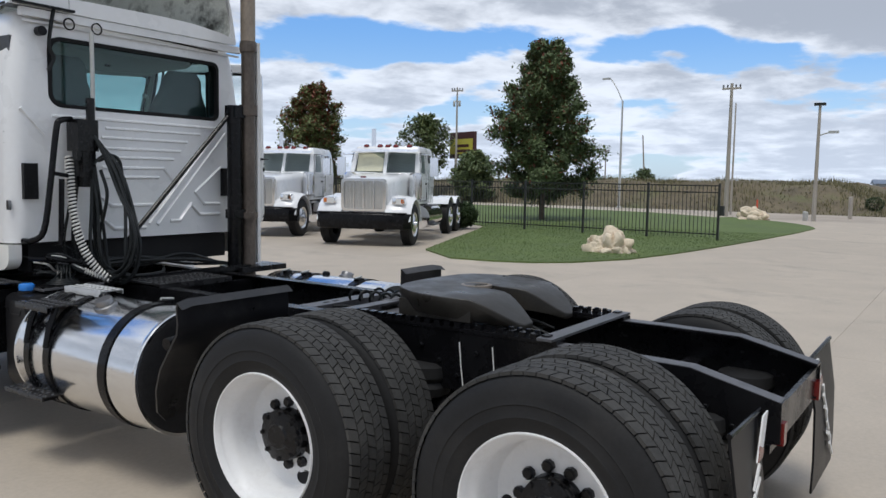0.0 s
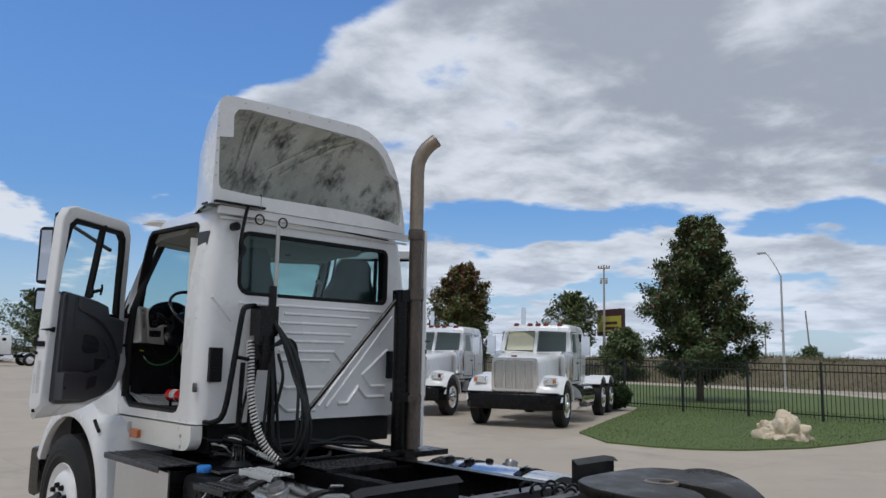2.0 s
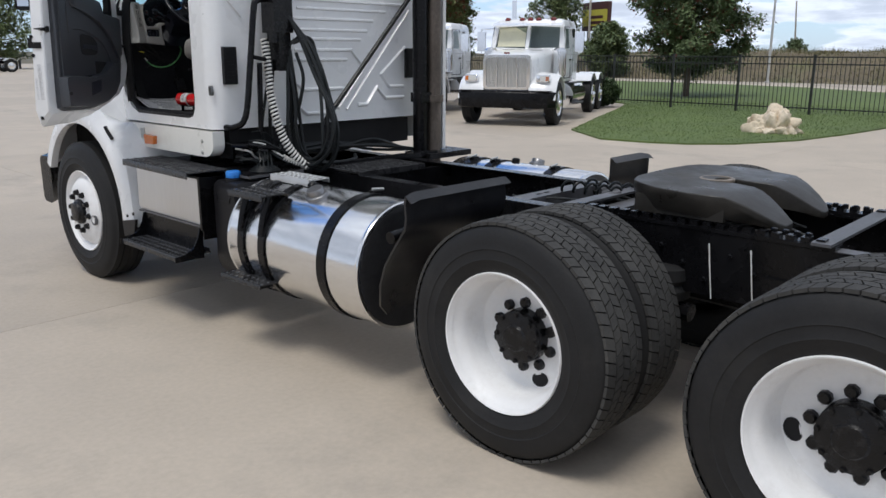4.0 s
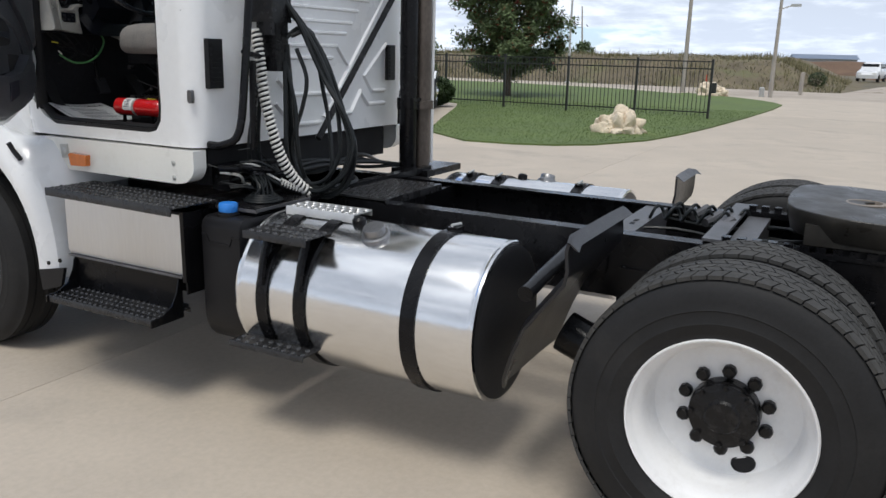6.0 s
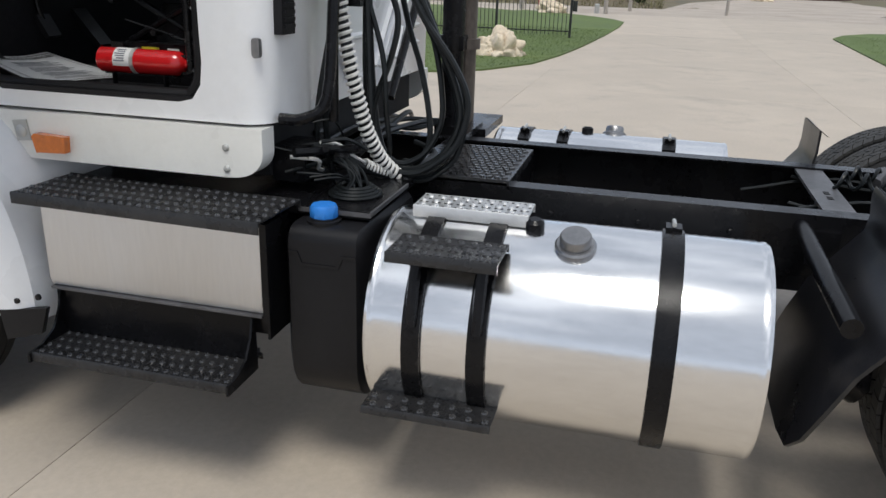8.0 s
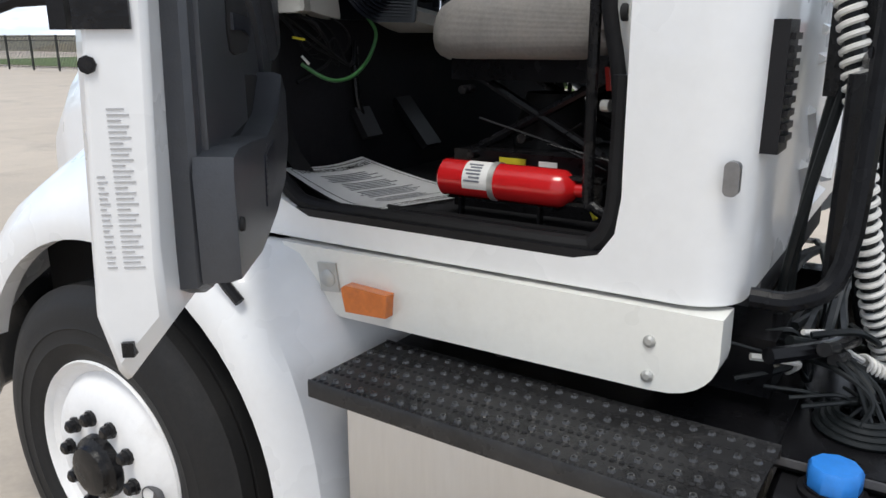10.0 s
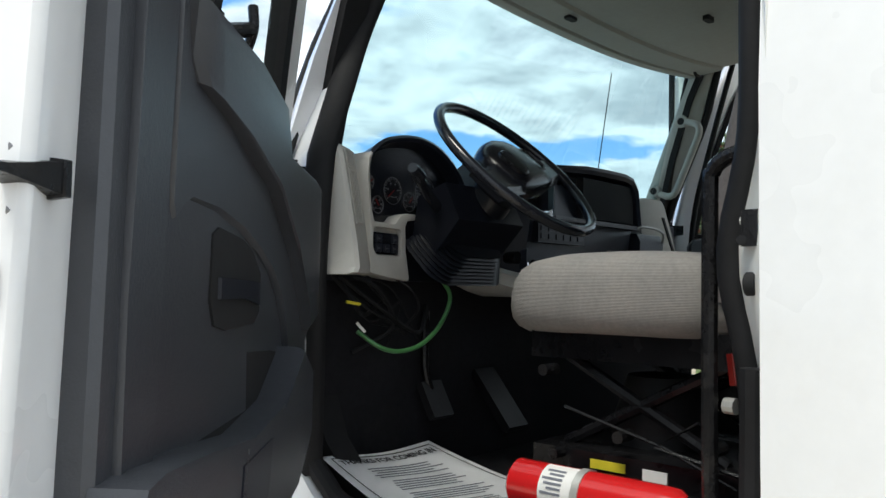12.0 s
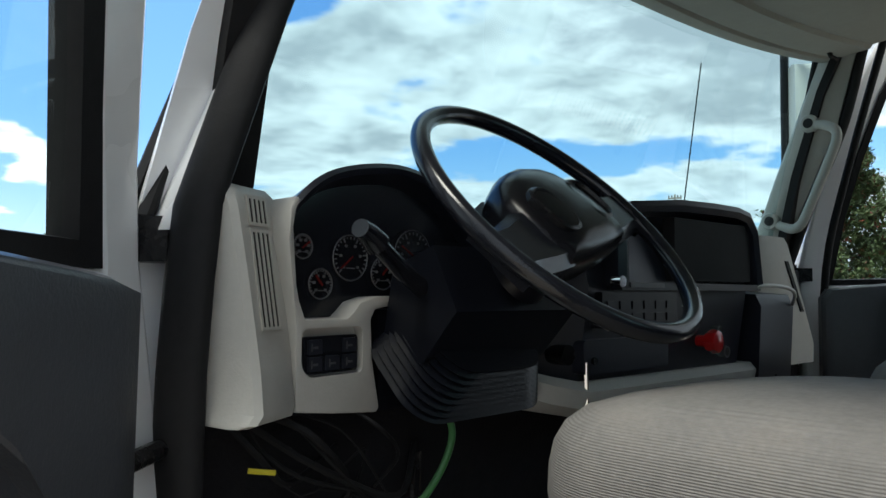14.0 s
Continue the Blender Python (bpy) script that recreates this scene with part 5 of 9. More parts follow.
# Floor, bulkhead, sill
boxes("cab_floor", [(XC - 0.87, XC + 0.87, 3.80, 4.931, 1.235, 1.278)], CARPET, truck, "black rubber cab floor mat", bevel=0.006)
boxes("door_sill", [(XC - 0.925, XC - 0.80, 3.99, 4.86, 1.262, 1.290)], PLASTIC, truck, "black ribbed door sill", bevel=0.004)
for k in range(9):
    boxes("sill_ridge", [(XC - 0.91 + k * 0.011, XC - 0.905 + k * 0.011, 4.02, 4.55, 1.290, 1.294)], PLASTIC, truck, bevel=0)
boxes("bulkhead", [(XC - 0.86, XC + 0.86, 4.918, 4.931, 1.24, 1.97)], CARPET, truck, "black cab bulkhead", bevel=0)
bm = bmesh.new()
bm_loft(bm, [[(x, y, z) for x, y, _ in cab_ring(0, 0.80, 3.80, 4.85)] for z in (2.575, 2.595)])
part("headliner", bm, HEADLINER, truck, "grey fabric headliner")
bm = bmesh.new()
rings = []
for k in range(17):
    x = XC + 0.80 * (k / 8 - 1)
    q = abs(x - XC) / 0.80
    f, z = 4.885 - 0.055 * q ** 2.5, 2.466 + 0.026 * q ** 2.5
    rings.append([(x, yy, zz) for yy, zz in ((4.22, 2.585), (4.24, 2.545), (4.30, 2.528), (4.56, z + 0.034), (f - 0.135, z + 0.022), (f - 0.128, z + 0.012), (f - 0.05, z + 0.004), (f - 0.042, z + 0.010), (f - 0.036, z + 0.002), (f - 0.012, z - 0.001), (f, z + 0.004), (f + 0.002, 2.585))])
bm_loft(bm, rings)
overhead = part("overhead_console", bm, HEADLINER, truck, "grey overhead console", bevel=0.003)
for x, y, z in ((-0.148, 4.782, 2.472), (0.17, 4.52, 2.497)):
    bm = bmesh.new()
    bm_prism(bm, rounded(x - 0.022, x + 0.022, y - 0.010, y + 0.010, 0.006), "z", z - 0.004, z + 0.02)
    part("console_slot", bm, DARKVOID, overhead, "dark console slot")
tube("console_hook", [(0.655, 4.775, 2.50), (0.655, 4.768, 2.482), (0.675, 4.762, 2.478)], 0.006, HUB, overhead, n=8)
for sx in (-1, 1):
    a, b = sorted((XC + sx * 0.855, XC + sx * 0.872))
    boxes("side_trim", [(a, b, 3.82, 3.985, 1.31, 2.50)], TRIM, truck, "charcoal side trim", bevel=0.004)
boxes("rear_trim", [(XC - 0.86, XC + 0.86, 3.80, 3.815, 1.32, 2.08)], TRIM, truck, "charcoal rear cab trim", bevel=0)

# Windscreen
bm = bmesh.new()
rows = []
for z, half, y in ((1.95, 0.86, 5.018), (2.22, 0.845, 4.965), (2.56, 0.81, 4.878)):
    rows.append([(XC + half * s, y - 0.05 * abs(s) ** 3, z) for s in (-1, -0.85, -0.6, -0.3, 0, 0.3, 0.6, 0.85, 1)])
bm_loft(bm, rows, caps=False, loop=False)
ws = part("windscreen", bm, SHIELD, truck, "tinted windscreen glass")
ws.visible_shadow = False
for sx in (-1, 1):
    tube("windscreen_seal", [(XC + sx * 0.86, 4.972, 1.95), (XC + sx * 0.843, 4.915, 2.22), (XC + sx * 0.808, 4.825, 2.56)], 0.009, GASKET, truck, n=8)
# passenger side: a broad grey pillar trim with its grab handle
bm = bmesh.new()
rings = []
for z, yf, yr in ((1.95, 5.055, 4.94), (2.06, 5.012, 4.915), (2.12, 4.987, 4.885), (2.20, 4.957, 4.850), (2.325, 4.907, 4.793), (2.39, 4.882, 4.776), (2.49, 4.844, 4.748), (2.58, 4.81, 4.72)):
    rings.append([(0.752, yf, z), (0.737, yf - 0.012, z), (0.728, yf - 0.045, z), (0.730, 0.5 * (yf + yr), z), (0.738, yr + 0.02, z), (0.752, yr, z), (0.782, yr + 0.004, z), (0.785, yf - 0.03, z)])
bm_loft(bm, rings)
pil = part("pillar_trim", bm, PILLAR, truck, "olive grey plastic pillar trim", bevel=0.004)
tube("pillar_seal", [(0.762, 4.935, 1.95), (0.766, 4.872, 2.12), (0.766, 4.784, 2.325), (0.764, 4.735, 2.50), (0.75, 4.71, 2.58)], 0.013, GASKET, pil, "black inner pillar seal", n=12, curve=4)
tube("pillar_seal", [(0.845, 4.88, 1.34), (0.848, 4.875, 1.6), (0.842, 4.862, 1.96), (0.822, 4.785, 2.25), (0.802, 4.69, 2.55)], 0.010, GASKET, pil, "black inner door seal", n=12, curve=5)
bm = bmesh.new()
grip = smooth_path([(0.730, 4.848, 2.334), (0.716, 4.812, 2.326), (0.706, 4.783, 2.310), (0.702, 4.776, 2.285), (0.702, 4.79, 2.245), (0.702, 4.848, 2.112), (0.704, 4.868, 2.074), (0.710, 4.888, 2.062), (0.720, 4.915, 2.066), (0.732, 4.956, 2.084)], 4)
bm_tube(bm, grip, 0.0125, 12)
part("grab_handle", bm, PILLAR, pil, "grey plastic grab handle")
for p in ((0.735, 4.851, 2.336), (0.735, 4.958, 2.086)):
    m = Matrix.Translation(p) @ Matrix.Rotation(radians(-90), 4, "Y")
    bm = bmesh.new()
    bm_turn_z(bm, [(0.024, -0.01), (0.024, 0.016), (0.020, 0.021)], n=18, m=m)
    part("handle_mount", bm, PILLAR, pil)
    bm = bmesh.new()
    bm_turn_z(bm, [(0.013, 0.0), (0.013, 0.0225)], n=14, m=m)
    part("mount_hole", bm, DARKVOID, pil)
# driver side: outer seal, white return of the pillar, thick inner seal
O_L = lambda z: Vector((-1.002 + 0.381 * (z - 1.99), 4.980, z))  # noqa: E731
O_R = lambda z: Vector((-0.985 + 0.355 * (z - 1.985), 4.950, z))  # noqa: E731
W_R = lambda z: Vector((-0.980 + 0.335 * (z - 1.98), 4.890, z))  # noqa: E731
I_R = lambda z: Vector((-0.940 + 0.35 * (z - 2.025), 4.850, z))  # noqa: E731
back = lambda z: Vector((0, -0.16 * max(0.0, z - 2.25), 0))  # noqa: E731
heights = [1.955 + 0.05 * k for k in range(13)]
bm = bmesh.new()
bm_loft(bm, [[p + back(z) for p in (O_R(z) + Vector((0.012, 0.014, 0)), O_R(z) + Vector((0.012, 0.003, 0)), W_R(z) + Vector((0.004, 0, 0)), W_R(z) + Vector((0.02, 0.02, 0)))] for z in heights])
pil = part("pillar_return", bm, WHITE, truck, "white painted pillar return")
bm = bmesh.new()
rings = []
for z in heights:
    u, n = O_R(z) - O_L(z), Vector((-0.6, -0.8, 0))
    rings.append([O_L(z) + u * f + n * h + back(z) for f, h in ((-0.1, -0.02), (-0.1, 0.002), (0.05, 0.010), (0.40, 0.010), (0.50, 0.0), (0.62, 0.0), (0.72, 0.010), (1.15, 0.010), (1.3, 0.002), (1.3, -0.02))])
bm_loft(bm, rings)
part("pillar_seal", bm, GASKET, pil, "black double-lipped outer pillar seal")
bm = bmesh.new()
rings = []
low = [(-0.983, 4.868, z) for z in (1.34, 1.45, 1.60, 1.72)] + [(-0.981, 4.868, 1.80), (-0.974, 4.869, 1.90)]
for p in [Vector(q) for q in low] + [0.5 * (W_R(z) + I_R(z)) + back(z) for z in (1.99, *[2.03 + 0.05 * k for k in range(12)])]:
    u, n = Vector((0.6, -0.8, 0)), Vector((0.8, 0.6, 0))
    rings.append([p + u * 0.030 * math.cos(a) + n * 0.017 * math.sin(a) + Vector((0.006, 0, 0)) for a in (2 * math.pi * k / 16 for k in range(16))])
bm_loft(bm, rings)
part("door_seal", bm, GASKET, pil, "thick black inner door seal")
bm = bmesh.new()
bm_loft(bm, [[I_R(z) + back(z) + Vector(q) for q in ((-0.004, 0.004, 0), (0.006, 0.012, 0), (0.012, 0.035, 0), (-0.01, 0.06, 0), (-0.02, 0.03, 0))] for z in [2.0 + 0.05 * k for k in range(12)]])
part("pillar_trim", bm, PILLAR, pil, "narrow grey pillar trim")
boxes("hinge_bar", [(-1.016, -0.955, 4.925, 4.965, 1.947, 1.980)], HUB, truck, "black upper hinge bar", bevel=0.006)
boxes("hinge_pad", [(-1.020, -1.0, 4.965, 4.985, 1.79, 1.865)], TAN, truck, "tan hinge pad", bevel=0.004)
# outer sun visor
bm = bmesh.new()
bm_loft(bm, [[(XC + s * 0.82, y - 0.06 * abs(s) ** 2, z - 0.02 * abs(s)) for y, z in ((4.78, 2.70), (4.92, 2.705), (5.04, 2.695), (5.04, 2.685), (4.92, 2.69), (4.78, 2.68))] for s in (-1, -0.6, -0.2, 0.2, 0.6, 1)])
part("sun_visor", bm, WHITE, truck, "white outer sun visor")

# Roof fairing, open to the rear
FX = -0.13
FAIR = [(3.70, 0.865, 3.44), (3.80, 0.845, 3.42), (3.98, 0.80, 3.34), (4.20, 0.72, 3.18), (4.42, 0.61, 2.96), (4.62, 0.46, 2.78), (4.72, 0.34, 2.70)]


FAIR_OUT = [(-0.995, 2.675), (-0.99, 2.90), (-0.985, 3.20), (-0.98, 3.34), (-0.962, 3.40), (-0.92, 3.43), (-0.80, 3.437), (-0.48, 3.45), (0.0, 3.462), (0.22, 3.465), (0.33, 3.445), (0.42, 3.405), (0.52, 3.33), (0.60, 3.22), (0.655, 3.10), (0.70, 2.93), (0.735, 2.75), (0.74, 2.675)]
FAIR_MOUTH = [(-0.948, 2.80), (-0.955, 2.95), (-0.962, 3.13), (-0.858, 3.147), (-0.862, 3.30), (-0.83, 3.35), (-0.75, 3.368), (-0.40, 3.372), (0.0, 3.37), (0.24, 3.368), (0.34, 3.35), (0.43, 3.31), (0.50, 3.25), (0.56, 3.14), (0.655, 3.085), (0.69, 2.93), (0.70, 2.77), (0.70, 2.72)]


def fair_ring(y, half, top, d=0.0):
    """The rear outline drawn in to a half-width and a height; d: inside it."""
    fx, fz = (half - d) / 0.865, (top - d - 2.675) / (3.44 - 2.675)
    return [(FX + (x - FX) * fx, y, 2.675 + (z - 2.675) * fz) for x, z in FAIR_OUT]


def fair_strip(bm, rows):
    rows = [[bm.verts.new(p) for p in row] for row in rows]
    for a, b in zip(rows, rows[1:]):
        for i in range(len(a) - 1):
            bm.faces.new((a[i], a[i + 1], b[i + 1], b[i]))
    return rows


bm = bmesh.new()
rows = fair_strip(bm, [[(x, 3.74, z) for x, z in FAIR_MOUTH], [(x, 3.70, z) for x, z in FAIR_MOUTH]] + [fair_ring(*f) for f in FAIR])
bm.faces.new(rows[-1])
fairing = part("roof_fairing", bm, WHITE, truck, "white roof fairing, hollow and open to the rear")
bm = bmesh.new()
rows = fair_strip(bm, [fair_ring(y, h, t, 0.03) for y, h, t in [(3.712, 0.865, 3.44)] + FAIR[1:]])
bm.faces.new(rows[-1])
part("fairing_liner", bm, LINER, fairing, "mildew-stained inside of the fairing")


def liner_z(x, y):
    """Height of the liner's ceiling over the middle of the fairing."""
    for (ya, _, ta), (yb, _, tb) in zip(FAIR, FAIR[1:]):
        if ya <= y <= yb:
            return ta + (tb - ta) * (y - ya) / (yb - ya) - 0.034
    return 2.7


for xa, ya, xb, yb in ((-0.66, 3.78, -0.50, 4.28), (-0.56, 3.78, -0.41, 4.30), (0.20, 3.82, -0.24, 4.24), (0.30, 3.84, -0.12, 4.26), (0.46, 3.80, 0.30, 4.20)):
    tube("liner_rib", [(xa + (xb - xa) * f, ya + (yb - ya) * f, liner_z(0, ya + (yb - ya) * f)) for f in (0, 0.25, 0.5, 0.75, 1)], 0.013, LINER, fairing, n=6)
bm = bmesh.new()
bm_prism(bm, [(-0.992, 2.672), (-0.985, 2.80), (-0.948, 2.80), (-0.93, 2.775), (-0.674, 2.765), (0.09, 2.775), (0.35, 2.768), (0.58, 2.745), (0.70, 2.72), (0.738, 2.72), (0.74, 2.672)], "y", 3.695, 3.72)
part("lower_band", bm, WHITE, fairing, bevel=0.004)
bm = bmesh.new()
for x, z in [(-0.975, 2.86 + 0.085 * k) for k in range(6)] + [(-0.78 + 0.18 * k, 3.405 + 0.008 * k) for k in range(6)] + [(0.36, 3.395), (0.52, 3.28), (0.60, 3.16)]:
    bm_tube(bm, [(x, 3.70, z), (x, 3.696, z)], 0.006, 8)
part("rivet", bm, GALV, fairing, "row of small rivets", kind="stuff")
# Bonnet, fenders, bumper
bm = bmesh.new()
secs = []
for y, half, top, low in ((5.04, 0.80, 1.93, 1.15), (5.3, 0.78, 1.86, 1.1), (5.7, 0.74, 1.77, 1.0), (6.1, 0.66, 1.64, 0.95), (6.32, 0.58, 1.50, 0.95), (6.38, 0.50, 1.40, 1.0)):
    secs.append([(x, y, z) for x, z in rounded(XC - half, XC + half, low, top, (0.03, 0.03, 0.24, 0.24), 6)])
bm_loft(bm, secs)
part("bonnet", bm, WHITE, truck, "white sloping bonnet")
for sx in (-1, 1):
    bm = bmesh.new()
    rings = []
    for k in range(29):
        th = radians(184 - 162 * k / 28)
        rear = ease(math.degrees(th), 120, 175)
        xo = 1.20
        prof = [(xo - 0.05, 0.615), (xo, 0.615), (xo + 0.004, 0.64), (xo - 0.005 + 0.01 * rear, 0.70), (xo - 0.06 + 0.045 * rear, 0.775 - 0.02 * rear), (1.02 - 0.03 * rear, 0.84 - 0.035 * rear), (0.74, 0.98 - 0.15 * rear), (0.72, 0.95 - 0.16 * rear), (0.98, 0.80 - 0.03 * rear), (xo - 0.05, 0.66)]
        ring = [(sx * x if sx < 0 else x - 0.13, FRONT - 0.005 + r * math.cos(th), 0.56 + r * math.sin(th)) for x, r in prof]
        rings.append([(x, y, min(z, 1.20) if y < 5.03 and abs(x) < 1.03 else z) for x, y, z in ring])
    bm_loft(bm, rings)
    fender = part("fender", bm, WHITE, truck, "white front fender")
    bm = bmesh.new()
    a, b = sorted((sx * 1.206 - (0.13 if sx > 0 else 0), sx * 1.188 - (0.13 if sx > 0 else 0)))
    bm_prism(bm, [(4.50, 0.575), (4.70, 0.54), (4.685, 0.43), (4.535, 0.475)], "x", a, b)
    part("fender_flap", bm, PLASTIC, fender, "black rubber fender edge", bevel=0.01)
    for y, z in ((4.62, 0.585), (4.53, 0.61)):
        bm = bmesh.new()
        bm_disc_x(bm, [(0, 0.012), (sx * 0.008, 0.010)], 8, y, z, sx * 1.20 - (0.13 if sx > 0 else 0), ends=(True, True))
        part("fender_bolt", bm, HUB, fender)
bm = bmesh.new()
bm_loft(bm, [[(x, y, z) for y, z in rounded(6.28 - 0.35 * s, 6.48 - 0.35 * s, 0.48, 0.86, 0.05, 3)] for x, s in ((-1.16, 0.75), (-1.05, 0.35), (-0.8, 0.08), (0, 0), (0.7, 0.08), (0.95, 0.35), (1.05, 0.75))])
part("bumper", bm, BLACK, truck, "black front bumper")
# one solid near-black block fills the hollow of the wheel housing
boxes("wheel_liner", [(-0.95, -0.50, 4.75, 5.95, 0.55, 1.15)], DARKVOID, truck, "near-black block filling the inner wheel housing", bevel=0.05)
tube("hood_latch", [(-1.19, 4.862, 1.178), (-1.185, 4.835, 1.14), (-1.18, 4.795, 1.10)], 0.013, PLASTIC, truck, "black rubber bonnet latch", curve=3, n=8)

# Back-of-cab gear
boxes("manifold_box", [(-0.655, -0.515, 3.57, 3.70, 1.80, 2.0), (-0.62, -0.53, 3.58, 3.70, 1.57, 1.80), (-0.665, -0.64, 3.57, 3.62, 1.74, 1.80)], HUB, truck, "black air-line manifold box", bevel=0.012)
tube("hose_pole", [(-0.53, 3.60, 1.98), (-0.53, 3.60, 2.56)], 0.014, GALV, truck, "thin grey hose pole", n=10)
tube("pole_spring", [(-0.55, 3.60, 1.90), (-0.55, 3.60, 2.14)], 0.028, HUB, truck, n=10)
tube("grab_tube", [(-0.66, 3.64, 2.0), (-0.75, 3.60, 1.985), (-0.785, 3.59, 1.93), (-0.83, 3.59, 1.60), (-0.875, 3.60, 1.30), (-0.92, 3.66, 1.235), (-0.93, 3.74, 1.23)], 0.019, BLACK, truck, "black bent grab tube", curve=4)
tube("grab_tube", [(-0.83, 3.60, 1.66), (-0.70, 3.62, 1.64)], 0.013, BLACK, truck)
tube("support_tube", [(-0.735, 3.63, 1.62), (-0.75, 3.63, 1.20)], 0.017, BLACK, truck)
coil = smooth_path([(-0.662, 3.67, 1.76), (-0.672, 3.645, 1.65), (-0.68, 3.62, 1.52), (-0.68, 3.60, 1.40), (-0.662, 3.575, 1.26), (-0.63, 3.55, 1.14), (-0.575, 3.52, 1.04), (-0.515, 3.475, 0.965)], 24)
tube("coil_core", coil, 0.021, HOSE, truck, "black electrical cable", n=8)
bm = bmesh.new()
pts = []
dense = smooth_path([coil[i] for i in range(0, len(coil), 3)], 30)
total = 0.0
for i in range(1, len(dense)):
    total += (dense[i] - dense[i - 1]).length
    d = (dense[i] - dense[i - 1]).normalized()
    u, v = frame_of(d)
    a = total / 0.023 * 2 * math.pi
    pts.append(dense[i] + (u * math.cos(a) + v * math.sin(a)) * 0.0225)
bm_tube(bm, pts, 0.0066, 6)
part("spiral_wrap", bm, COIL_WHITE, truck, "white spiral hose wrap")
tube("coil_tail", [(-0.50, 3.47, 0.962), (-0.58, 3.52, 0.985), (-0.66, 3.57, 1.03), (-0.73, 3.62, 1.085), (-0.82, 3.68, 1.12)], 0.011, HOSE, truck, curve=5)
bm = bmesh.new()
tail = smooth_path([(-0.505, 3.472, 0.968), (-0.545, 3.50, 0.985), (-0.60, 3.535, 1.01), (-0.64, 3.56, 1.035)], 40)
pts, total = [], 0.0
for a, b in zip(tail, tail[1:]):
    total += (b - a).length
    u, v = frame_of(b - a)
    ang = total / 0.016 * 2 * math.pi
    pts.append(b + (u * math.cos(ang) + v * math.sin(ang)) * 0.016)
bm_tube(bm, pts, 0.005, 6)
part("spiral_wrap", bm, COIL_WHITE, truck, "white spiral hose wrap")
tube("white_wire", [(-0.64, 3.56, 1.04), (-0.69, 3.59, 1.075), (-0.74, 3.62, 1.12), (-0.80, 3.66, 1.135)], 0.006, COIL_WHITE, truck, "pale wire", curve=5, n=6)
rng = random.Random(8)
loops = [([(-0.54, 3.58, 1.90), (-0.52, 3.52, 1.80), (-0.50, 3.48, 1.70), (-0.49, 3.39, 1.53), (-0.49, 3.28, 1.38), (-0.49, 3.225, 1.25), (-0.50, 3.25, 1.12), (-0.51, 3.31, 1.045), (-0.52, 3.41, 0.985), (-0.53, 3.51, 1.005), (-0.54, 3.575, 1.12), (-0.55, 3.585, 1.35), (-0.55, 3.585, 1.66)], 0.0125),
         ([(-0.53, 3.58, 1.86), (-0.50, 3.52, 1.79), (-0.48, 3.44, 1.66), (-0.47, 3.35, 1.47), (-0.47, 3.275, 1.30), (-0.48, 3.255, 1.18), (-0.49, 3.31, 1.06), (-0.50, 3.41, 0.998), (-0.50, 3.49, 1.012), (-0.52, 3.56, 1.10), (-0.53, 3.575, 1.35), (-0.54, 3.58, 1.7)], 0.0125),
         ([(-0.52, 3.57, 1.74), (-0.47, 3.50, 1.76), (-0.45, 3.43, 1.64), (-0.44, 3.37, 1.46), (-0.45, 3.335, 1.30), (-0.46, 3.33, 1.17), (-0.48, 3.38, 1.06), (-0.50, 3.46, 1.015), (-0.52, 3.53, 1.05), (-0.54, 3.565, 1.20), (-0.53, 3.50, 1.40), (-0.52, 3.48, 1.54), (-0.53, 3.53, 1.68)], 0.011),
         ([(-0.56, 3.60, 1.69), (-0.52, 3.58, 1.745), (-0.46, 3.56, 1.78), (-0.40, 3.53, 1.75), (-0.385, 3.51, 1.62), (-0.40, 3.47, 1.48), (-0.43, 3.42, 1.36), (-0.46, 3.38, 1.22), (-0.47, 3.37, 1.10), (-0.45, 3.42, 1.01), (-0.36, 3.50, 0.99)], 0.011),
         ([(-0.60, 3.66, 1.70), (-0.61, 3.69, 1.50), (-0.62, 3.715, 1.25), (-0.60, 3.72, 1.08)], 0.012),
         ([(-0.63, 3.65, 1.64), (-0.66, 3.69, 1.42), (-0.68, 3.72, 1.22), (-0.66, 3.73, 1.08)], 0.010),
         ([(-0.56, 3.58, 1.62), (-0.58, 3.565, 1.40), (-0.60, 3.55, 1.20), (-0.57, 3.55, 1.05), (-0.46, 3.58, 1.0)], 0.011),
         ([(-0.55, 3.58, 1.60), (-0.56, 3.52, 1.40), (-0.57, 3.505, 1.22), (-0.54, 3.50, 1.08), (-0.42, 3.55, 1.0)], 0.010)]
loops += [([(x + 0.045, y - 0.02 * math.sin(k), z - 0.035) if 0 < k < len(pts) - 1 else (x, y, z) for k, (x, y, z) in enumerate(pts)], 0.011) for pts, _ in loops[:2]]
for pts, r in loops:
    tube("air_hose", pts, r, HOSE, truck, "black looped trailer air hose", curve=6, n=8)
tube("air_hose", [(-0.45, 3.45, 0.99), (-0.3, 3.42, 0.985), (-0.15, 3.44, 0.99), (-0.05, 3.55, 1.0)], 0.012, HOSE, truck, curve=6, n=8)
rng = random.Random(11)
for k in range(9):
    y = 3.6 + 0.035 * k
    tube("under_line", ([(-0.6 + rng.uniform(-.1, .1), y, 1.0 + rng.uniform(0, .1)), (-0.2, y + rng.uniform(-.05, .05), 1.02 + rng.uniform(0, .08)), (0.2, y, 1.0 + rng.uniform(0, .08)), (0.6, y + rng.uniform(-.1, .1), 0.98)]), 0.012, HOSE, truck, curve=5, n=6)
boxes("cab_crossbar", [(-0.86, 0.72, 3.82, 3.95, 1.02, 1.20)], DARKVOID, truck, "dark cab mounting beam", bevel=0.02)
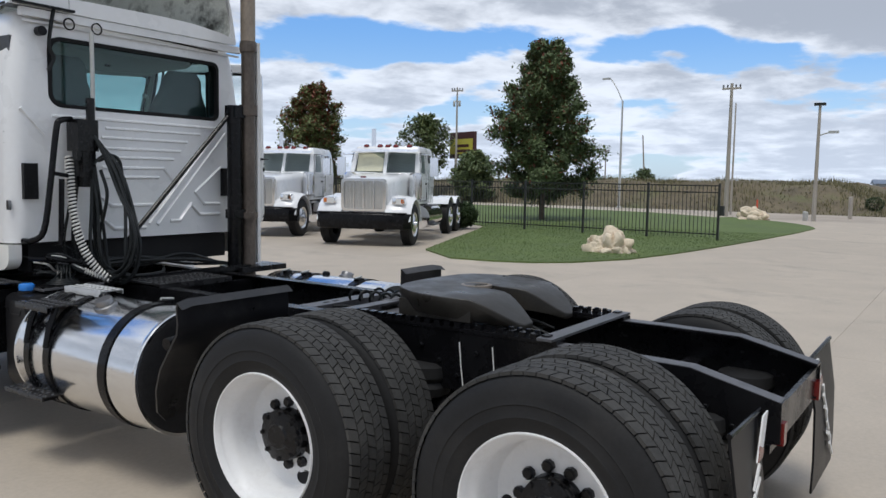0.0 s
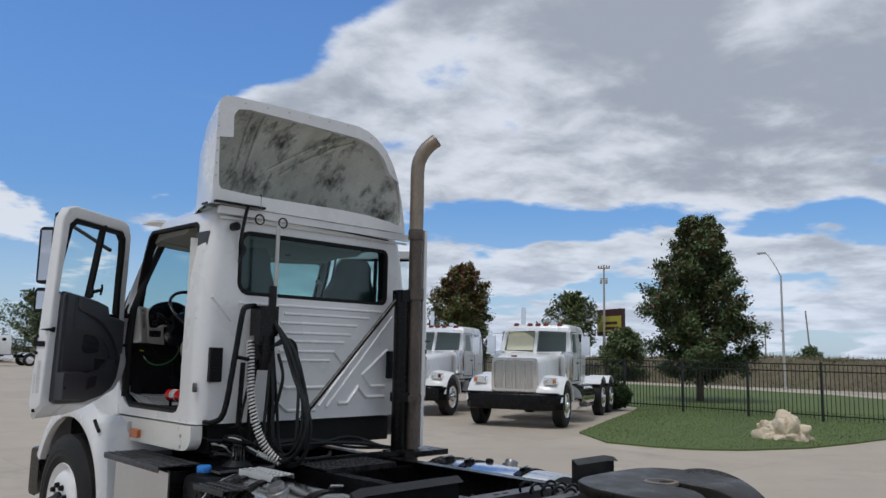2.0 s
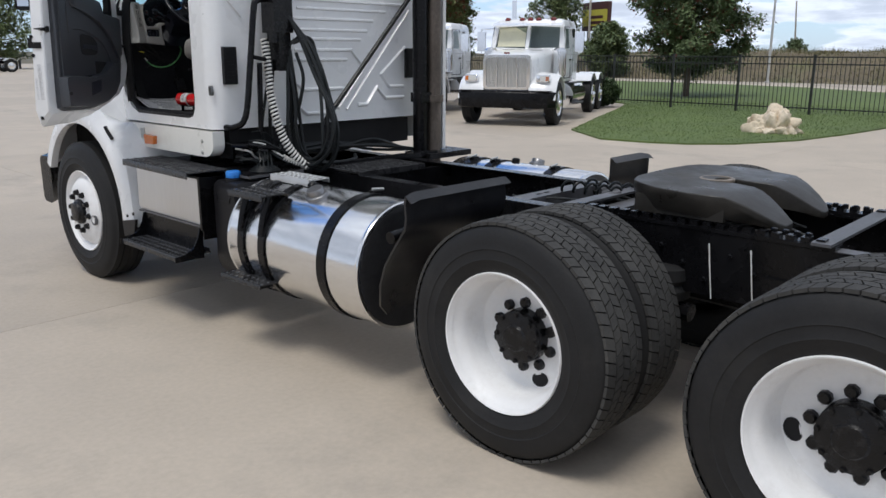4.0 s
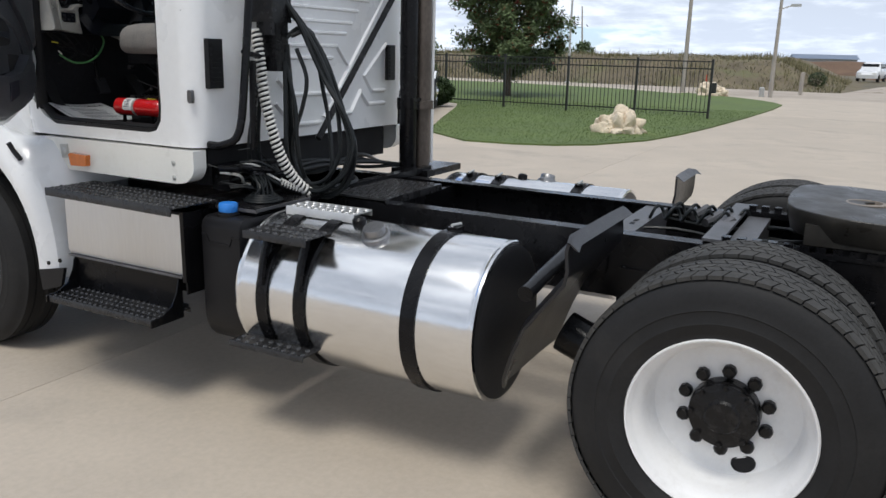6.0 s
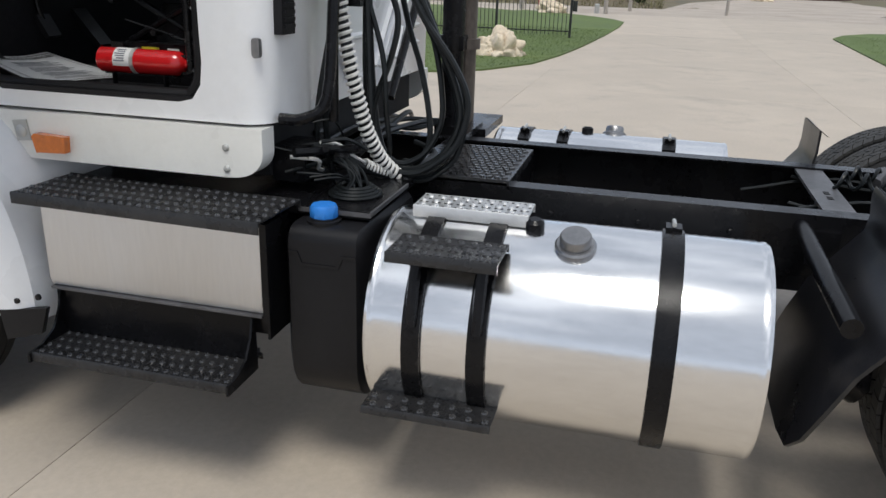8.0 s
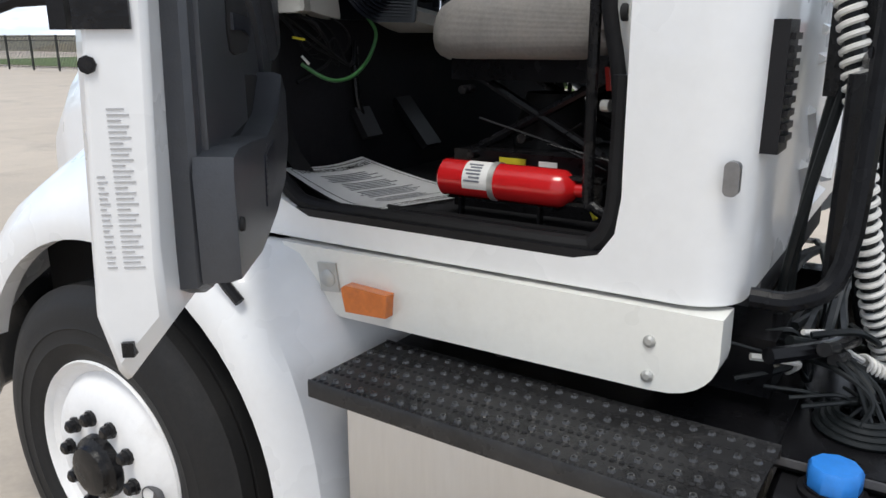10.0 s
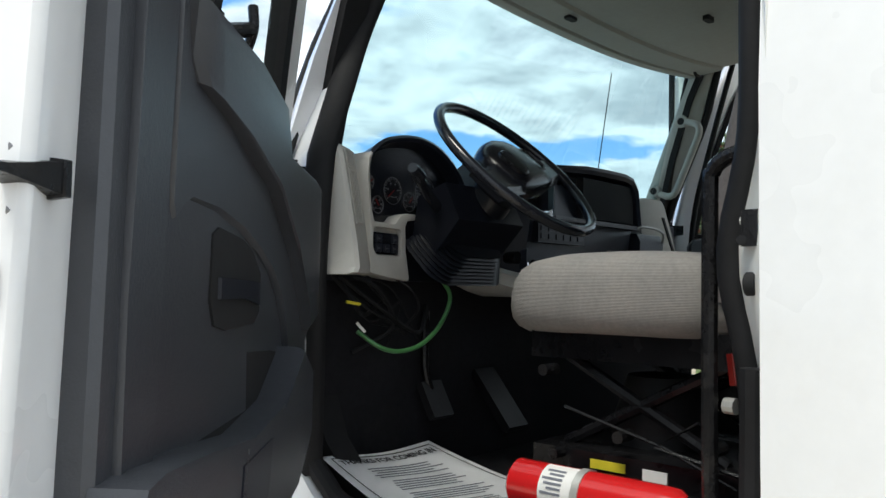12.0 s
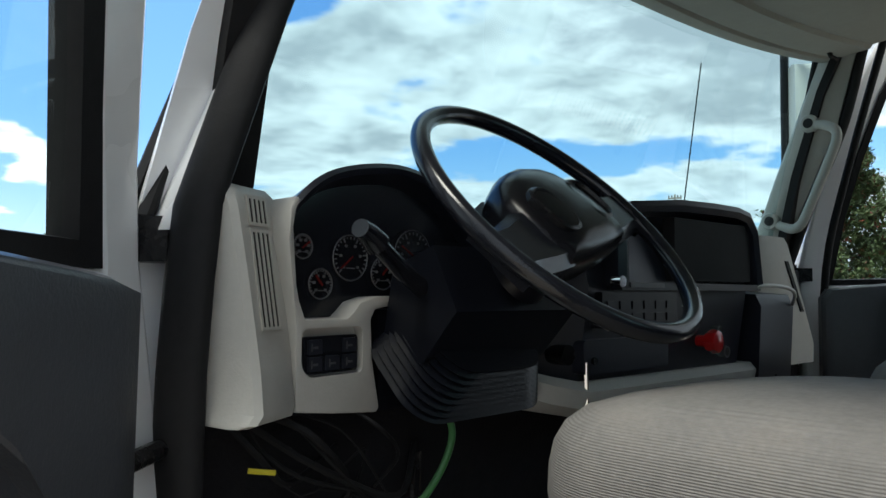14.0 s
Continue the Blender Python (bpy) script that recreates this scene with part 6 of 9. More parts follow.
boxes("cab_pivot", [(-0.84, -0.66, 3.70, 3.82, 1.0, 1.12)], BLACK, truck, "black cab mount bracket", bevel=0.03)
rng = random.Random(23)
for k in range(10):
    x0, z0 = rng.uniform(-0.93, -0.75), rng.uniform(1.03, 1.20)
    x1, z1 = x0 + rng.uniform(0.10, 0.28), z0 + rng.uniform(-0.12, 0.03)
    y0 = rng.uniform(3.58, 3.72)
    tube("corner_cable", [(x0, y0 + 0.05, z0), (x0 + 0.05, y0 - rng.uniform(0, 0.05), z0 + rng.uniform(-0.03, 0.03)), (x1 - 0.05, y0 - rng.uniform(0, 0.06), z1 + rng.uniform(-0.03, 0.03)), (x1, y0, max(0.98, z1))], rng.choice((0.003, 0.004, 0.007)), COIL_WHITE if k == 5 else HOSE, truck, curve=5, n=6)
for x, y, z in ((-0.86, 3.615, 1.13), (-0.80, 3.60, 1.09)):
    tube("cable_plug", [(x, y, z), (x + 0.06, y - 0.012, z - 0.012)], 0.014, HUB, truck, "black cable plug", n=10)
tube("mount_arm", [(-0.92, 3.70, 1.12), (-0.80, 3.62, 1.11), (-0.66, 3.58, 1.09)], 0.016, BLACK, truck, curve=4)


# Doors, built shut and then swung open about the hinge


def door_x(z, sx, deep=0.0):
    """The outer skin's x at a height, drawn in above the belt line; deep: towards the cab."""
    return XC + sx * (0.932 - max(0.0, z - 1.97) * 0.19 - deep)


def build_door(sx, angle, front, glass_front, mirror_at):
    hinge = Vector((XC + sx * 0.925, 4.97, 0))
    swing = Matrix.Translation(hinge) @ Matrix.Rotation(radians(angle), 4, "Z") @ Matrix.Translation(-hinge)
    L = lambda pts, deep: [(door_x(z, sx, deep), y, z) for y, z in pts]  # noqa: E731

    def shrink(pts, f, cy, cz):
        return [(cy + (y - cy) * f, cz + (z - cz) * f) for y, z in pts]

    low = [(3.958, 1.34), (3.962, 1.27), (3.985, 1.24), (4.30, 1.245), (4.50, 1.275), (4.62, 1.33), *front[:4]]
    outline = low + list(front[4:]) + [(4.06, 2.625), (3.99, 2.60), (3.958, 2.53)]
    hole = [(4.03, 2.045), (4.30, 2.035), (4.525, 1.995), (4.56, 1.92), *glass_front, (4.09, 2.545), (4.04, 2.50)]
    bm = bmesh.new()
    ro = [bm.verts.new((door_x(z, sx, -0.022 * ease(z, 1.30, 1.55) + 0.028 * (1 - ease(z, 1.22, 1.40))), y, z)) for y, z in outline]
    ri = [bm.verts.new((door_x(z, sx, 0.095 - 0.055 * (ease(z, 2.0, 2.12) if y < 4.3 else ease(z, 1.88, 1.93))), y, z + 0.085 * (1 - ease(z, 1.24, 1.75)) * (1 - ease(y, 4.2, 4.8)))) for y, z in outline]
    ho, hi = [bm.verts.new(p) for p in L(hole, 0.0)], [bm.verts.new((door_x(z, sx, 0.095 - 0.053 * (ease(z, 2.05, 2.12) if y < 4.6 else 1.0)), y, z)) for y, z in hole]
    for a, b in ((ro, ri), (ho, hi)):
        for i in range(len(a)):
            j = (i + 1) % len(a)
            bm.faces.new((a[i], a[j], b[j], b[i]))
    for a, h in ((ro, ho), (ri, hi)):
        eds = {e for v in a + h for e in v.link_edges if e.other_vert(v) in (a if v in a else h)}
        bmesh.ops.triangle_fill(bm, edges=list(eds), use_beauty=True)
    door = part("cab_door", bm, WHITE, truck, "white cab door standing open", bevel=0.0)
    mod = door.modifiers.new("edge", "BEVEL")
    mod.width, mod.segments, mod.limit_method, mod.angle_limit = 0.010, 2, "ANGLE", radians(50)
    door.matrix_basis = swing
    # glass and seal
    sv = 0.915 if sx < 0 else 0.955
    bm = bmesh.new()
    bm.faces.new([bm.verts.new(p) for p in L(hole, 0.022)])
    g = part("door_glass", bm, GLASS, door, "clear door glass")
    g.visible_shadow = False
    bm = bmesh.new()
    rings = [L(hole, 0.006), L(hole, 0.046), L(shrink(hole, sv, 4.42, 2.24), 0.044), L(shrink(hole, sv - 0.01, 4.42, 2.24), 0.025), L(shrink(hole, sv, 4.42, 2.24), 0.006)]
    bm_loft(bm, rings, caps=False)
    part("window_seal", bm, GASKET, door, "black window seal")
    bm = bmesh.new()
    bm_loft(bm, [L([(4.44, 1.99), (4.468, 1.99), (4.438, 2.555), (4.41, 2.555)], d) for d in (0.006, 0.045)])
    part("window_post", bm, GASKET, door, "black window divider", bevel=0.004)
    # inner trim: a base panel, a bolster under the window, a lip over the pull, a pocket
    trim = [(4.035, 1.355), (4.08, 1.335), (4.35, 1.325), (4.58, 1.365), (4.68, 1.41), (4.745, 1.48), (4.775, 1.60), (4.775, 1.88), (4.76, 1.905), (4.71, 1.912), (4.56, 1.928), (4.525, 2.0), (4.37, 2.03), (4.06, 2.06), (4.04, 2.035)]
    if sx > 0:
        trim = [(4.02 + (y - 4.035) * 1.21, z) for y, z in trim]
    bm = bmesh.new()
    bm_loft(bm, [L(trim, 0.09), L(trim, 0.118), L(shrink(trim, 0.982, 4.42, 1.69), 0.128), L(shrink(trim, 0.96, 4.42, 1.69), 0.13)])
    part("trim_panel", bm, TRIM, door, "charcoal moulded door trim")
    bm = bmesh.new()
    bolster = [(4.17, 2.035), (4.185, 1.97), (4.205, 1.945), (4.33, 1.918), (4.49, 1.862), (4.61, 1.765), (4.70, 1.64), (4.75, 1.66), (4.755, 1.89), (4.71, 1.902), (4.55, 1.918), (4.515, 1.99), (4.37, 2.02)]
    bm_loft(bm, [L(bolster, 0.138), L(bolster, 0.150), L(shrink(bolster, 0.955, 4.50, 1.89), 0.160), L(shrink(bolster, 0.85, 4.50, 1.89), 0.163)])
    bolster_part = part("bolster", bm, TRIM, door, "raised charcoal panel with a finger scoop")
    scoop = bmesh.new()
    bmesh.ops.create_uvsphere(scoop, u_segments=24, v_segments=12, radius=1.0)
    bmesh.ops.transform(scoop, matrix=Matrix.Translation((door_x(1.97, sx, 0.172), 4.345, 1.972)) @ Matrix.Rotation(radians(7), 4, "X") @ Matrix.Diagonal((0.022, 0.082, 0.020, 1)), verts=scoop.verts)
    cut(bolster_part, [scoop])
    bm = bmesh.new()
    band = [(4.065, 1.36), (4.125, 1.35), (4.14, 1.70), (4.15, 2.035), (4.075, 2.04), (4.07, 1.70)]
    bm_loft(bm, [L(band, 0.126), L(band, 0.136), L(shrink(band, 0.94, 4.09, 1.69), 0.142)])
    part("edge_band", bm, TRIM, door)
    over = [(4.155, 2.03), (4.165, 1.80), (4.172, 1.786), (4.19, 1.800), (4.215, 1.812), (4.30, 1.808), (4.39, 1.791), (4.47, 1.766), (4.53, 1.738), (4.575, 1.70), (4.605, 1.655), (4.62, 1.61), (4.70, 1.60), (4.752, 1.64), (4.757, 1.89), (4.71, 1.902), (4.55, 1.918), (4.515, 1.99), (4.37, 2.02)]
    bm = bmesh.new()
    bm_loft(bm, [L(over, 0.126), L(over, 0.134), L([(y + 0.004 * (1 if y < 4.4 else -0.5), z + 0.006 * (1 if z < 1.85 else -1)) for y, z in over], 0.1405)])
    part("upper_trim", bm, TRIM, door, "raised charcoal upper trim")
    pull = [(4.29, 1.78), (4.285, 1.70), (4.30, 1.668), (4.34, 1.66), (4.45, 1.664), (4.472, 1.68), (4.476, 1.735), (4.44, 1.765), (4.40, 1.78), (4.31, 1.79)]
    bm = bmesh.new()
    bm_loft(bm, [L(pull, 0.128), L(pull, 0.138), L(shrink(pull, 0.97, 4.38, 1.72), 0.1385)])
    part("pull_recess", bm, DARKVOID, door, "black recessed pull")
    bm = bmesh.new()
    grip = [(4.305, 1.728), (4.40, 1.725), (4.462, 1.722), (4.462, 1.69), (4.40, 1.70), (4.305, 1.70)]
    bm_loft(bm, [L(grip, 0.132), L(shrink(grip, 0.96, 4.38, 1.71), 0.1435)])
    part("pull_handle", bm, DASH, door, "black pull handle")
    bm = bmesh.new()
    mouth = [(4.13, 1.545), (4.32, 1.525), (4.60, 1.535), (4.66, 1.60), (4.55, 1.618), (4.17, 1.64)]
    bm_loft(bm, [L(mouth, 0.128), L(mouth, 0.1325)])
    part("pocket_mouth", bm, DARKVOID, door)
    edge_top = [(4.105, 1.34), (4.10, 1.49), (4.11, 1.515), (4.15, 1.522), (4.27, 1.517), (4.42, 1.505), (4.56, 1.53), (4.66, 1.60), (4.72, 1.56), (4.72, 1.46), (4.64, 1.39), (4.50, 1.352), (4.30, 1.328)]
    edge_top = [(y - 0.07, z + 0.022) for y, z in edge_top]
    bm = bmesh.new()
    bm_loft(bm, [L(edge_top, 0.126), L(shrink(edge_top, 0.992, 4.33, 1.45), 0.165), L(shrink(edge_top, 0.965, 4.33, 1.45), 0.178), L(shrink(edge_top, 0.88, 4.33, 1.45), 0.18)])
    part("door_pocket", bm, TRIM, door, "charcoal door storage pocket")
    net = [(4.285, 1.416), (4.395, 1.44), (4.409, 1.512), (4.297, 1.50)]
    bm = bmesh.new()
    bm_loft(bm, [L(net, 0.1795), L(net, 0.1825)])
    part("reflector", bm, DASH, door, "dark reflector inset in the pocket")
    for k in range(9):
        y0, z0 = net[0][0] + 0.02 * k / 9, net[0][1] + 0.012 + 0.0105 * k
        boxes("stitch", [(*sorted((door_x(1.4, sx, 0.1825), door_x(1.4, sx, 0.184))), y0 + 0.004, y0 + 0.0065, z0, z0 + 0.006)], EDGE, door, bevel=0)
    bm = bmesh.new()
    bm_disc_x(bm, [(0, 0.011), (-sx * 0.006, 0.010)], 12, 4.06, 1.44, door_x(1.4, sx, 0.178), ends=(True, True))
    part("trim_screw", bm, DARKVOID, door)
    # latch edge: striker lock, screws and a printed notice
    bm = bmesh.new()
    yl = 3.958
    bm_box(bm, *sorted((door_x(1.72, sx, 0.025), door_x(1.72, sx, 0.09))), yl - 0.006, yl + 0.01, 1.70, 1.735)
    for z in (1.66, 1.765):
        bm_tube(bm, [(door_x(z, sx, 0.035), yl + 0.004, z), (door_x(z, sx, 0.035), yl - 0.004, z)], 0.011, 8)
    part("door_lock", bm, HUB, door, "black door lock")
    boxes("door_buffer", [(*sorted((door_x(1.3, sx, 0.036), door_x(1.3, sx, 0.051))), yl - 0.004, yl + 0.02, 1.290, 1.310)], HUB, door)
    bm = bmesh.new()
    for c0, cw, kinds in ((0.030, 0.012, 18), (0.050, 0.026, 30)):
        for k in range(kinds):
            z = 1.41 + k * 0.0068
            w = cw * (1.0, 0.8, 0.95, 0.6)[k % 4]
            bm_box(bm, *sorted((door_x(z, sx, c0), door_x(z, sx, c0 + w))), yl - 0.0012, yl + 0.004, z, z + 0.0022)
    part("notice_line", bm, FAINT, door, "small grey printing", kind="stuff")
    bm = bmesh.new()
    bm_loft(bm, [L([(y, 1.808 - h), (y, 1.808 + h)], 0.090) + L([(y, 1.808 + h * 0.8), (y, 1.808 - h * 0.8)], 0.106 + h * 0.8) for y, h in ((3.905, 0.003), (3.935, 0.005), (3.955, 0.009), (3.98, 0.015), (3.995, 0.017), (3.996, 0.020), (4.004, 0.020))])
    part("latch_guide", bm, HUB, door, "black wedge-shaped latch guide")
    for z in (1.829, 1.777):
        bm = bmesh.new()
        bm_disc_x(bm, [(0, 0.011), (-sx * 0.004, 0.010), (-sx * 0.002, 0.005)], 12, 3.968, z, door_x(z, sx, 0.0945), ends=(True, True))
        part("latch_screw", bm, DULLCAP, door, "steel latch screw")
    # mirrors outside
    c, mw = Vector(mirror_at), 0.06 if sx < 0 else 0.09
    bm = bmesh.new()
    bm_loft(bm, [[(c.x + sx * dx, c.y + d, c.z + dz) for dx, dz in rounded(-mw, mw, -0.21, 0.21, 0.03, 3)] for d in (-0.03, 0.0, 0.05)])
    mir = part("mirror", bm, PLASTIC if sx < 0 else CREAM, door, "tall framed wing mirror", bevel=0.01)
    boxes("mirror_glass", [(c.x - mw + 0.018, c.x + mw - 0.018, c.y - 0.034, c.y - 0.031, c.z - 0.185, c.z + 0.185)], MIRROR, door, bevel=0)
    bm = bmesh.new()
    bm_loft(bm, [[(c.x + dx, c.y + d, c.z - 0.33 + dz) for dx, dz in rounded(-mw, mw, -0.09, 0.09, 0.03, 3)] for d in (-0.03, 0.0, 0.06)])
    part("spot_mirror", bm, PLASTIC, door, "small black convex mirror", bevel=0.01)
    boxes("mirror_glass", [(c.x - mw + 0.02, c.x + mw - 0.02, c.y - 0.034, c.y - 0.031, c.z - 0.395, c.z - 0.265)], MIRROR, door, bevel=0)
    tube("mirror_arm", [(door_x(2.45, sx), 4.60, 2.40), (c.x - sx * 0.06, c.y + 0.06, c.z + 0.27), (c.x, c.y + 0.06, c.z + 0.26), (c.x, c.y + 0.06, 1.80), (c.x - sx * 0.06, c.y + 0.06, 1.76), (door_x(1.80, sx), 4.72, 1.80)], 0.014, PLASTIC, door, curve=4)
    boxes("vent_latch", [(*sorted((door_x(2.08, sx, 0.040), door_x(2.08, sx, 0.062))), 4.428, 4.450, 2.048, 2.112)], HUB, door, "black quarter window latch", bevel=0.005)
    tube("latch_arm", [(door_x(2.08, sx, 0.055), 4.445, 2.084), (door_x(2.1, sx, 0.078), 4.505, 2.105)], 0.012, HUB, door)
    tube("latch_grip", [(door_x(2.14, sx, 0.072), 4.510, 2.143), (door_x(2.1, sx, 0.082), 4.508, 2.107), (door_x(2.07, sx, 0.072), 4.520, 2.072)], 0.008, HUB, door, curve=4)
    boxes("door_handle", [(*sorted((door_x(1.8, sx, 0.0), door_x(1.8, sx, -0.02))), 4.0, 4.16, 1.70, 1.76)], PLASTIC, door, "black outer door handle", bevel=0.008)
    if sx < 0:
        tube("check_strap", [(door_x(1.7, sx, 0.10), 4.79, 1.72), (door_x(1.7, sx, 0.08), 4.97, 1.72)], 0.011, HUB, door)
    for z in (1.58, 1.925):
        boxes("hinge", [(*sorted((door_x(z, sx, 0.02), door_x(z, sx, 0.08))), 4.925, 4.985, z, z + 0.036)], HUB, door, bevel=0.008)
    return door


build_door(-1, -53.5, ((4.78, 1.40), (4.88, 1.49), (4.925, 1.60), (4.935, 1.92), (4.915, 2.03), (4.892, 2.12), (4.866, 2.22), (4.815, 2.40), (4.775, 2.53), (4.71, 2.605), (4.63, 2.625)),
                       ((4.858, 1.915), (4.822, 2.07), (4.785, 2.20), (4.735, 2.40), (4.70, 2.50), (4.64, 2.545)), (XC - 1.345, 4.62, 2.365))
build_door(1, 37, ((4.78, 1.38), (4.90, 1.48), (4.95, 1.60), (4.96, 1.92), (4.93, 2.06), (4.905, 2.20), (4.86, 2.35), (4.80, 2.50), (4.76, 2.58), (4.70, 2.615), (4.63, 2.625)),
                        ((4.885, 1.915), (4.855, 2.09), (4.815, 2.25), (4.76, 2.42), (4.72, 2.50), (4.66, 2.545)), (XC + 1.36, 4.80, 2.44))


# Inside the cab
# dashboard: a dark core, the grey driver's fascia, the centre stack turned to the driver
bm = bmesh.new()
bm_loft(bm, [[(x, y, z) for y, z in ((4.912, 1.73), (4.912, 1.95), (4.94, 1.975), (5.0, 1.96), (5.0, 1.73))] for x in (XC - 0.84, XC + 0.86)])
dash = part("dashboard", bm, DASH, truck, "black dashboard", bevel=0.01)


def vent_y(x, z):
    """The dash end's face, which turns away from the door."""
    return 4.846 + 0.535 * (x + 0.916) + 0.216 * (z - 1.993)


# the dash end: a tall moulding with a side face, a ridge and the louvred face
bm = bmesh.new()
rings = []
for z, ridge, groove, drop in ((1.742, -0.936, -0.862, 0.018), (1.746, -0.930, -0.850, 0.004), (1.756, -0.920, -0.846, 0.0), (1.80, -0.918, -0.845, 0.0), (1.84, -0.920, -0.844, 0.0), (1.90, -0.924, -0.846, 0.0),
                               (1.95, -0.928, -0.850, 0.0), (1.99, -0.932, -0.850, 0.0), (2.008, -0.934, -0.846, 0.004), (2.018, -0.936, -0.85, 0.016)):
    yr, yg = vent_y(ridge, z) + drop, vent_y(groove, z) + drop
    rings.append([(-0.960, 4.99, z), (-0.957, yr + 0.075, z), (ridge - 0.011, yr + 0.016, z), (ridge - 0.004, yr + 0.004, z), (ridge + 0.006, yr + 0.001, z), (ridge + 0.02, vent_y(ridge + 0.02, z) + drop, z), (groove - 0.005, yg - 0.002, z), (groove, yg + 0.006, z), (groove, 4.99, z)])
bm_loft(bm, rings)
dash_end = part("dash_end_panel", bm, GREY, dash, "warm grey moulded dash end with louvres")
for z0, z1, count in ((1.850, 1.962, 12), (1.972, 2.002, 3)):
    def vent_x(z):
        return -0.902 - 0.007 * (z - 1.85) / 0.15
    bm = bmesh.new()
    bm_loft(bm, [[(vent_x(z) + x, vent_y(vent_x(z) + x, z) + d, z) for x, d in ((0.0, -0.0012), (0.037, -0.0012), (0.037, 0.008), (0.0, 0.008))] for z in (z0, z1)])
    vent = part("side_vent", bm, DARKVOID, dash_end, "dark louvred demister vent")
    for k in range(5):
        bm = bmesh.new()
        x = 0.0015 + 0.0085 * k
        bm_loft(bm, [[(vent_x(z) + x + dx, vent_y(vent_x(z) + x + dx, z) + d, z) for dx, d in ((-0.0018, -0.0035), (0.0018, -0.0035), (0.0018, 0.006), (-0.0018, 0.006))] for z in (z0 - 0.002, z1 + 0.002)])
        part("slat", bm, GREY, dash_end)
    for zz in (z0 - 0.001, z1 + 0.001):
        bm = bmesh.new()
        bm_loft(bm, [[(vent_x(zz) + x, vent_y(vent_x(zz) + x, zz) + d, zz + dz) for d, dz in ((-0.0035, -0.0018), (-0.0035, 0.0018), (0.006, 0.0018), (0.006, -0.0018))] for x in (0.0, 0.037)])
        part("slat", bm, GREY, dash_end)
bm = bmesh.new()
bm_prism(bm, rounded(4.868, 4.884, 1.985, 2.008, 0.006), "x", -0.962, -0.9565)
part("plug_hole", bm, DARKVOID, dash_end)

# the switch panel with its recess, and the rim that runs up round the instruments
shear = Matrix(((1, 0, 0, 0), (0.2, 1, 0, 0.167), (0, 0, 1, 0), (0, 0, 0, 1)))
bm = bmesh.new()
panel = [(-0.846, 1.747), (-0.78, 1.738), (-0.700, 1.730), (-0.694, 1.736), (-0.700, 1.76), (-0.709, 1.80), (-0.7125, 1.855), (-0.704, 1.868), (-0.668, 1.873), (-0.668, 1.886), (-0.705, 1.885), (-0.733, 1.878), (-0.746, 1.866), (-0.757, 1.8575), (-0.832, 1.858),
         (-0.842, 1.88), (-0.852, 1.92), (-0.857, 1.955), (-0.853, 1.985), (-0.842, 2.004), (-0.849, 2.008), (-0.858, 1.992), (-0.861, 1.955), (-0.854, 1.90), (-0.847, 1.85)]
bm_prism(bm, panel, "y", 4.838, 4.93)
bmesh.ops.recalc_face_normals(bm, faces=bm.faces)
fascia = part("driver_fascia", bm, GREY, dash, "warm grey moulded switch panel", bevel=0.0035)
cut(fascia, [prism_bm(rounded(-0.838, -0.729, 1.786, 1.847, (0.022, 0.008, 0.010, 0.012), 5), "y", 4.80, 4.856)])
fascia.data.transform(shear)
bm = bmesh.new()
bm_prism(bm, rounded(-0.835, -0.732, 1.789, 1.836, (0.020, 0.006, 0.006, 0.006), 5), "y", 4.846, 4.859)
switches = part("switch_bank", bm, GLOSSY, dash, "black switch bank", bevel=0.002)
switches.data.transform(shear)
for i in range(3):
    for j in range(2):
        if (i, j) == (1, 1):
            continue
        bm = bmesh.new()
        bm_box(bm, -0.823 + i * 0.031, -0.800 + i * 0.031, 4.8415, 4.849, 1.793 + j * 0.021, 1.811 + j * 0.021)
        rocker = part("rocker_switch", bm, DASH, dash, bevel=0.002)
        rocker.data.transform(shear)
bm = bmesh.new()
for i in range(3):
    for j in range(2):
        if (i, j) != (1, 1):
            bm_box(bm, -0.816 + i * 0.031, -0.808 + i * 0.031, 4.8405, 4.842, 1.8 + j * 0.021, 1.8028 + j * 0.021)
            bm_box(bm, -0.819 + i * 0.031, -0.8175 + i * 0.031, 4.8405, 4.842, 1.797 + j * 0.021, 1.807 + j * 0.021)
part("switch_mark", bm, EDGE, dash, kind="stuff").data.transform(shear)

# instruments under their arched hood
bm = bmesh.new()
arch = [(-0.856, 1.93), (-0.858, 1.965), (-0.845, 1.997), (-0.832, 2.013), (-0.805, 2.036), (-0.768, 2.054), (-0.707, 2.068), (-0.64, 2.072), (-0.567, 2.057), (-0.50, 2.018), (-0.46, 1.97), (-0.45, 1.90)]
inside = [(-0.845, 1.93), (-0.847, 1.962), (-0.835, 1.989), (-0.823, 2.003), (-0.797, 2.024), (-0.762, 2.041), (-0.705, 2.053), (-0.642, 2.057), (-0.576, 2.042), (-0.516, 2.006), (-0.478, 1.962), (-0.468, 1.90)]
loops = [[(x, y + 0.1 * (x + 0.8), z - 0.045 * max(0.0, y - 4.86) / 0.12) for x, z in ring] for y, ring in ((4.985, arch), (4.872, arch), (4.862, arch), (4.856, [(0.5 * (a[0] + b[0]), 0.5 * (a[1] + b[1])) for a, b in zip(arch, inside)]), (4.861, inside), (4.91, inside))]
loops = [smooth_path(ring, 4) for ring in loops]
bm_loft(bm, loops, caps=False, loop=False)
part("cluster_hood", bm, DASH, dash, "black instrument hood")


def dial_y(x):
    return 4.891 + 0.1 * (x + 0.776)


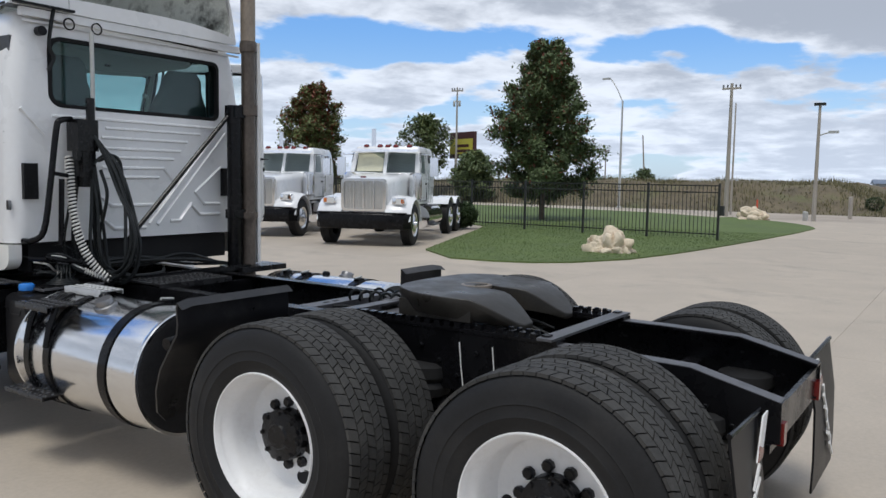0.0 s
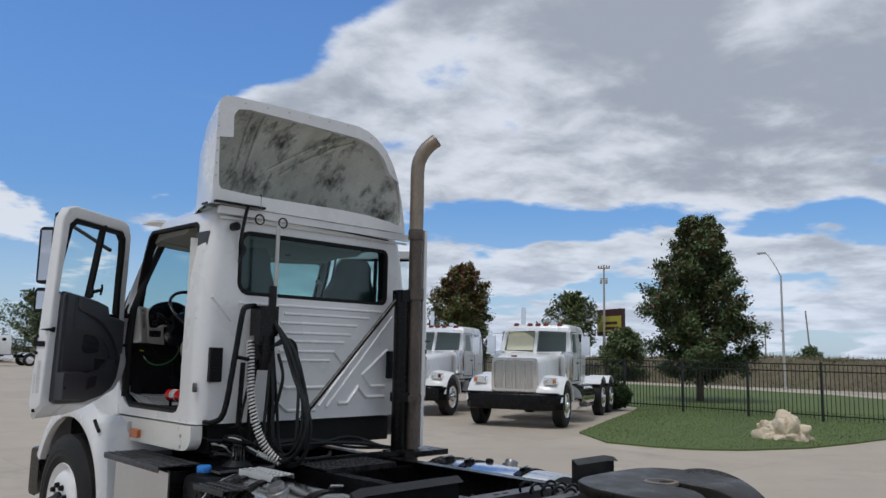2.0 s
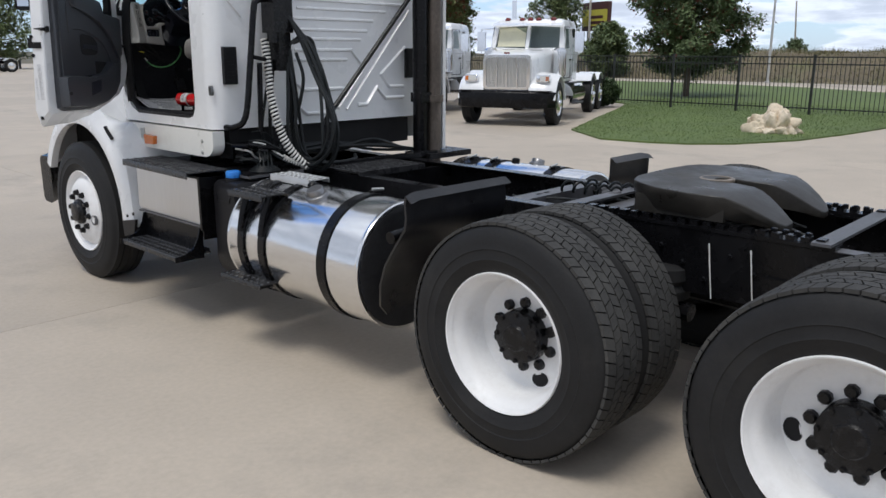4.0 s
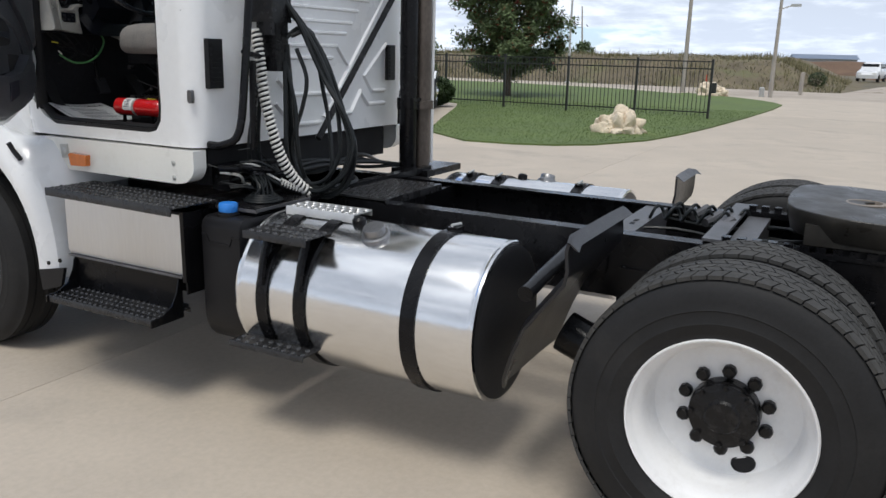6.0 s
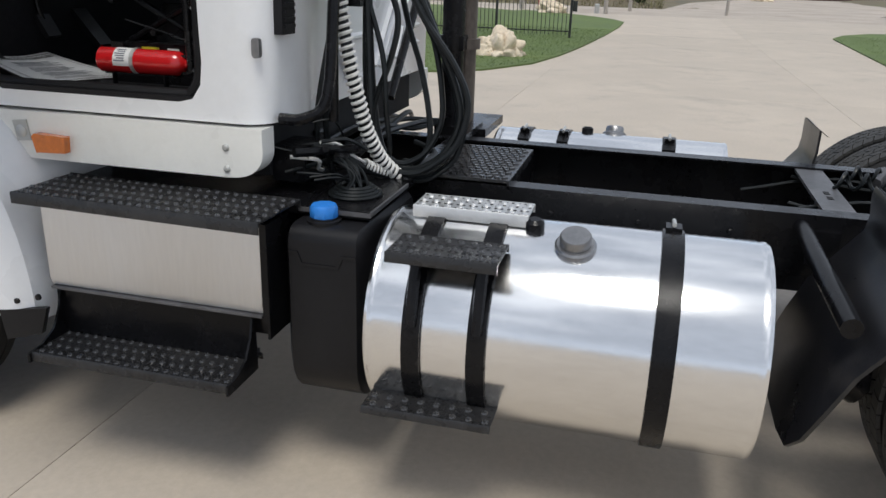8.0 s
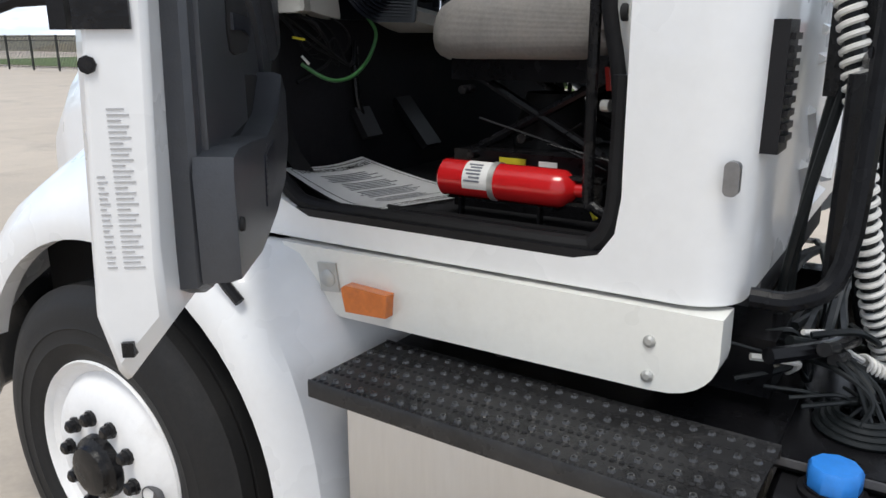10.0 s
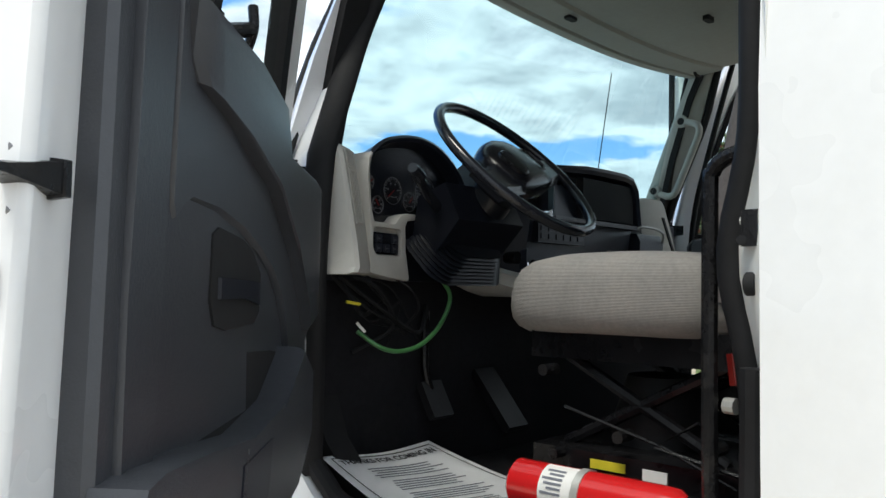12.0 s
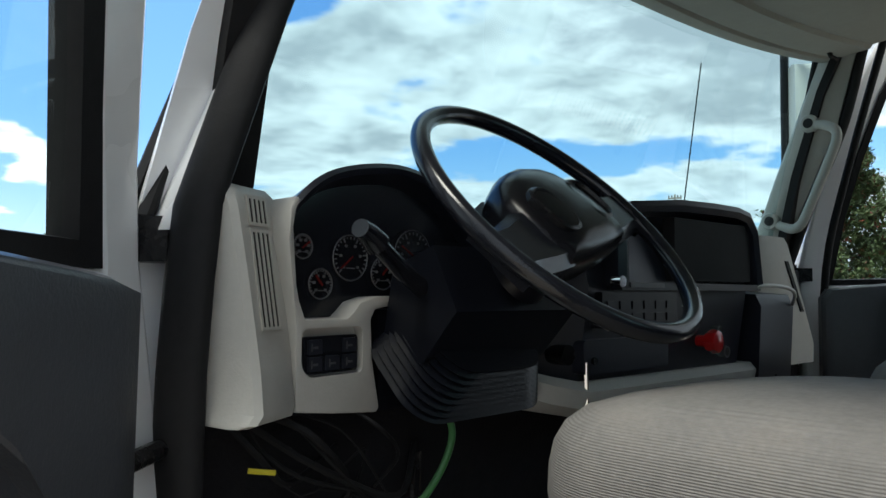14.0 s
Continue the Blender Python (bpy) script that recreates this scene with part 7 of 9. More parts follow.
bm = bmesh.new()
bm.faces.new([bm.verts.new((x, dial_y(x) + 0.004, z)) for x, z in inside[::-1] + [(-0.842, 1.858), (-0.75, 1.858), (-0.70, 1.872), (-0.46, 1.872)]])
part("instrument_face", bm, GLOSSY, dash, "glossy black instrument face")
for x, z, r, turn_by in ((-0.806, 1.950, 0.0150, 55), (-0.776, 1.902, 0.0190, -40), (-0.724, 1.938, 0.030, -128), (-0.662, 1.918, 0.022, 40), (-0.60, 1.944, 0.038, -60), (-0.535, 1.92, 0.020, 30)):
    at = Matrix.Translation((x, dial_y(x) - 0.001, z)) @ Matrix.Rotation(math.atan(0.1), 4, "Z")
    bm = bmesh.new()
    for k in range(21):
        a = radians(225 - k * 13.5)
        long = 0.76 if k % 4 == 0 else 0.86
        bm_box(bm, -0.0009, 0.0009, -0.001, 0, r * long, r * 0.96, at @ Matrix.Rotation(a - math.pi / 2, 4, "Y"))
    for k in range(0, 21, 4):
        a = radians(225 - k * 13.5)
        bm_box(bm, -0.0022, 0.0022, -0.001, 0, -0.0018, 0.0018, at @ Matrix.Translation((r * 0.60 * math.cos(a), 0, r * 0.60 * math.sin(a))))
    bm_box(bm, -r * 0.25, r * 0.25, -0.001, 0, -r * 0.5, -r * 0.44, at)
    part("gauge", bm, DIALMARK, dash, "round dial gauge with pale marks", kind="stuff")
    bm = bmesh.new()
    bm_tube(bm, [at @ Vector((r * 1.04 * math.cos(t), 0, r * 1.04 * math.sin(t))) for t in (2 * math.pi * k / 28 for k in range(29))], 0.0011, 4)
    part("gauge_rim", bm, EDGE, dash)
    boxes("needle", [(-0.0012, 0.0012, -0.003, -0.001, -0.003, r * 0.78)], REDLENS, dash, bevel=0).matrix_basis = at @ Matrix.Rotation(radians(turn_by), 4, "Y")
# centre stack
bm = bmesh.new()
bm_loft(bm, [[(x, y, z) for y, z in ((4.79 + dy, 1.735), (4.765 + dy, 1.90), (4.80 + dy, 2.03), (4.86 + dy, 2.042), (5.0, 2.0), (5.0, 1.735))] for x, dy in ((-0.43, 0.07), (-0.36, 0.0), (0.17, 0.0), (0.21, 0.02))])
part("centre_console", bm, DASH, dash, "black centre stack with screen", bevel=0.012)
boxes("screen", [(-0.125, 0.163, 4.752, 4.775, 1.914, 2.026)], DARKVOID, dash, "dark blank screen", bevel=0.004)
bm = bmesh.new()
hood = [(-0.31, 1.905), (-0.31, 2.02), (-0.27, 2.042), (-0.116, 2.057), (0.0, 2.060), (0.10, 2.060), (0.15, 2.052), (0.182, 2.02), (0.203, 1.905)]
inset = [(-0.28, 1.905), (-0.28, 2.008), (-0.25, 2.026), (-0.11, 2.036), (0.0, 2.038), (0.09, 2.038), (0.135, 2.032), (0.160, 2.008), (0.178, 1.905)]
bm_loft(bm, [[(x, y, z - 0.03 * max(0.0, y - 4.76) / 0.2) for x, z in ring] for y, ring in ((4.98, hood), (4.752, hood), (4.744, hood), (4.738, [((a[0] + b[0]) / 2, (a[1] + b[1]) / 2) for a, b in zip(hood, inset)]), (4.744, inset), (4.80, inset))], caps=False, loop=False)
part("screen_hood", bm, DASH, dash, "black hood over the screen")
boxes("screen_ledge", [(-0.30, 0.19, 4.744, 4.78, 1.897, 1.909)], DASH, dash, bevel=0.003)
boxes("radio", [(-0.342, -0.12, 4.752, 4.775, 1.836, 1.893)], COLUMN, dash, "black radio unit", bevel=0.004)
boxes("radio_slot", [(-0.278, -0.176, 4.742, 4.75, 1.901, 1.909)], EDGE, dash, "pale radio display strip", bevel=0.001)
for z in (1.866, 1.846):
    for k in range(6):
        boxes("radio_button", [(-0.332 + k * 0.035, -0.304 + k * 0.035, 4.749, 4.76, z, z + 0.013)], COLUMN, dash, bevel=0.002)
bm = bmesh.new()
bm_tube(bm, [(-0.318, 4.748, 1.910), (-0.318, 4.730, 1.910)], 0.0095, 14)
part("radio_knob", bm, CHROME, dash, "chrome radio knob")
bm = bmesh.new()
bm_loft(bm, [[(x, y + dy, z + dz) for y, z in ((4.80, 1.695), (4.768, 1.71), (4.762, 1.738), (4.775, 1.752), (4.95, 1.752), (4.95, 1.695))] for x, dy, dz in ((-0.475, 0.06, 0.03), (-0.42, 0.02, 0.012), (-0.36, 0.0, 0.0), (0.0, 0.0, 0.0), (0.26, 0.0, 0.0))])
part("dash_lip", bm, GREY, dash, "warm grey lower dash edge", bevel=0.008)
bm = bmesh.new()
bm_prism(bm, rounded(-0.37, -0.124, 1.764, 1.818, 0.008), "y", 4.768, 4.79)
part("dash_pocket", bm, DASH, dash, "black ashtray lid", bevel=0.004)
tube("lid_latch", [(-0.345, 4.770, 1.785), (-0.345, 4.763, 1.785)], 0.006, HUB, dash, n=8)
bm = bmesh.new()
bm_loft(bm, [[(x, y, z) for y, z in ((4.76, 1.69), (4.75, 1.865), (4.762, 1.89), (4.90, 1.90), (4.90, 1.69))] for x in (0.205, 0.345, 0.36)])
part("side_console", bm, DASH, dash, "black dash side console", bevel=0.015)
bm = bmesh.new()
bm_tube(bm, smooth_path([(0.172, 4.752, 1.902), (0.20, 4.735, 1.908), (0.27, 4.728, 1.905), (0.325, 4.732, 1.893), (0.352, 4.748, 1.868)], 4), 0.004, 8)
part("console_handle", bm, GALV, dash, "bright edge of the side console")
bm = bmesh.new()
bm_loft(bm, [[(x, y, z) for x, y in ((x0, 4.872), (x0 + 0.02, 4.862), (x1 - 0.02, 4.862), (x1, 4.875), (x1 + 0.02, 5.0), (x0, 5.0))] for z, x0, x1 in ((1.715, 0.52, 0.765), (1.76, 0.50, 0.772), (1.85, 0.47, 0.72), (1.95, 0.44, 0.66), (2.015, 0.43, 0.62), (2.03, 0.45, 0.60))])
part("passenger_fascia", bm, GREY, dash, "warm grey passenger dash end", bevel=0.01)
bm = bmesh.new()
bm_loft(bm, [[(x, y, z) for x, y in ((xc - 0.008, 4.858), (xc + 0.008, 4.858), (xc + 0.008, 4.87), (xc - 0.008, 4.87))] for z, xc in ((1.972, 0.588), (1.846, 0.676))])
part("passenger_slot", bm, DARKVOID, dash, "dark demister slot")
bm = bmesh.new()
bm_turn_z(bm, [(0.011, 0), (0.011, 0.018), (0.020, 0.022), (0.023, 0.030), (0.021, 0.042), (0.012, 0.046)], n=8, m=Matrix.Translation((-0.002, 4.778, 1.803)) @ Euler((radians(90), 0, 0)).to_matrix().to_4x4())
part("red_knob", bm, RED, dash, "red brake valve knob")
for p in ((0.034, 4.765, 1.820), (0.060, 4.765, 1.781)):
    tube("socket", [p, (p[0], p[1] - 0.014, p[2])], 0.0115, EDGE, dash, "metal-ringed socket", n=14)
    tube("socket_bore", [(p[0], p[1] - 0.0135, p[2]), (p[0], p[1] - 0.0148, p[2])], 0.0085, DARKVOID, dash, n=14)

# steering column and wheel
WC, TILT, SIDE = Vector((-0.537, 4.681, 1.997)), radians(45.4), radians(4.0)
axis = Vector((math.sin(SIDE) * math.cos(TILT), -math.cos(SIDE) * math.cos(TILT), math.sin(TILT)))
wu = Vector((math.cos(SIDE), math.sin(SIDE), 0))
wv = axis.cross(wu)
col = bmesh.new()
bm_tube(col, [WC - axis * 0.03, WC - axis * 0.10, WC - axis * 0.22], 0.045, 14, taper=0.06)
column = part("steering_column", col, COLUMN, truck, "black steering column shroud")
bm = bmesh.new()
bm_tube(bm, [WC + (wu * math.cos(t) + wv * math.sin(t)) * 0.217 for t in (2 * math.pi * k / 72 for k in range(73))], 0.0128, 14, caps=False)
wheel_rim = part("steering_wheel", bm, GLOSSY, truck, "black two-spoke steering wheel")
bm = bmesh.new()
spin = radians(17)                              # the wheel stands a little turned
body = Matrix.Translation(WC) @ Matrix((wu, wv, axis)).transposed().to_4x4() @ Matrix.Rotation(spin, 4, "Z")
pad = [(-0.105, -0.072), (-0.05, -0.076), (0.05, -0.076), (0.105, -0.072), (0.118, -0.04), (0.116, 0.0), (0.104, 0.038), (0.078, 0.070), (0.042, 0.087), (0.0, 0.092), (-0.042, 0.087), (-0.078, 0.070), (-0.104, 0.038), (-0.116, 0.0), (-0.118, -0.04)]
bm_loft(bm, [[body @ Vector((x * q, y * q, h)) for x, y in pad] for q, h in ((0.55, -0.075), (0.85, -0.065), (0.97, -0.04), (1.0, -0.018), (0.985, -0.004), (0.93, 0.008), (0.80, 0.017), (0.6, 0.023), (0.3, 0.026))])
part("horn_pad", bm, PADBLACK, wheel_rim, "black moulded horn pad")
for sx in (-1, 1):
    bm = bmesh.new()
    bm_loft(bm, [[body @ Vector((sx * x, y, h)) for y, h in ((lo, -0.022), (hi, -0.022), (hi + 0.002, -0.006), (hi - 0.012, 0.006), (lo + 0.012, 0.006), (lo - 0.002, -0.006))] for x, lo, hi in ((0.09, -0.072, 0.03), (0.13, -0.070, 0.020), (0.17, -0.066, 0.012), (0.207, -0.064, 0.012), (0.213, -0.068, 0.02))])
    part("spoke", bm, GLOSSY, wheel_rim, "broad black spoke", bevel=0.003)
    bm = bmesh.new()
    bm_loft(bm, [[body @ Vector((sx * 0.062 + x * q, -0.004 + y * q, h)) for x, y in rounded(-0.030, 0.030, -0.040, 0.040, 0.024, 5)] for q, h in ((1.0, 0.010), (1.0, 0.0235), (0.9, 0.026), (0.84, 0.021), (0.3, 0.020))])
    part("switch_pod", bm, HUB, wheel_rim, "oval recessed switch pod")
bm = bmesh.new()
bm_box(bm, -0.014, 0.014, -0.003, 0.003, -0.030, 0.004, Matrix.Translation(WC + wu * 0.178 - wv * 0.150) @ Euler((0.4, 0.5, 0.3)).to_matrix().to_4x4())
part("paper_tag", bm, PAPER, wheel_rim, "white paper tag tied to the rim")
bm = bmesh.new()
bm_tube(bm, [Vector((-0.652, 4.80, 1.880)), Vector((-0.735, 4.772, 1.918)), Vector((-0.815, 4.735, 1.955))], 0.013, 12, taper=0.011)
part("column_stalk", bm, GLOSSY, column, "black column stalk")
bm = bmesh.new()
bm_tube(bm, smooth_path([Vector((-0.803, 4.739, 1.948)), Vector((-0.82, 4.732, 1.957)), Vector((-0.838, 4.724, 1.963))], 4), 0.016, 14, taper=0.011)
part("stalk_knob", bm, GLOSSY, column, "glossy black stalk knob")
bm = bmesh.new()
bm_tube(bm, [Vector((-0.645, 4.802, 1.877)), Vector((-0.662, 4.796, 1.886)), Vector((-0.672, 4.793, 1.890))], 0.021, 14, taper=0.018)
part("stalk_socket", bm, HUB, column, "black stalk socket")
bm = bmesh.new()
bm_prism(bm, [(4.765, 1.952), (4.722, 1.868), (4.785, 1.800), (4.87, 1.80), (4.845, 1.925)], "x", -0.69, -0.45)
part("stalk_housing", bm, COLUMN, column, "black boxed column shroud", bevel=0.010)
C0, wvn = Vector((-0.555, 4.80, 1.838)), (wv if wv.z > 0 else -wv)
bm = bmesh.new()
rings = []
for k in range(17):
    s, ripple = k / 2, 0.0 if k % 2 else 0.006
    ce = C0 - axis * 0.0085 * s
    rings.append([ce + wu * x + wvn * v for x, v in rounded(-0.114 - 0.005 * s - ripple, 0.078 + 0.005 * s + ripple, -0.066 - 0.003 * s - ripple, 0.06, 0.05, 6)])
bm_loft(bm, rings)
part("column_boot", bm, COLUMN, column, "ribbed black column boot", smooth=False)
boxes("lower_column_cover", [(-0.69, -0.40, 4.875, 4.90, 1.73, 1.868)], COLUMN, column, bevel=0.015)
tube("ignition_key", [(-0.362, 4.79, 1.785), (-0.362, 4.77, 1.783), (-0.362, 4.768, 1.70)], 0.004, CHROME, dash, n=6)
bm = bmesh.new()
bm_tube(bm, [(-0.385, 4.82, 1.795), (-0.385, 4.785, 1.795)], 0.016, 14)
part("ignition_lock", bm, HUB, dash)
tube("green_line", [(-0.60, 4.86, 1.745), (-0.592, 4.83, 1.696), (-0.625, 4.83, 1.632), (-0.69, 4.83, 1.588), (-0.76, 4.832, 1.576), (-0.812, 4.84, 1.588), (-0.84, 4.88, 1.62)], 0.0052, GREEN, truck, "green air line under the dash", curve=6, n=8)
rng = random.Random(21)
for k in range(8):
    x0, x1 = rng.uniform(-0.93, -0.72), rng.uniform(-0.90, -0.55)
    tube("dash_wire", [(x0, 4.88, 1.74), (0.6 * x0 + 0.4 * x1, 4.85 + rng.uniform(-.02, .02), 1.69 + rng.uniform(-.05, .02)), (x1, 4.87, 1.64 + rng.uniform(-.05, .05)), (x1 + rng.uniform(-.1, .1), 4.90, 1.60 + rng.uniform(-.04, .1))], rng.choice((0.002, 0.003, 0.005)), GASKET, truck, curve=5, n=6)
for p, q in (((-0.90, 4.85, 1.685), (-0.87, 4.84, 1.68)), ((-0.86, 4.86, 1.64), (-0.845, 4.85, 1.62))):
    tube("wire_connector", [p, q], 0.0035, YELLOW if p[0] < -0.88 else COIL_WHITE, truck, "small wire connector", n=6)
tube("pedal_arm", [(-0.60, 4.90, 1.66), (-0.61, 4.89, 1.53), (-0.597, 4.88, 1.46)], 0.010, HUB, truck, curve=4)
boxes("pedal", [(-0.63, -0.56, -0.010, 0.010, -0.045, 0.045)], PLASTIC, truck, "black rubber pedal", bevel=0.01).matrix_basis = pose(0, 4.87, 1.45, -30, 0, 0)
boxes("pedal", [(-0.40, -0.32, -0.012, 0.012, -0.09, 0.09)], PLASTIC, truck, "black accelerator pedal", bevel=0.01).matrix_basis = pose(0, 4.86, 1.43, -40, 0, 0)

# seats
def build_seat(x0, x1, y0, parent, label):
    w = x1 - x0
    bm = bmesh.new()
    rings = []
    for z, ins in ((1.636, 0.05), (1.642, 0.028), (1.655, 0.012), (1.672, 0.003), (1.695, 0.0), (1.722, 0.001), (1.747, 0.005), (1.767, 0.014), (1.781, 0.030), (1.789, 0.06), (1.793, 0.12), (1.795, 0.17), (1.796, 0.21)):
        rings.append([(x, y, z - 0.015 * ((y - y0 - 0.25) / 0.25) ** 2) for x, y in rounded(x0 + ins, x1 - ins, y0 + ins, y0 + 0.52 - ins, min(0.14, 0.235 - ins), 8)])
    bm_loft(bm, rings)
    cushion = part("seat_cushion", bm, FABRIC, parent, label)
    bm = bmesh.new()
    rings = []
    for t, ww, dd in ((0.0, 0.48, 0.06), (0.10, 0.52, 0.075), (0.35, 0.52, 0.075), (0.55, 0.48, 0.07), (0.68, 0.36, 0.06), (0.80, 0.32, 0.055), (0.86, 0.24, 0.035)):
        xc, yc, zc = (x0 + x1) / 2, y0 + 0.025 - t * 0.16, 1.70 + t * 0.86
        rings.append([(x, y, zc) for x, y in rounded(xc - ww / 2 * w / 0.54, xc + ww / 2 * w / 0.54, yc - dd, yc + dd, dd * 0.9, 5)])
    bm_loft(bm, rings)
    part("seat_back", bm, BACKCLOTH, parent, "dark grey fabric seat back with headrest")
    return cushion


build_seat(-0.75, -0.25, 4.085, truck, "worn grey fabric driver seat cushion")
build_seat(0.16, 0.70, 4.06, truck, "grey fabric passenger seat cushion")
boxes("seat_base", [(-0.70, -0.30, 4.12, 4.52, 1.585, 1.645)], BLACK, truck, "black suspension seat base", bevel=0.008)
boxes("seat_base", [(0.20, 0.66, 4.08, 4.52, 1.275, 1.645)], BLACK, truck, "black boxed passenger seat base", bevel=0.008)
for x in (-0.66, -0.40):
    tube("scissor_arm", [(x, 4.14, 1.42), (x, 4.46, 1.59)], 0.012, BLACK, truck, "black scissor arm", n=8)
    tube("scissor_arm", [(x, 4.46, 1.42), (x, 4.14, 1.59)], 0.012, BLACK, truck, "black scissor arm", n=8)
bm = bmesh.new()
bm_turn_z(bm, [(0.06, 1.36), (0.10, 1.38), (0.10, 1.46), (0.07, 1.55)], -0.53, 4.32, 16)
part("seat_bellows", bm, RUBBER, truck)
for x, y, z in ((-0.735, 4.437, 1.412), (-0.735, 4.46, 1.565), (-0.74, 4.30, 1.46), (-0.74, 4.13, 1.46)):
    tube("seat_knob", [(x + 0.03, y, z), (x - 0.015, y, z)], 0.011, HUB, truck, n=10)
tube("seat_linkage", [(-0.735, 4.42, 1.50), (-0.735, 4.22, 1.45), (-0.73, 4.10, 1.40)], 0.003, BLACK, truck, "thin metal seat linkage", n=6)
tube("seat_linkage", [(-0.735, 4.16, 1.50), (-0.735, 4.24, 1.45), (-0.73, 4.08, 1.42)], 0.004, HUB, truck, "thin metal seat linkage", n=6)
boxes("base_front", [(-0.72, -0.36, 4.10, 4.50, 1.275, 1.42)], BLACK, truck, "black seat plinth", bevel=0.008)
boxes("warning_label", [(-0.7235, -0.7205, 4.302, 4.372, 1.392, 1.408)], YELLOW, truck, "yellow warning label", bevel=0)
boxes("paper_label", [(-0.7235, -0.7205, 4.222, 4.268, 1.382, 1.406)], LABEL, truck, "small white label", bevel=0)
tube("entry_handle", [(-0.90, 4.015, 1.917), (-0.895, 4.05, 1.910), (-0.89, 4.072, 1.892), (-0.887, 4.078, 1.84), (-0.883, 4.08, 1.40), (-0.885, 4.065, 1.352), (-0.90, 4.015, 1.335)], 0.012, HUB, truck, "black vertical entry handle", curve=4, n=10)
tube("seat_belt", [(-0.865, 4.05, 1.63), (-0.865, 4.045, 1.585)], 0.014, REDLENS, truck, "red seat belt buckle end", n=8)
# the moulded jamb behind the door opening, with its bulging seal, striker and buffer
def jamb_y(z):
    """How far the jamb bulges forward at a height."""
    return 3.988 + 0.033 * math.exp(-((z - 1.765) / 0.115) ** 2)


for sx in (-1, 1):
    mir = lambda x: x if sx < 0 else 2 * XC - x  # noqa: E731
    zs = [1.34 + 0.04 * k for k in range(29)]
    bm = bmesh.new()
    bm_loft(bm, [[(mir(-0.992), 3.962, z), (mir(-0.985), 3.969, z), (mir(-0.955), 0.45 * 3.969 + 0.55 * jamb_y(z), z), (mir(-0.918), jamb_y(z) + 0.006, z), (mir(-0.90), jamb_y(z) - 0.01, z), (mir(-0.90), 3.95, z)] for z in zs])
    part("door_jamb", bm, CREAM, truck, "cream painted door jamb")
    bm = bmesh.new()
    bm_tube(bm, [(mir(-0.908), jamb_y(z) + 0.018, z) for z in zs], 0.021, 12)
    part("jamb_seal", bm, GASKET, truck, "thick black jamb seal")
bm = bmesh.new()
bm_tube(bm, [(-0.975, 4.0, 1.786), (-0.945, 4.012, 1.787)], 0.0065, 10)
bm_box(bm, -0.972, -0.948, 3.975, 4.002, 1.778, 1.826)
part("striker", bm, HUB, truck, "black door striker")
tube("striker_bolt", [(-0.960, 3.998, 1.812), (-0.960, 4.006, 1.812)], 0.006, GALV, truck, n=8)
tube("grommet", [(-0.958, 3.985, 1.729), (-0.957, 3.999, 1.729)], 0.016, DARKVOID, truck, n=14)
tube("belt_bolt", [(-0.875, 4.045, 1.555), (-0.872, 4.062, 1.555)], 0.012, GALV, truck, "steel belt anchor bolt", n=10)
tube("aerial", [(0.93, 5.45, 1.35), (1.18, 5.465, 2.27), (1.31, 5.47, 2.75)], 0.0027, HUB, truck, "thin whip aerial", n=6)

# Fire extinguisher on the sill
ext = thing("fire_extinguisher", "red fire extinguisher with white label lying by the seat", "fire extinguisher")
bm = bmesh.new()
ex, ez, er = -0.825, 1.370, 0.042
prof = [(4.462, 0.025), (4.462, 0.036), (4.455, 0.043), (4.445, er), (4.18, er), (4.155, 0.040), (4.135, 0.025), (4.128, 0.016), (4.10, 0.015)]
bm_loft(bm, [[(ex + r * math.cos(a), y, ez + r * math.sin(a)) for a in (2 * math.pi * k / 28 for k in range(28))] for y, r in prof])
part("cylinder", bm, RED, ext, "glossy red cylinder")


def wrap(y0, y1, a0, a1, d):
    bm = bmesh.new()
    bm_loft(bm, [[(ex + (er + d) * math.cos(a), y, ez + (er + d) * math.sin(a)) for y in (y0, y1)] + [(ex + (er + 0.0003) * math.cos(a), y, ez + (er + 0.0003) * math.sin(a)) for y in (y1, y0)] for a in (radians(a0 + (a1 - a0) * k / 14) for k in range(15))])
    return bm


part("label", wrap(4.315, 4.39, 95, 200, 0.0012), LABEL, ext, "white instruction label")
part("clamp_band", wrap(4.312, 4.326, -90, 268, 0.003), GALV, ext, "steel clamp band")
bm = bmesh.new()
for k in range(6):
    a = radians(120 + k * 11)
    bm_box(bm, -0.0008, 0.0008, 4.345, 4.345 + (0.035, 0.028, 0.04)[k % 3], -0.002, 0.002, Matrix.Translation((ex + (er + 0.0016) * math.cos(a), 0, ez + (er + 0.0016) * math.sin(a))) @ Matrix.Rotation(-a, 4, "Y"))
part("label_line", bm, INK, ext)
boxes("valve", [(ex - 0.016, ex + 0.016, 4.065, 4.11, ez - 0.018, ez + 0.018)], HUB, ext, "black valve head", bevel=0.005)
boxes("lever", [(ex - 0.012, ex + 0.012, 4.07, 4.16, ez - 0.034, ez - 0.026)], HUB, ext, bevel=0.003)
boxes("lever", [(ex - 0.012, ex + 0.012, 4.07, 4.15, ez + 0.022, ez + 0.03)], HUB, ext, bevel=0.003)
tube("pull_tag", [(ex - 0.018, 4.095, ez - 0.01), (ex - 0.03, 4.08, ez - 0.035), (ex - 0.035, 4.07, ez - 0.05)], 0.006, YELLOW, ext, "yellow tag", n=6)
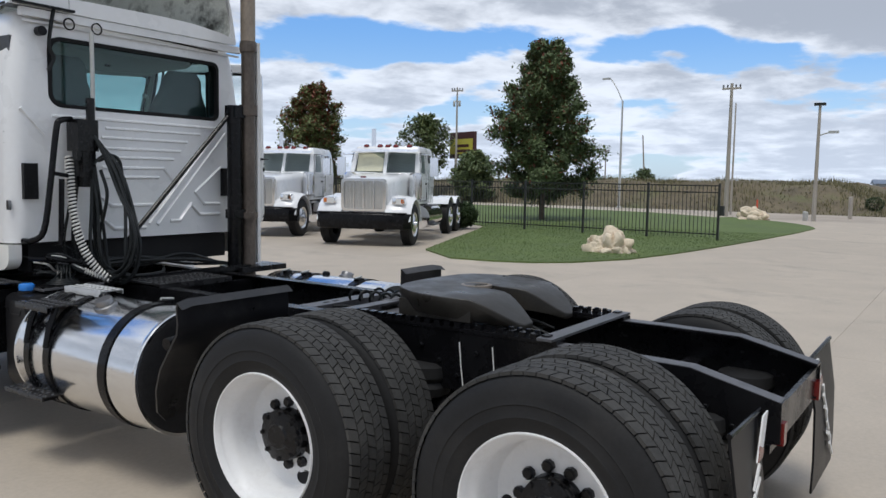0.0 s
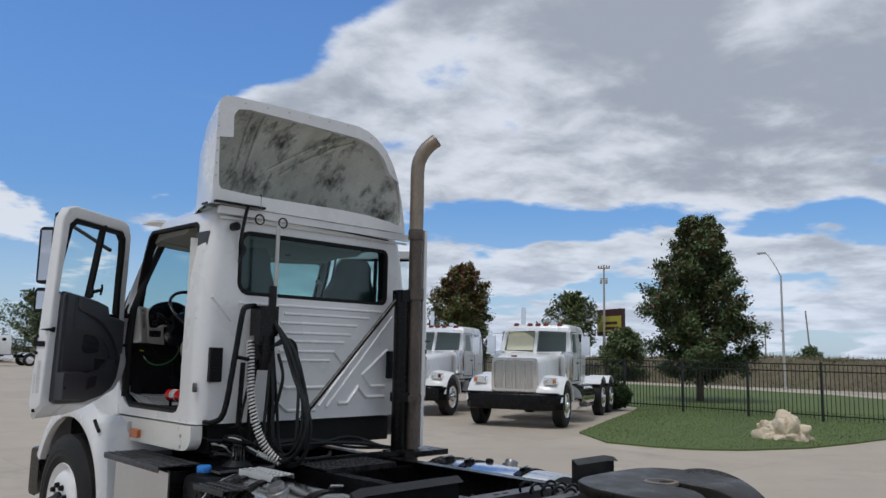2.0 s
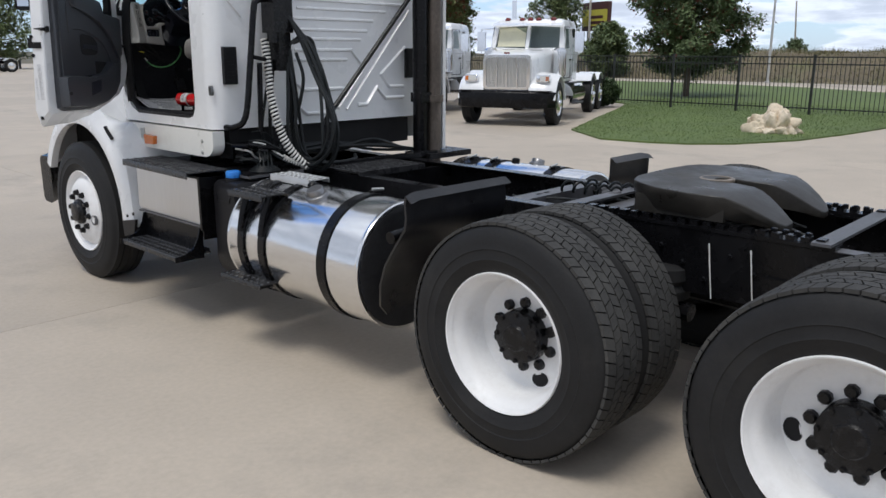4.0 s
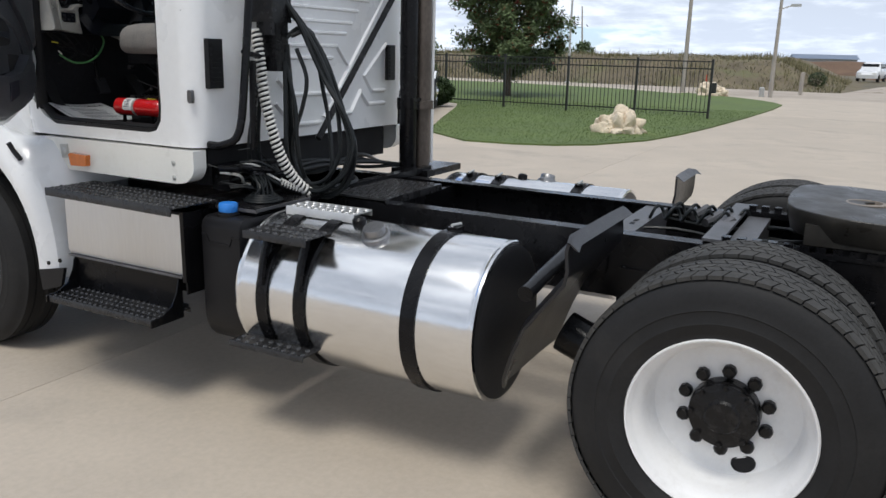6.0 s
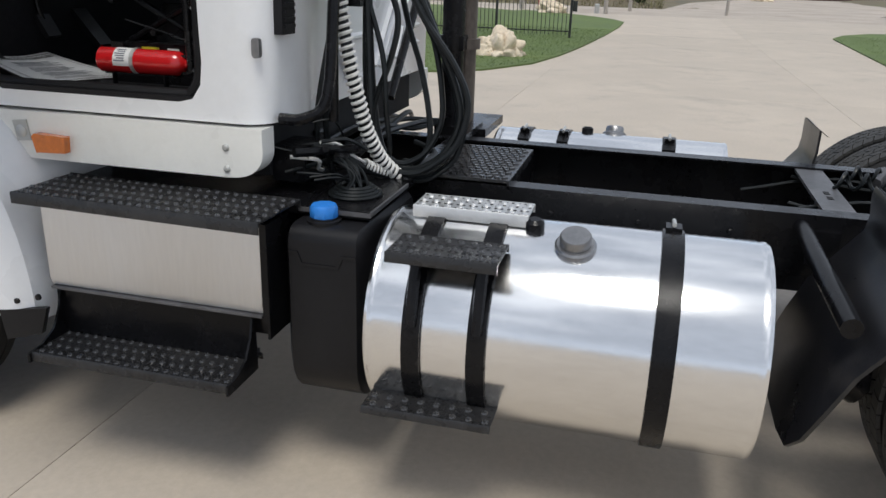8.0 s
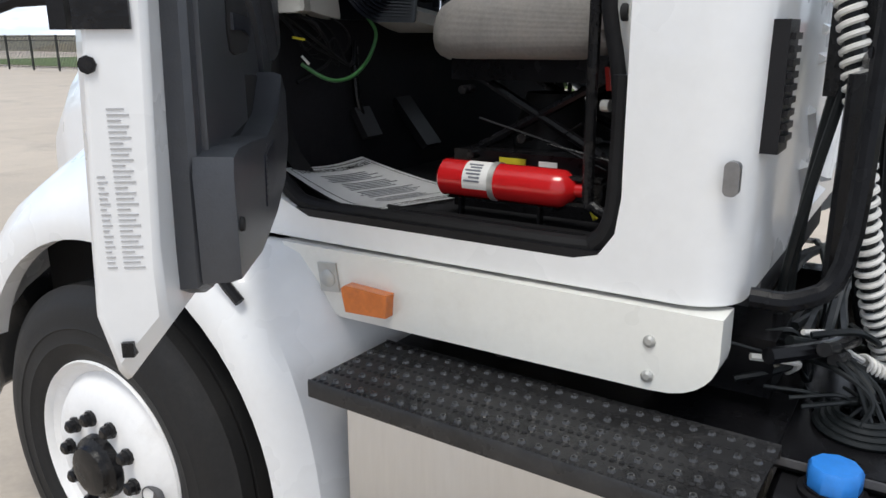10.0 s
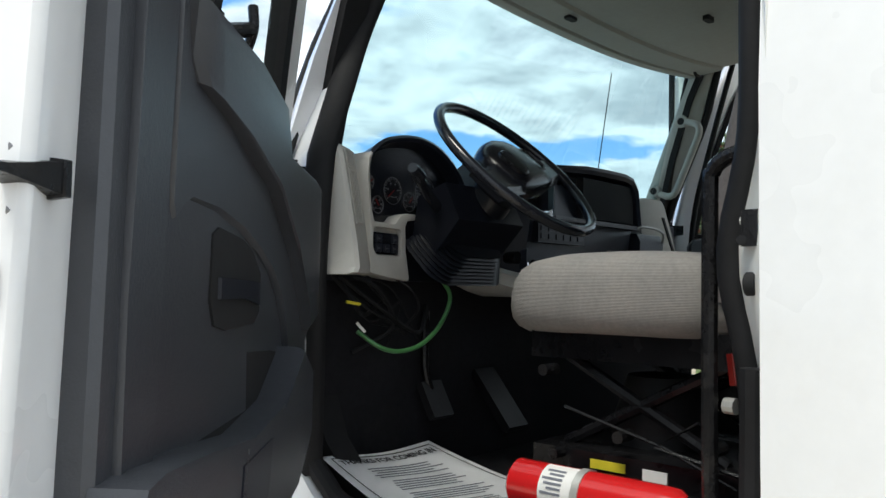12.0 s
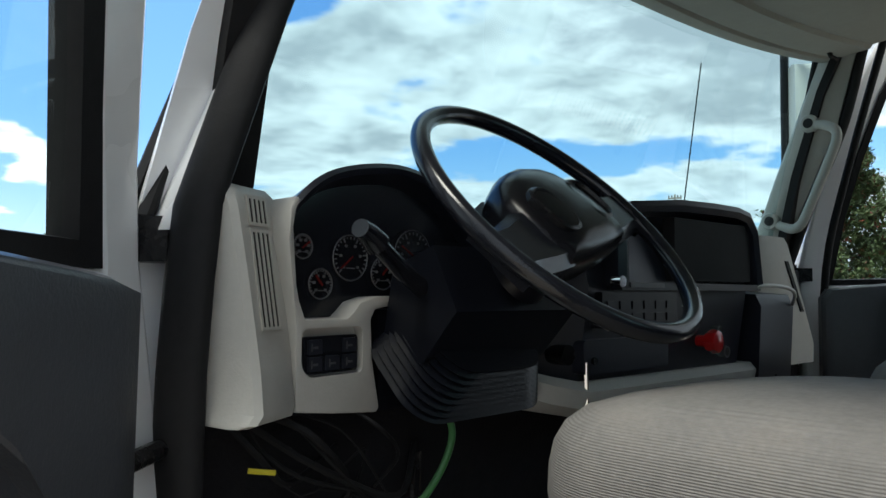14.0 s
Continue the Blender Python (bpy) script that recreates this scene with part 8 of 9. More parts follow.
boxes("mounting_bracket", [(ex - 0.02, ex + 0.02, 4.16, 4.44, 1.325, 1.330), (ex - 0.03, ex - 0.01, 4.20, 4.206, 1.277, 1.33), (ex - 0.03, ex - 0.01, 4.40, 4.406, 1.277, 1.33)], BLACK, ext, "black wire bracket", bevel=0.001)

# Printed sheet on the floor
paper = thing("paper_sheet", "curled white printed notice lying on the cab floor", "paper")


def paper_at(u, v, lift=0.0):
    """u runs inboard, v from the sill towards the bulkhead, where the sheet curls up."""
    near, far = Vector((-0.935, 4.585, 0)).lerp(Vector((-0.545, 4.475, 0)), u), Vector((-0.955, 4.855, 0)).lerp(Vector((-0.60, 4.885, 0)), u)
    p = near.lerp(far, v)
    rise = 1.294 + 0.108 * max(0.0, v - 0.25) ** 1.35 * (1 - 0.25 * u) - 0.010 * u * (1 - v) + 0.006 * math.sin(5 * u + 2 * v) * v
    return Vector((p.x, p.y, rise + lift))


bm = bmesh.new()
grid = [[bm.verts.new(paper_at(i / 12, j / 12)) for j in range(13)] for i in range(13)]
for i in range(12):
    for j in range(12):
        bm.faces.new((grid[i][j], grid[i + 1][j], grid[i + 1][j + 1], grid[i][j + 1]))
r = bmesh.ops.solidify(bm, geom=bm.faces[:], thickness=0.0008)
part("sheet", bm, PAPER, paper, "white printed sheet")


def bar(bm, u0, u1, v0, v1, n=6):
    lo, hi = [], []
    for k in range(n + 1):
        if abs(u1 - u0) > abs(v1 - v0):
            u = u0 + (u1 - u0) * k / n
            lo.append(bm.verts.new(paper_at(u, v0, 0.0015)))
            hi.append(bm.verts.new(paper_at(u, v1, 0.0015)))
        else:
            v = v0 + (v1 - v0) * k / n
            lo.append(bm.verts.new(paper_at(u0, v, 0.0015)))
            hi.append(bm.verts.new(paper_at(u1, v, 0.0015)))
    for k in range(n):
        bm.faces.new((lo[k], lo[k + 1], hi[k + 1], hi[k]))


bm = bmesh.new()
bar(bm, 0.05, 0.95, 0.955, 0.965, 10)
bar(bm, 0.05, 0.95, 0.035, 0.045, 10)
bar(bm, 0.05, 0.058, 0.04, 0.96, 10)
bar(bm, 0.942, 0.95, 0.04, 0.96, 10)
part("border", bm, DARKINK, paper, "black printed border")
rng = random.Random(3)
bm = bmesh.new()
for k in range(22):
    v = 0.80 - k * 0.028
    if k % 6 == 5:
        continue
    u0 = 0.2 + rng.uniform(0, 0.06)
    bar(bm, u0, 0.8 - rng.uniform(0, 0.15), v, v + 0.011)
part("text_bar", bm, INK, paper)


def words(text, size, x, y, parent, mat, m):
    cu = bpy.data.curves.new("words", "FONT")
    cu.body, cu.size, cu.align_x, cu.offset = text, size, "CENTER", size * 0.03
    ob = new("words", cu)
    dg = bpy.context.evaluated_depsgraph_get()
    me = bpy.data.meshes.new_from_object(ob.evaluated_get(dg))
    bpy.data.objects.remove(ob)
    bpy.data.curves.remove(cu)
    bm = bmesh.new()
    bm.from_mesh(me)
    for v in bm.verts:
        v.co = m(v.co.x + x, v.co.y + y)
    return part("lettering", bm, mat, parent, smooth=False)


words("THANKS FOR COMING IN", 0.029, 0.0, 0.165, paper, DARKINK, lambda x, y: paper_at(x / 0.41 + 0.5, y / 0.43 + 0.5, 0.0015))
words("IT HAS BEEN A PLEASURE", 0.022, 0.0, -0.185, paper, DARKINK, lambda x, y: paper_at(x / 0.41 + 0.5, y / 0.43 + 0.5, 0.0015))


# Fences, boulders, shrubs, trees


def build_fence(x, y0, y1, label):
    fence = thing("fence", label, "fence", m=pose(x, y0, 0.03))
    run = y1 - y0
    sy, n = (1 if run > 0 else -1), int(abs(run) / 2.10)
    bm = bmesh.new()
    bm_box(bm, -0.032, 0.032, -0.032, 0.032, 0, 1.62)
    bm_box(bm, -0.037, 0.037, -0.037, 0.037, 1.62, 1.64)
    post = part("post", bm, IRON, fence, bevel=0.003)
    bm = bmesh.new()
    bm_box(bm, -0.008, 0.008, -0.008, 0.008, 0.08, 1.58)
    picket = part("picket", bm, IRON, fence)
    bm = bmesh.new()
    bm_box(bm, -0.016, 0.016, 0, 2.10, 0, 0.032)
    rail = part("rail", bm, IRON, fence)
    back_by = -2.10 if sy < 0 else 0.0
    heights = (0.16, 1.36, 1.555)
    rail.matrix_basis = pose(0, back_by, heights[0])
    for z in heights[1:]:
        again(rail, fence, pose(0, back_by, z))
    made = 0
    for k in range(n + 1):
        if k:
            again(post, fence, pose(0, sy * 2.10 * k, 0))
        if k == n:
            break
        if k:
            for z in heights:
                again(rail, fence, pose(0, sy * 2.10 * k + back_by, z))
        for j in range(1, 18):
            m = pose(0, sy * (2.10 * k + j * 0.1167), 0)
            if made == 0:
                picket.matrix_basis = m
            elif made < 290:
                again(picket, fence, m)
            made += 1
    if made > 290:
        bm = bmesh.new()
        for q in range(290, made):
            k, j = divmod(q, 17)
            y = sy * (2.10 * k + (j + 1) * 0.1167)
            bm_box(bm, -0.008, 0.008, y - 0.008, y + 0.008, 0.08, 1.58)
        part("far_pickets", bm, IRON, fence, kind="stuff")
    return fence


fence_a = build_fence(19.6, 5.0, 5.0 + 2.10 * 22, "dark green steel picket fence on the lawn")
boxes("latch_box", [(-0.05, 0.05, -0.16, -0.04, 0.72, 1.0)], IRON, fence_a, "small latch box", bevel=0.01)
build_fence(20.9, -3.9, -3.9 - 2.10 * 9, "dark green steel picket fence beside the drive")


def build_boulder(name, x, y, sx, sy, sz, seed, label, turn=0.0):
    bm = bmesh.new()
    bmesh.ops.create_icosphere(bm, subdivisions=5, radius=1.0)
    off = Vector((seed * 7.3, seed * 3.1, seed * 1.7))
    for v in bm.verts:
        p = v.co.copy()
        d = 1 + 0.36 * noise.noise(p * 1.1 + off)
        near = noise.voronoi(p * 1.7 + off)[0]
        d += 0.58 * (near[1] - near[0]) - 0.19
        d += 0.14 * abs(noise.noise(p * 4 + off)) + 0.06 * noise.noise(p * 9 + off) + 0.03 * noise.noise(p * 20 + off)
        v.co = Vector((p.x * sx * d, p.y * sy * d, max(-0.25, p.z) * sz * d))
    ob = tagged(part(name, bm, ROCK, bevel=0), label, "boulder")
    ob.matrix_basis = pose(x, y, 0.03, 0, 0, turn)
    return ob


build_boulder("boulder", 13.75, 5.85, 0.42, 0.55, 0.54, 2.0, "rough pale limestone boulder on the lawn", 15)
build_boulder("boulder", 35.0, 7.5, 0.5, 0.75, 0.55, 5.0, "tan limestone boulder at the lawn corner")
build_boulder("boulder", 74.0, -6.0, 0.5, 0.9, 0.4, 8.0, "small pale rock beside the gravel track")


def leaf_bm(bm, p, size, rng, flat=0.3):
    """One small leaf: two triangles, bent along the rib."""
    d = Vector((rng.gauss(0, 1), rng.gauss(0, 1), rng.gauss(0, 0.6) - flat)).normalized()
    u, v = frame_of(d)
    a, b = p - d * size, p + d * size
    m = p + v * size * 0.25
    q = [bm.verts.new(c) for c in (a, m + u * size * 0.55, b, m - u * size * 0.55)]
    bm.faces.new((q[0], q[1], q[2]))
    bm.faces.new((q[0], q[2], q[3]))


def build_tree(name, x, y, height, width, trunk, leaves, seed, mats, label, clear=0.18, leaf=0.07, tip_mat=None, shape=1.0, base=0.0):
    """Trunk with limbs, and a crown of single leaves gathered in clumps about the twigs."""
    rng = random.Random(seed)
    tree = thing(name, label, "tree", m=pose(x, y, base))
    bm = bmesh.new()
    top = height * 0.95
    spine = [Vector((0.05 * height * 0.2 * math.sin(k * 1.3 + seed), 0.05 * height * 0.2 * math.cos(k * 1.7 + seed), top * k / 8)) for k in range(9)]
    bm_tube(bm, spine, trunk, 10, taper=trunk * 0.12)
    ends = []
    limbs = 46
    for k in range(limbs):
        f = clear + (0.97 - clear) * (k + rng.random()) / limbs
        at = spine[min(8, int(f * 8))].lerp(spine[min(8, int(f * 8) + 1)], f * 8 % 1)
        a = k * 2.4 + rng.uniform(-0.4, 0.4)
        g = (f - clear) / (1 - clear)
        full = 0.80 + 0.20 * min(1.0, g / 0.25) if g < 0.25 else max(0.10, 1 - ((g - 0.25) / 0.80) ** 1.55)
        reach = width * 0.5 * full * rng.uniform(0.70, 1.08) * shape
        rise = reach * (0.12 + 0.75 * g)
        tip = at + Vector((math.cos(a) * reach, math.sin(a) * reach, rise))
        mid = at.lerp(tip, 0.5) + Vector((0, 0, -0.10 * reach))
        bm_tube(bm, smooth_path([at, mid, tip], 3), trunk * 0.30 * (1 - 0.6 * g) + 0.008, 5, taper=0.006)
        for s in (0.35, 0.55, 0.75, 0.9, 1.0):
            p = at.lerp(tip, s) + Vector((0, 0, -0.10 * reach * 4 * s * (1 - s)))
            ends.append((p, reach * 0.16 + 0.10, g))
            for q in range(2):
                side = Vector((rng.gauss(0, 1), rng.gauss(0, 1), rng.gauss(0, 0.6) + 0.2)).normalized()
                e = p + side * (0.12 + 0.22 * reach * rng.random())
                bm_tube(bm, [p, e], 0.009, 3, taper=0.003)
                ends.append((e, reach * 0.13 + 0.10, g))
    part("trunk", bm, BARK, tree, "grey-brown trunk with limbs")
    crowns = [bmesh.new() for _ in mats]
    for k in range(leaves):
        p, spread, g = ends[rng.randrange(len(ends))]
        q = p + Vector((rng.gauss(0, 0.5), rng.gauss(0, 0.5), rng.gauss(0, 0.42))) * spread
        which = 0
        if len(mats) > 1:
            which = 1 if rng.random() < (0.12 + 0.75 * max(0.0, g - 0.35) if tip_mat is None else tip_mat * (0.4 + g)) else 0
        leaf_bm(crowns[which], q, leaf * rng.uniform(0.7, 1.3), rng)
    for c, mt in zip(crowns, mats):
        part("crown", c, mt, tree, "loose crown of small leaves", smooth=False, kind="stuff")
    return tree


build_tree("tree", 26.2, 14.0, 7.7, 4.3, 0.13, 62000, 5, (LEAF, LEAF_RED), "broad green maple with bronze top on the lawn", clear=0.13, leaf=0.085, tip_mat=0.10)
build_tree("tree", 25.5, 26.6, 6.5, 3.3, 0.10, 30000, 9, (LEAF_LIGHT, LEAF_RED), "young maple turning red at the crown", clear=0.2, leaf=0.095)
build_tree("tree", 48, 35.8, 6.9, 4.6, 0.2, 6500, 12, (LEAF_LIGHT, LEAF), "spreading old tree behind the sign", clear=0.35, leaf=0.15, tip_mat=0.5)
build_tree("tree", 47, 30.6, 3.8, 3.5, 0.15, 11000, 15, (LEAF, LEAF_LIGHT), "low dark green tree beside the sign", clear=0.1, leaf=0.15, tip_mat=0.3)
build_tree("tree", 66, 24.2, 2.9, 2.4, 0.08, 2500, 17, (LEAF,), "small distant tree on the bank", clear=0.15, leaf=0.12)
build_tree("tree", 24, 84, 7.2, 8.0, 0.25, 6000, 19, (LEAF, LEAF_LIGHT), "distant green tree beyond the yard", clear=0.15, leaf=0.2, tip_mat=0.4)
build_tree("tree", 12, 90, 6.0, 8.0, 0.25, 5000, 20, (LEAF, LEAF_LIGHT), "distant green tree beyond the yard", clear=0.12, leaf=0.2, tip_mat=0.4)


def build_shrub(x, y, w, h, leaves, seed, label, mat, base=0.03):
    rng = random.Random(seed)
    shrub = thing("shrub", label, "shrub", m=pose(x, y, base))
    bm, cr = bmesh.new(), bmesh.new()
    for k in range(14):
        a = rng.uniform(0, 6.28)
        bm_tube(bm, [(0.05 * math.cos(a), 0.05 * math.sin(a), 0), (w * 0.3 * math.cos(a), w * 0.3 * math.sin(a), h * rng.uniform(0.5, 0.8))], 0.014, 5, taper=0.005)
    part("stem", bm, BARK, shrub)
    for k in range(leaves):
        v = Vector((rng.gauss(0, 1), rng.gauss(0, 1), rng.gauss(0, 1))).normalized() * rng.uniform(0.6, 1.0) ** 0.4
        d = 1 + 0.16 * noise.noise(v * 2.2 + Vector((seed, 0, 0)))
        leaf_bm(cr, Vector((v.x * w / 2 * d, v.y * w / 2 * d, h * 0.5 + v.z * h * 0.5 * d)), 0.045, rng, 0)
    part("foliage", cr, mat, shrub, smooth=False, kind="stuff")
    return shrub


build_shrub(18.6, 13.2, 1.15, 0.92, 5200, 31, "rounded clipped dark green shrub", HEDGE)
build_shrub(50.0, 4.0, 1.1, 0.9, 1600, 33, "dark weedy bush at the foot of the bank", HEDGE, 0.15)

# grass blades along the lawns' near edges, dry stalks on the bank
rng = random.Random(41)
bm = bmesh.new()


def inside_poly(p, poly):
    c = False
    for (x0, y0), (x1, y1) in zip(poly, poly[1:] + poly[:1]):
        if (y0 > p[1]) != (y1 > p[1]) and p[0] < (x1 - x0) * (p[1] - y0) / (y1 - y0) + x0:
            c = not c
    return c


blades = []
for poly, box, n in ((LAWN, (10, 24, 3.9, 14), 26000), (LAWN_B, (9, 26, -8, -2), 9000)):
    made = 0
    while made < n:
        p = (rng.uniform(*box[:2]), rng.uniform(*box[2:]))
        if inside_poly(p, poly):
            blades.append(p)
            made += 1
verts, faces = [], []
for x, y in blades:
    a, h = rng.uniform(0, 6.28), rng.uniform(0.012, 0.035)
    dx, dy = 0.009 * math.cos(a), 0.009 * math.sin(a)
    k = len(verts)
    verts += [(x - dx, y - dy, 0.03), (x + dx, y + dy, 0.03), (x + rng.gauss(0, 0.02), y + rng.gauss(0, 0.02), 0.035 + h)]
    faces.append((k, k + 1, k + 2))
me = bpy.data.meshes.new("grass")
me.from_pydata(verts, [], faces)
me.materials.append(BLADE)
tagged(new("grass", me), "short green grass blades", "grass", kind="stuff")
verts, faces = [], []
for _ in range(26000):
    x, y = rng.uniform(46, 70), rng.uniform(2.5, 60)
    z = bank_height(x, y)
    a, h = rng.uniform(0, 6.28), rng.uniform(0.08, 0.45) * (0.5 + ease(noise.noise((x * 0.3, y * 0.3, 0)), -0.3, 0.5))
    dx, dy = 0.03 * math.cos(a), 0.03 * math.sin(a)
    k = len(verts)
    verts += [(x - dx, y - dy, z), (x + dx, y + dy, z), (x + rng.gauss(0, 0.1), y + rng.gauss(0, 0.1), z + h)]
    faces.append((k, k + 1, k + 2))
me = bpy.data.meshes.new("dry_grass")
me.from_pydata(verts, [], faces)
me.materials.append(STRAW)
tagged(new("dry_grass", me), "tall dry grass stalks on the bank", "grass", kind="stuff")


# Poles, sign, far things


def build_street_lamp(x, y, h, reach, label):
    lamp = thing("street_lamp", label, "street lamp", m=pose(x, y, 0.0))
    bm = bmesh.new()
    bm_tube(bm, [(0, 0, 0), (0, 0, h)], 0.085, 12, taper=0.055)
    bm_turn_z(bm, [(0.16, 0), (0.16, 0.06), (0.10, 0.10)], n=12)
    part("pole", bm, GALV, lamp, "pale galvanised pole")
    tip = (reach * 0.25, reach * 0.96, h + 1.5)
    tube("arm", [(0, 0, h - 0.05), (0.03, reach * 0.35, h + 0.75), (reach * 0.15, reach * 0.75, h + 1.38), tip], 0.035, GALV, lamp, curve=5)
    boxes("lamp_head", [(tip[0] - 0.09, tip[0] + 0.09, tip[1] - 0.1, tip[1] + 0.42, tip[2] - 0.06, tip[2] + 0.05)], GALV, lamp, "grey lamp head", bevel=0.03)
    return lamp


def build_utility_pole(x, y, h, label, arms=1, transformer=False, lamp=False, turn=0.0, lean=0.0, base=0.0, thick=0.10):
    pole = thing("utility_pole", label, "utility pole", m=pose(x, y, base, lean, 0, turn))
    bm = bmesh.new()
    bm_tube(bm, [(0, 0, 0), (0, 0, h)], thick, 12, taper=thick * 0.6)
    part("pole", bm, POLE, pole, "weathered pale pole")
    for k in range(arms):
        z = h - 0.25 - 0.9 * k
        boxes("crossarm", [(-0.04, 0.04, -0.45, 0.45, z - 0.05, z + 0.05)], POLE, pole, bevel=0.01)
        bm = bmesh.new()
        for yy in (-0.4, -0.2, 0.2, 0.4):
            bm_turn_z(bm, [(0.03, z + 0.06), (0.05, z + 0.12), (0.03, z + 0.2)], 0, yy, 8)
        part("insulator", bm, EDGE, pole, kind="stuff")
    if transformer:
        bm = bmesh.new()
        bm_turn_z(bm, [(0.08, h - 1.42), (0.09, h - 1.40), (0.09, h - 1.10), (0.06, h - 1.06)], 0.0, -0.19, 14)
        bm_turn_z(bm, [(0.08, h - 1.42), (0.09, h - 1.40), (0.09, h - 1.10), (0.06, h - 1.06)], 0.0, 0.22, 14)
        bm_box(bm, -0.03, 0.03, -0.28, 0.30, h - 1.05, h - 0.99)
        part("transformer", bm, GALV, pole, "grey transformer can")
    if lamp:
        tube("lamp_arm", [(0, 0, h - 1.4), (0, -0.45, h - 1.25)], 0.03, GALV, pole)
        boxes("lamp_head", [(-0.09, 0.09, -0.85, -0.42, h - 1.3, h - 1.18)], GALV, pole, "grey lamp head", bevel=0.03)
        boxes("flood_head", [(-0.12, 0.12, -0.24, 0.24, h - 0.02, h + 0.10)], IRON, pole, "dark flood lamp head", bevel=0.03)
    return pole


build_street_lamp(44.9, 18.1, 6.85, 1.15, "tall pale street lamp with curved arm")
build_utility_pole(36.8, 9.25, 6.6, "weathered pole with short crossarms near the road", arms=1, lamp=False, thick=0.12)
build_utility_pole(40.5, 9.95, 6.0, "slim pale pole with a small lamp", arms=0, lamp=False, thick=0.06)
build_utility_pole(36.35, 5.15, 5.35, "pale yard light pole with flood lamp", arms=0, lamp=True)
build_utility_pole(46.4, 31.8, 8.55, "wooden utility pole with transformers", arms=1, transformer=True, turn=20, thick=0.10)
build_utility_pole(70.0, 25.5, 6.2, "distant leaning wooden pole", arms=0, lean=-4)
build_utility_pole(78.0, 33.0, 5.2, "distant utility pole with crossarm", arms=1)


def build_marker(x, y, h, mat, label, name="marker_post", r=0.05):
    post = thing(name, label, "post", m=pose(x, y, -0.02))
    bm = bmesh.new()
    bm_turn_z(bm, [(r, 0), (r, h - 0.04), (r * 0.6, h)], n=10)
    part("post", bm, mat, post)
    return post


build_marker(41.0, 4.2, 1.15, POLE, "short pale wooden post by the road", r=0.10)
build_marker(40.2, -0.6, 1.05, POLE, "short pale wooden post by the road", r=0.08)
build_marker(36.9, 5.6, 0.45, GALV, "low grey utility pedestal", "utility_pedestal", 0.12)
build_marker(51.5, 35.2, 1.2, STAKE, "orange marker post beside the pole")
build_marker(50.9, 34.2, 1.2, STAKE, "orange marker post beside the pole")
build_marker(45.0, 9.6, 0.8, STAKE, "short orange survey stake")

# Sign board
sign = thing("billboard", "brown and yellow sign board on a post", "sign", m=pose(50, 33.6, 0, 0, 0, -22))
boxes("board", [(-0.15, 0.15, -1.75, 1.6, 3.35, 5.45)], SIGN_BROWN, sign, "dark brown sign box", bevel=0.03)
boxes("yellow_panel", [(-0.17, -0.152, -1.65, 1.45, 3.70, 4.90)], SIGN_YELLOW, sign, "yellow lower panel", bevel=0.0)
bm = bmesh.new()
for z, w in ((4.35, 1.6), (3.95, 1.9)):
    bm_box(bm, -0.176, -0.171, -0.35 - w / 2, -0.35 + w / 2, z - 0.11, z + 0.11)
bm_box(bm, -0.156, -0.151, -1.3, 0.9, 4.95, 5.18)
part("text_bar", bm, SIGN_BROWN, sign)
bm = bmesh.new()
bm_tube(bm, [(-0.154, 1.15, 4.1), (-0.158, 1.15, 4.1)], 0.42, 20)
part("round_mark", bm, SIGN_YELLOW, sign)
for yy in (-1.0, 0.9):
    tube("sign_post", [(0, yy, 0), (0, yy, 3.4)], 0.10, IRON, sign)


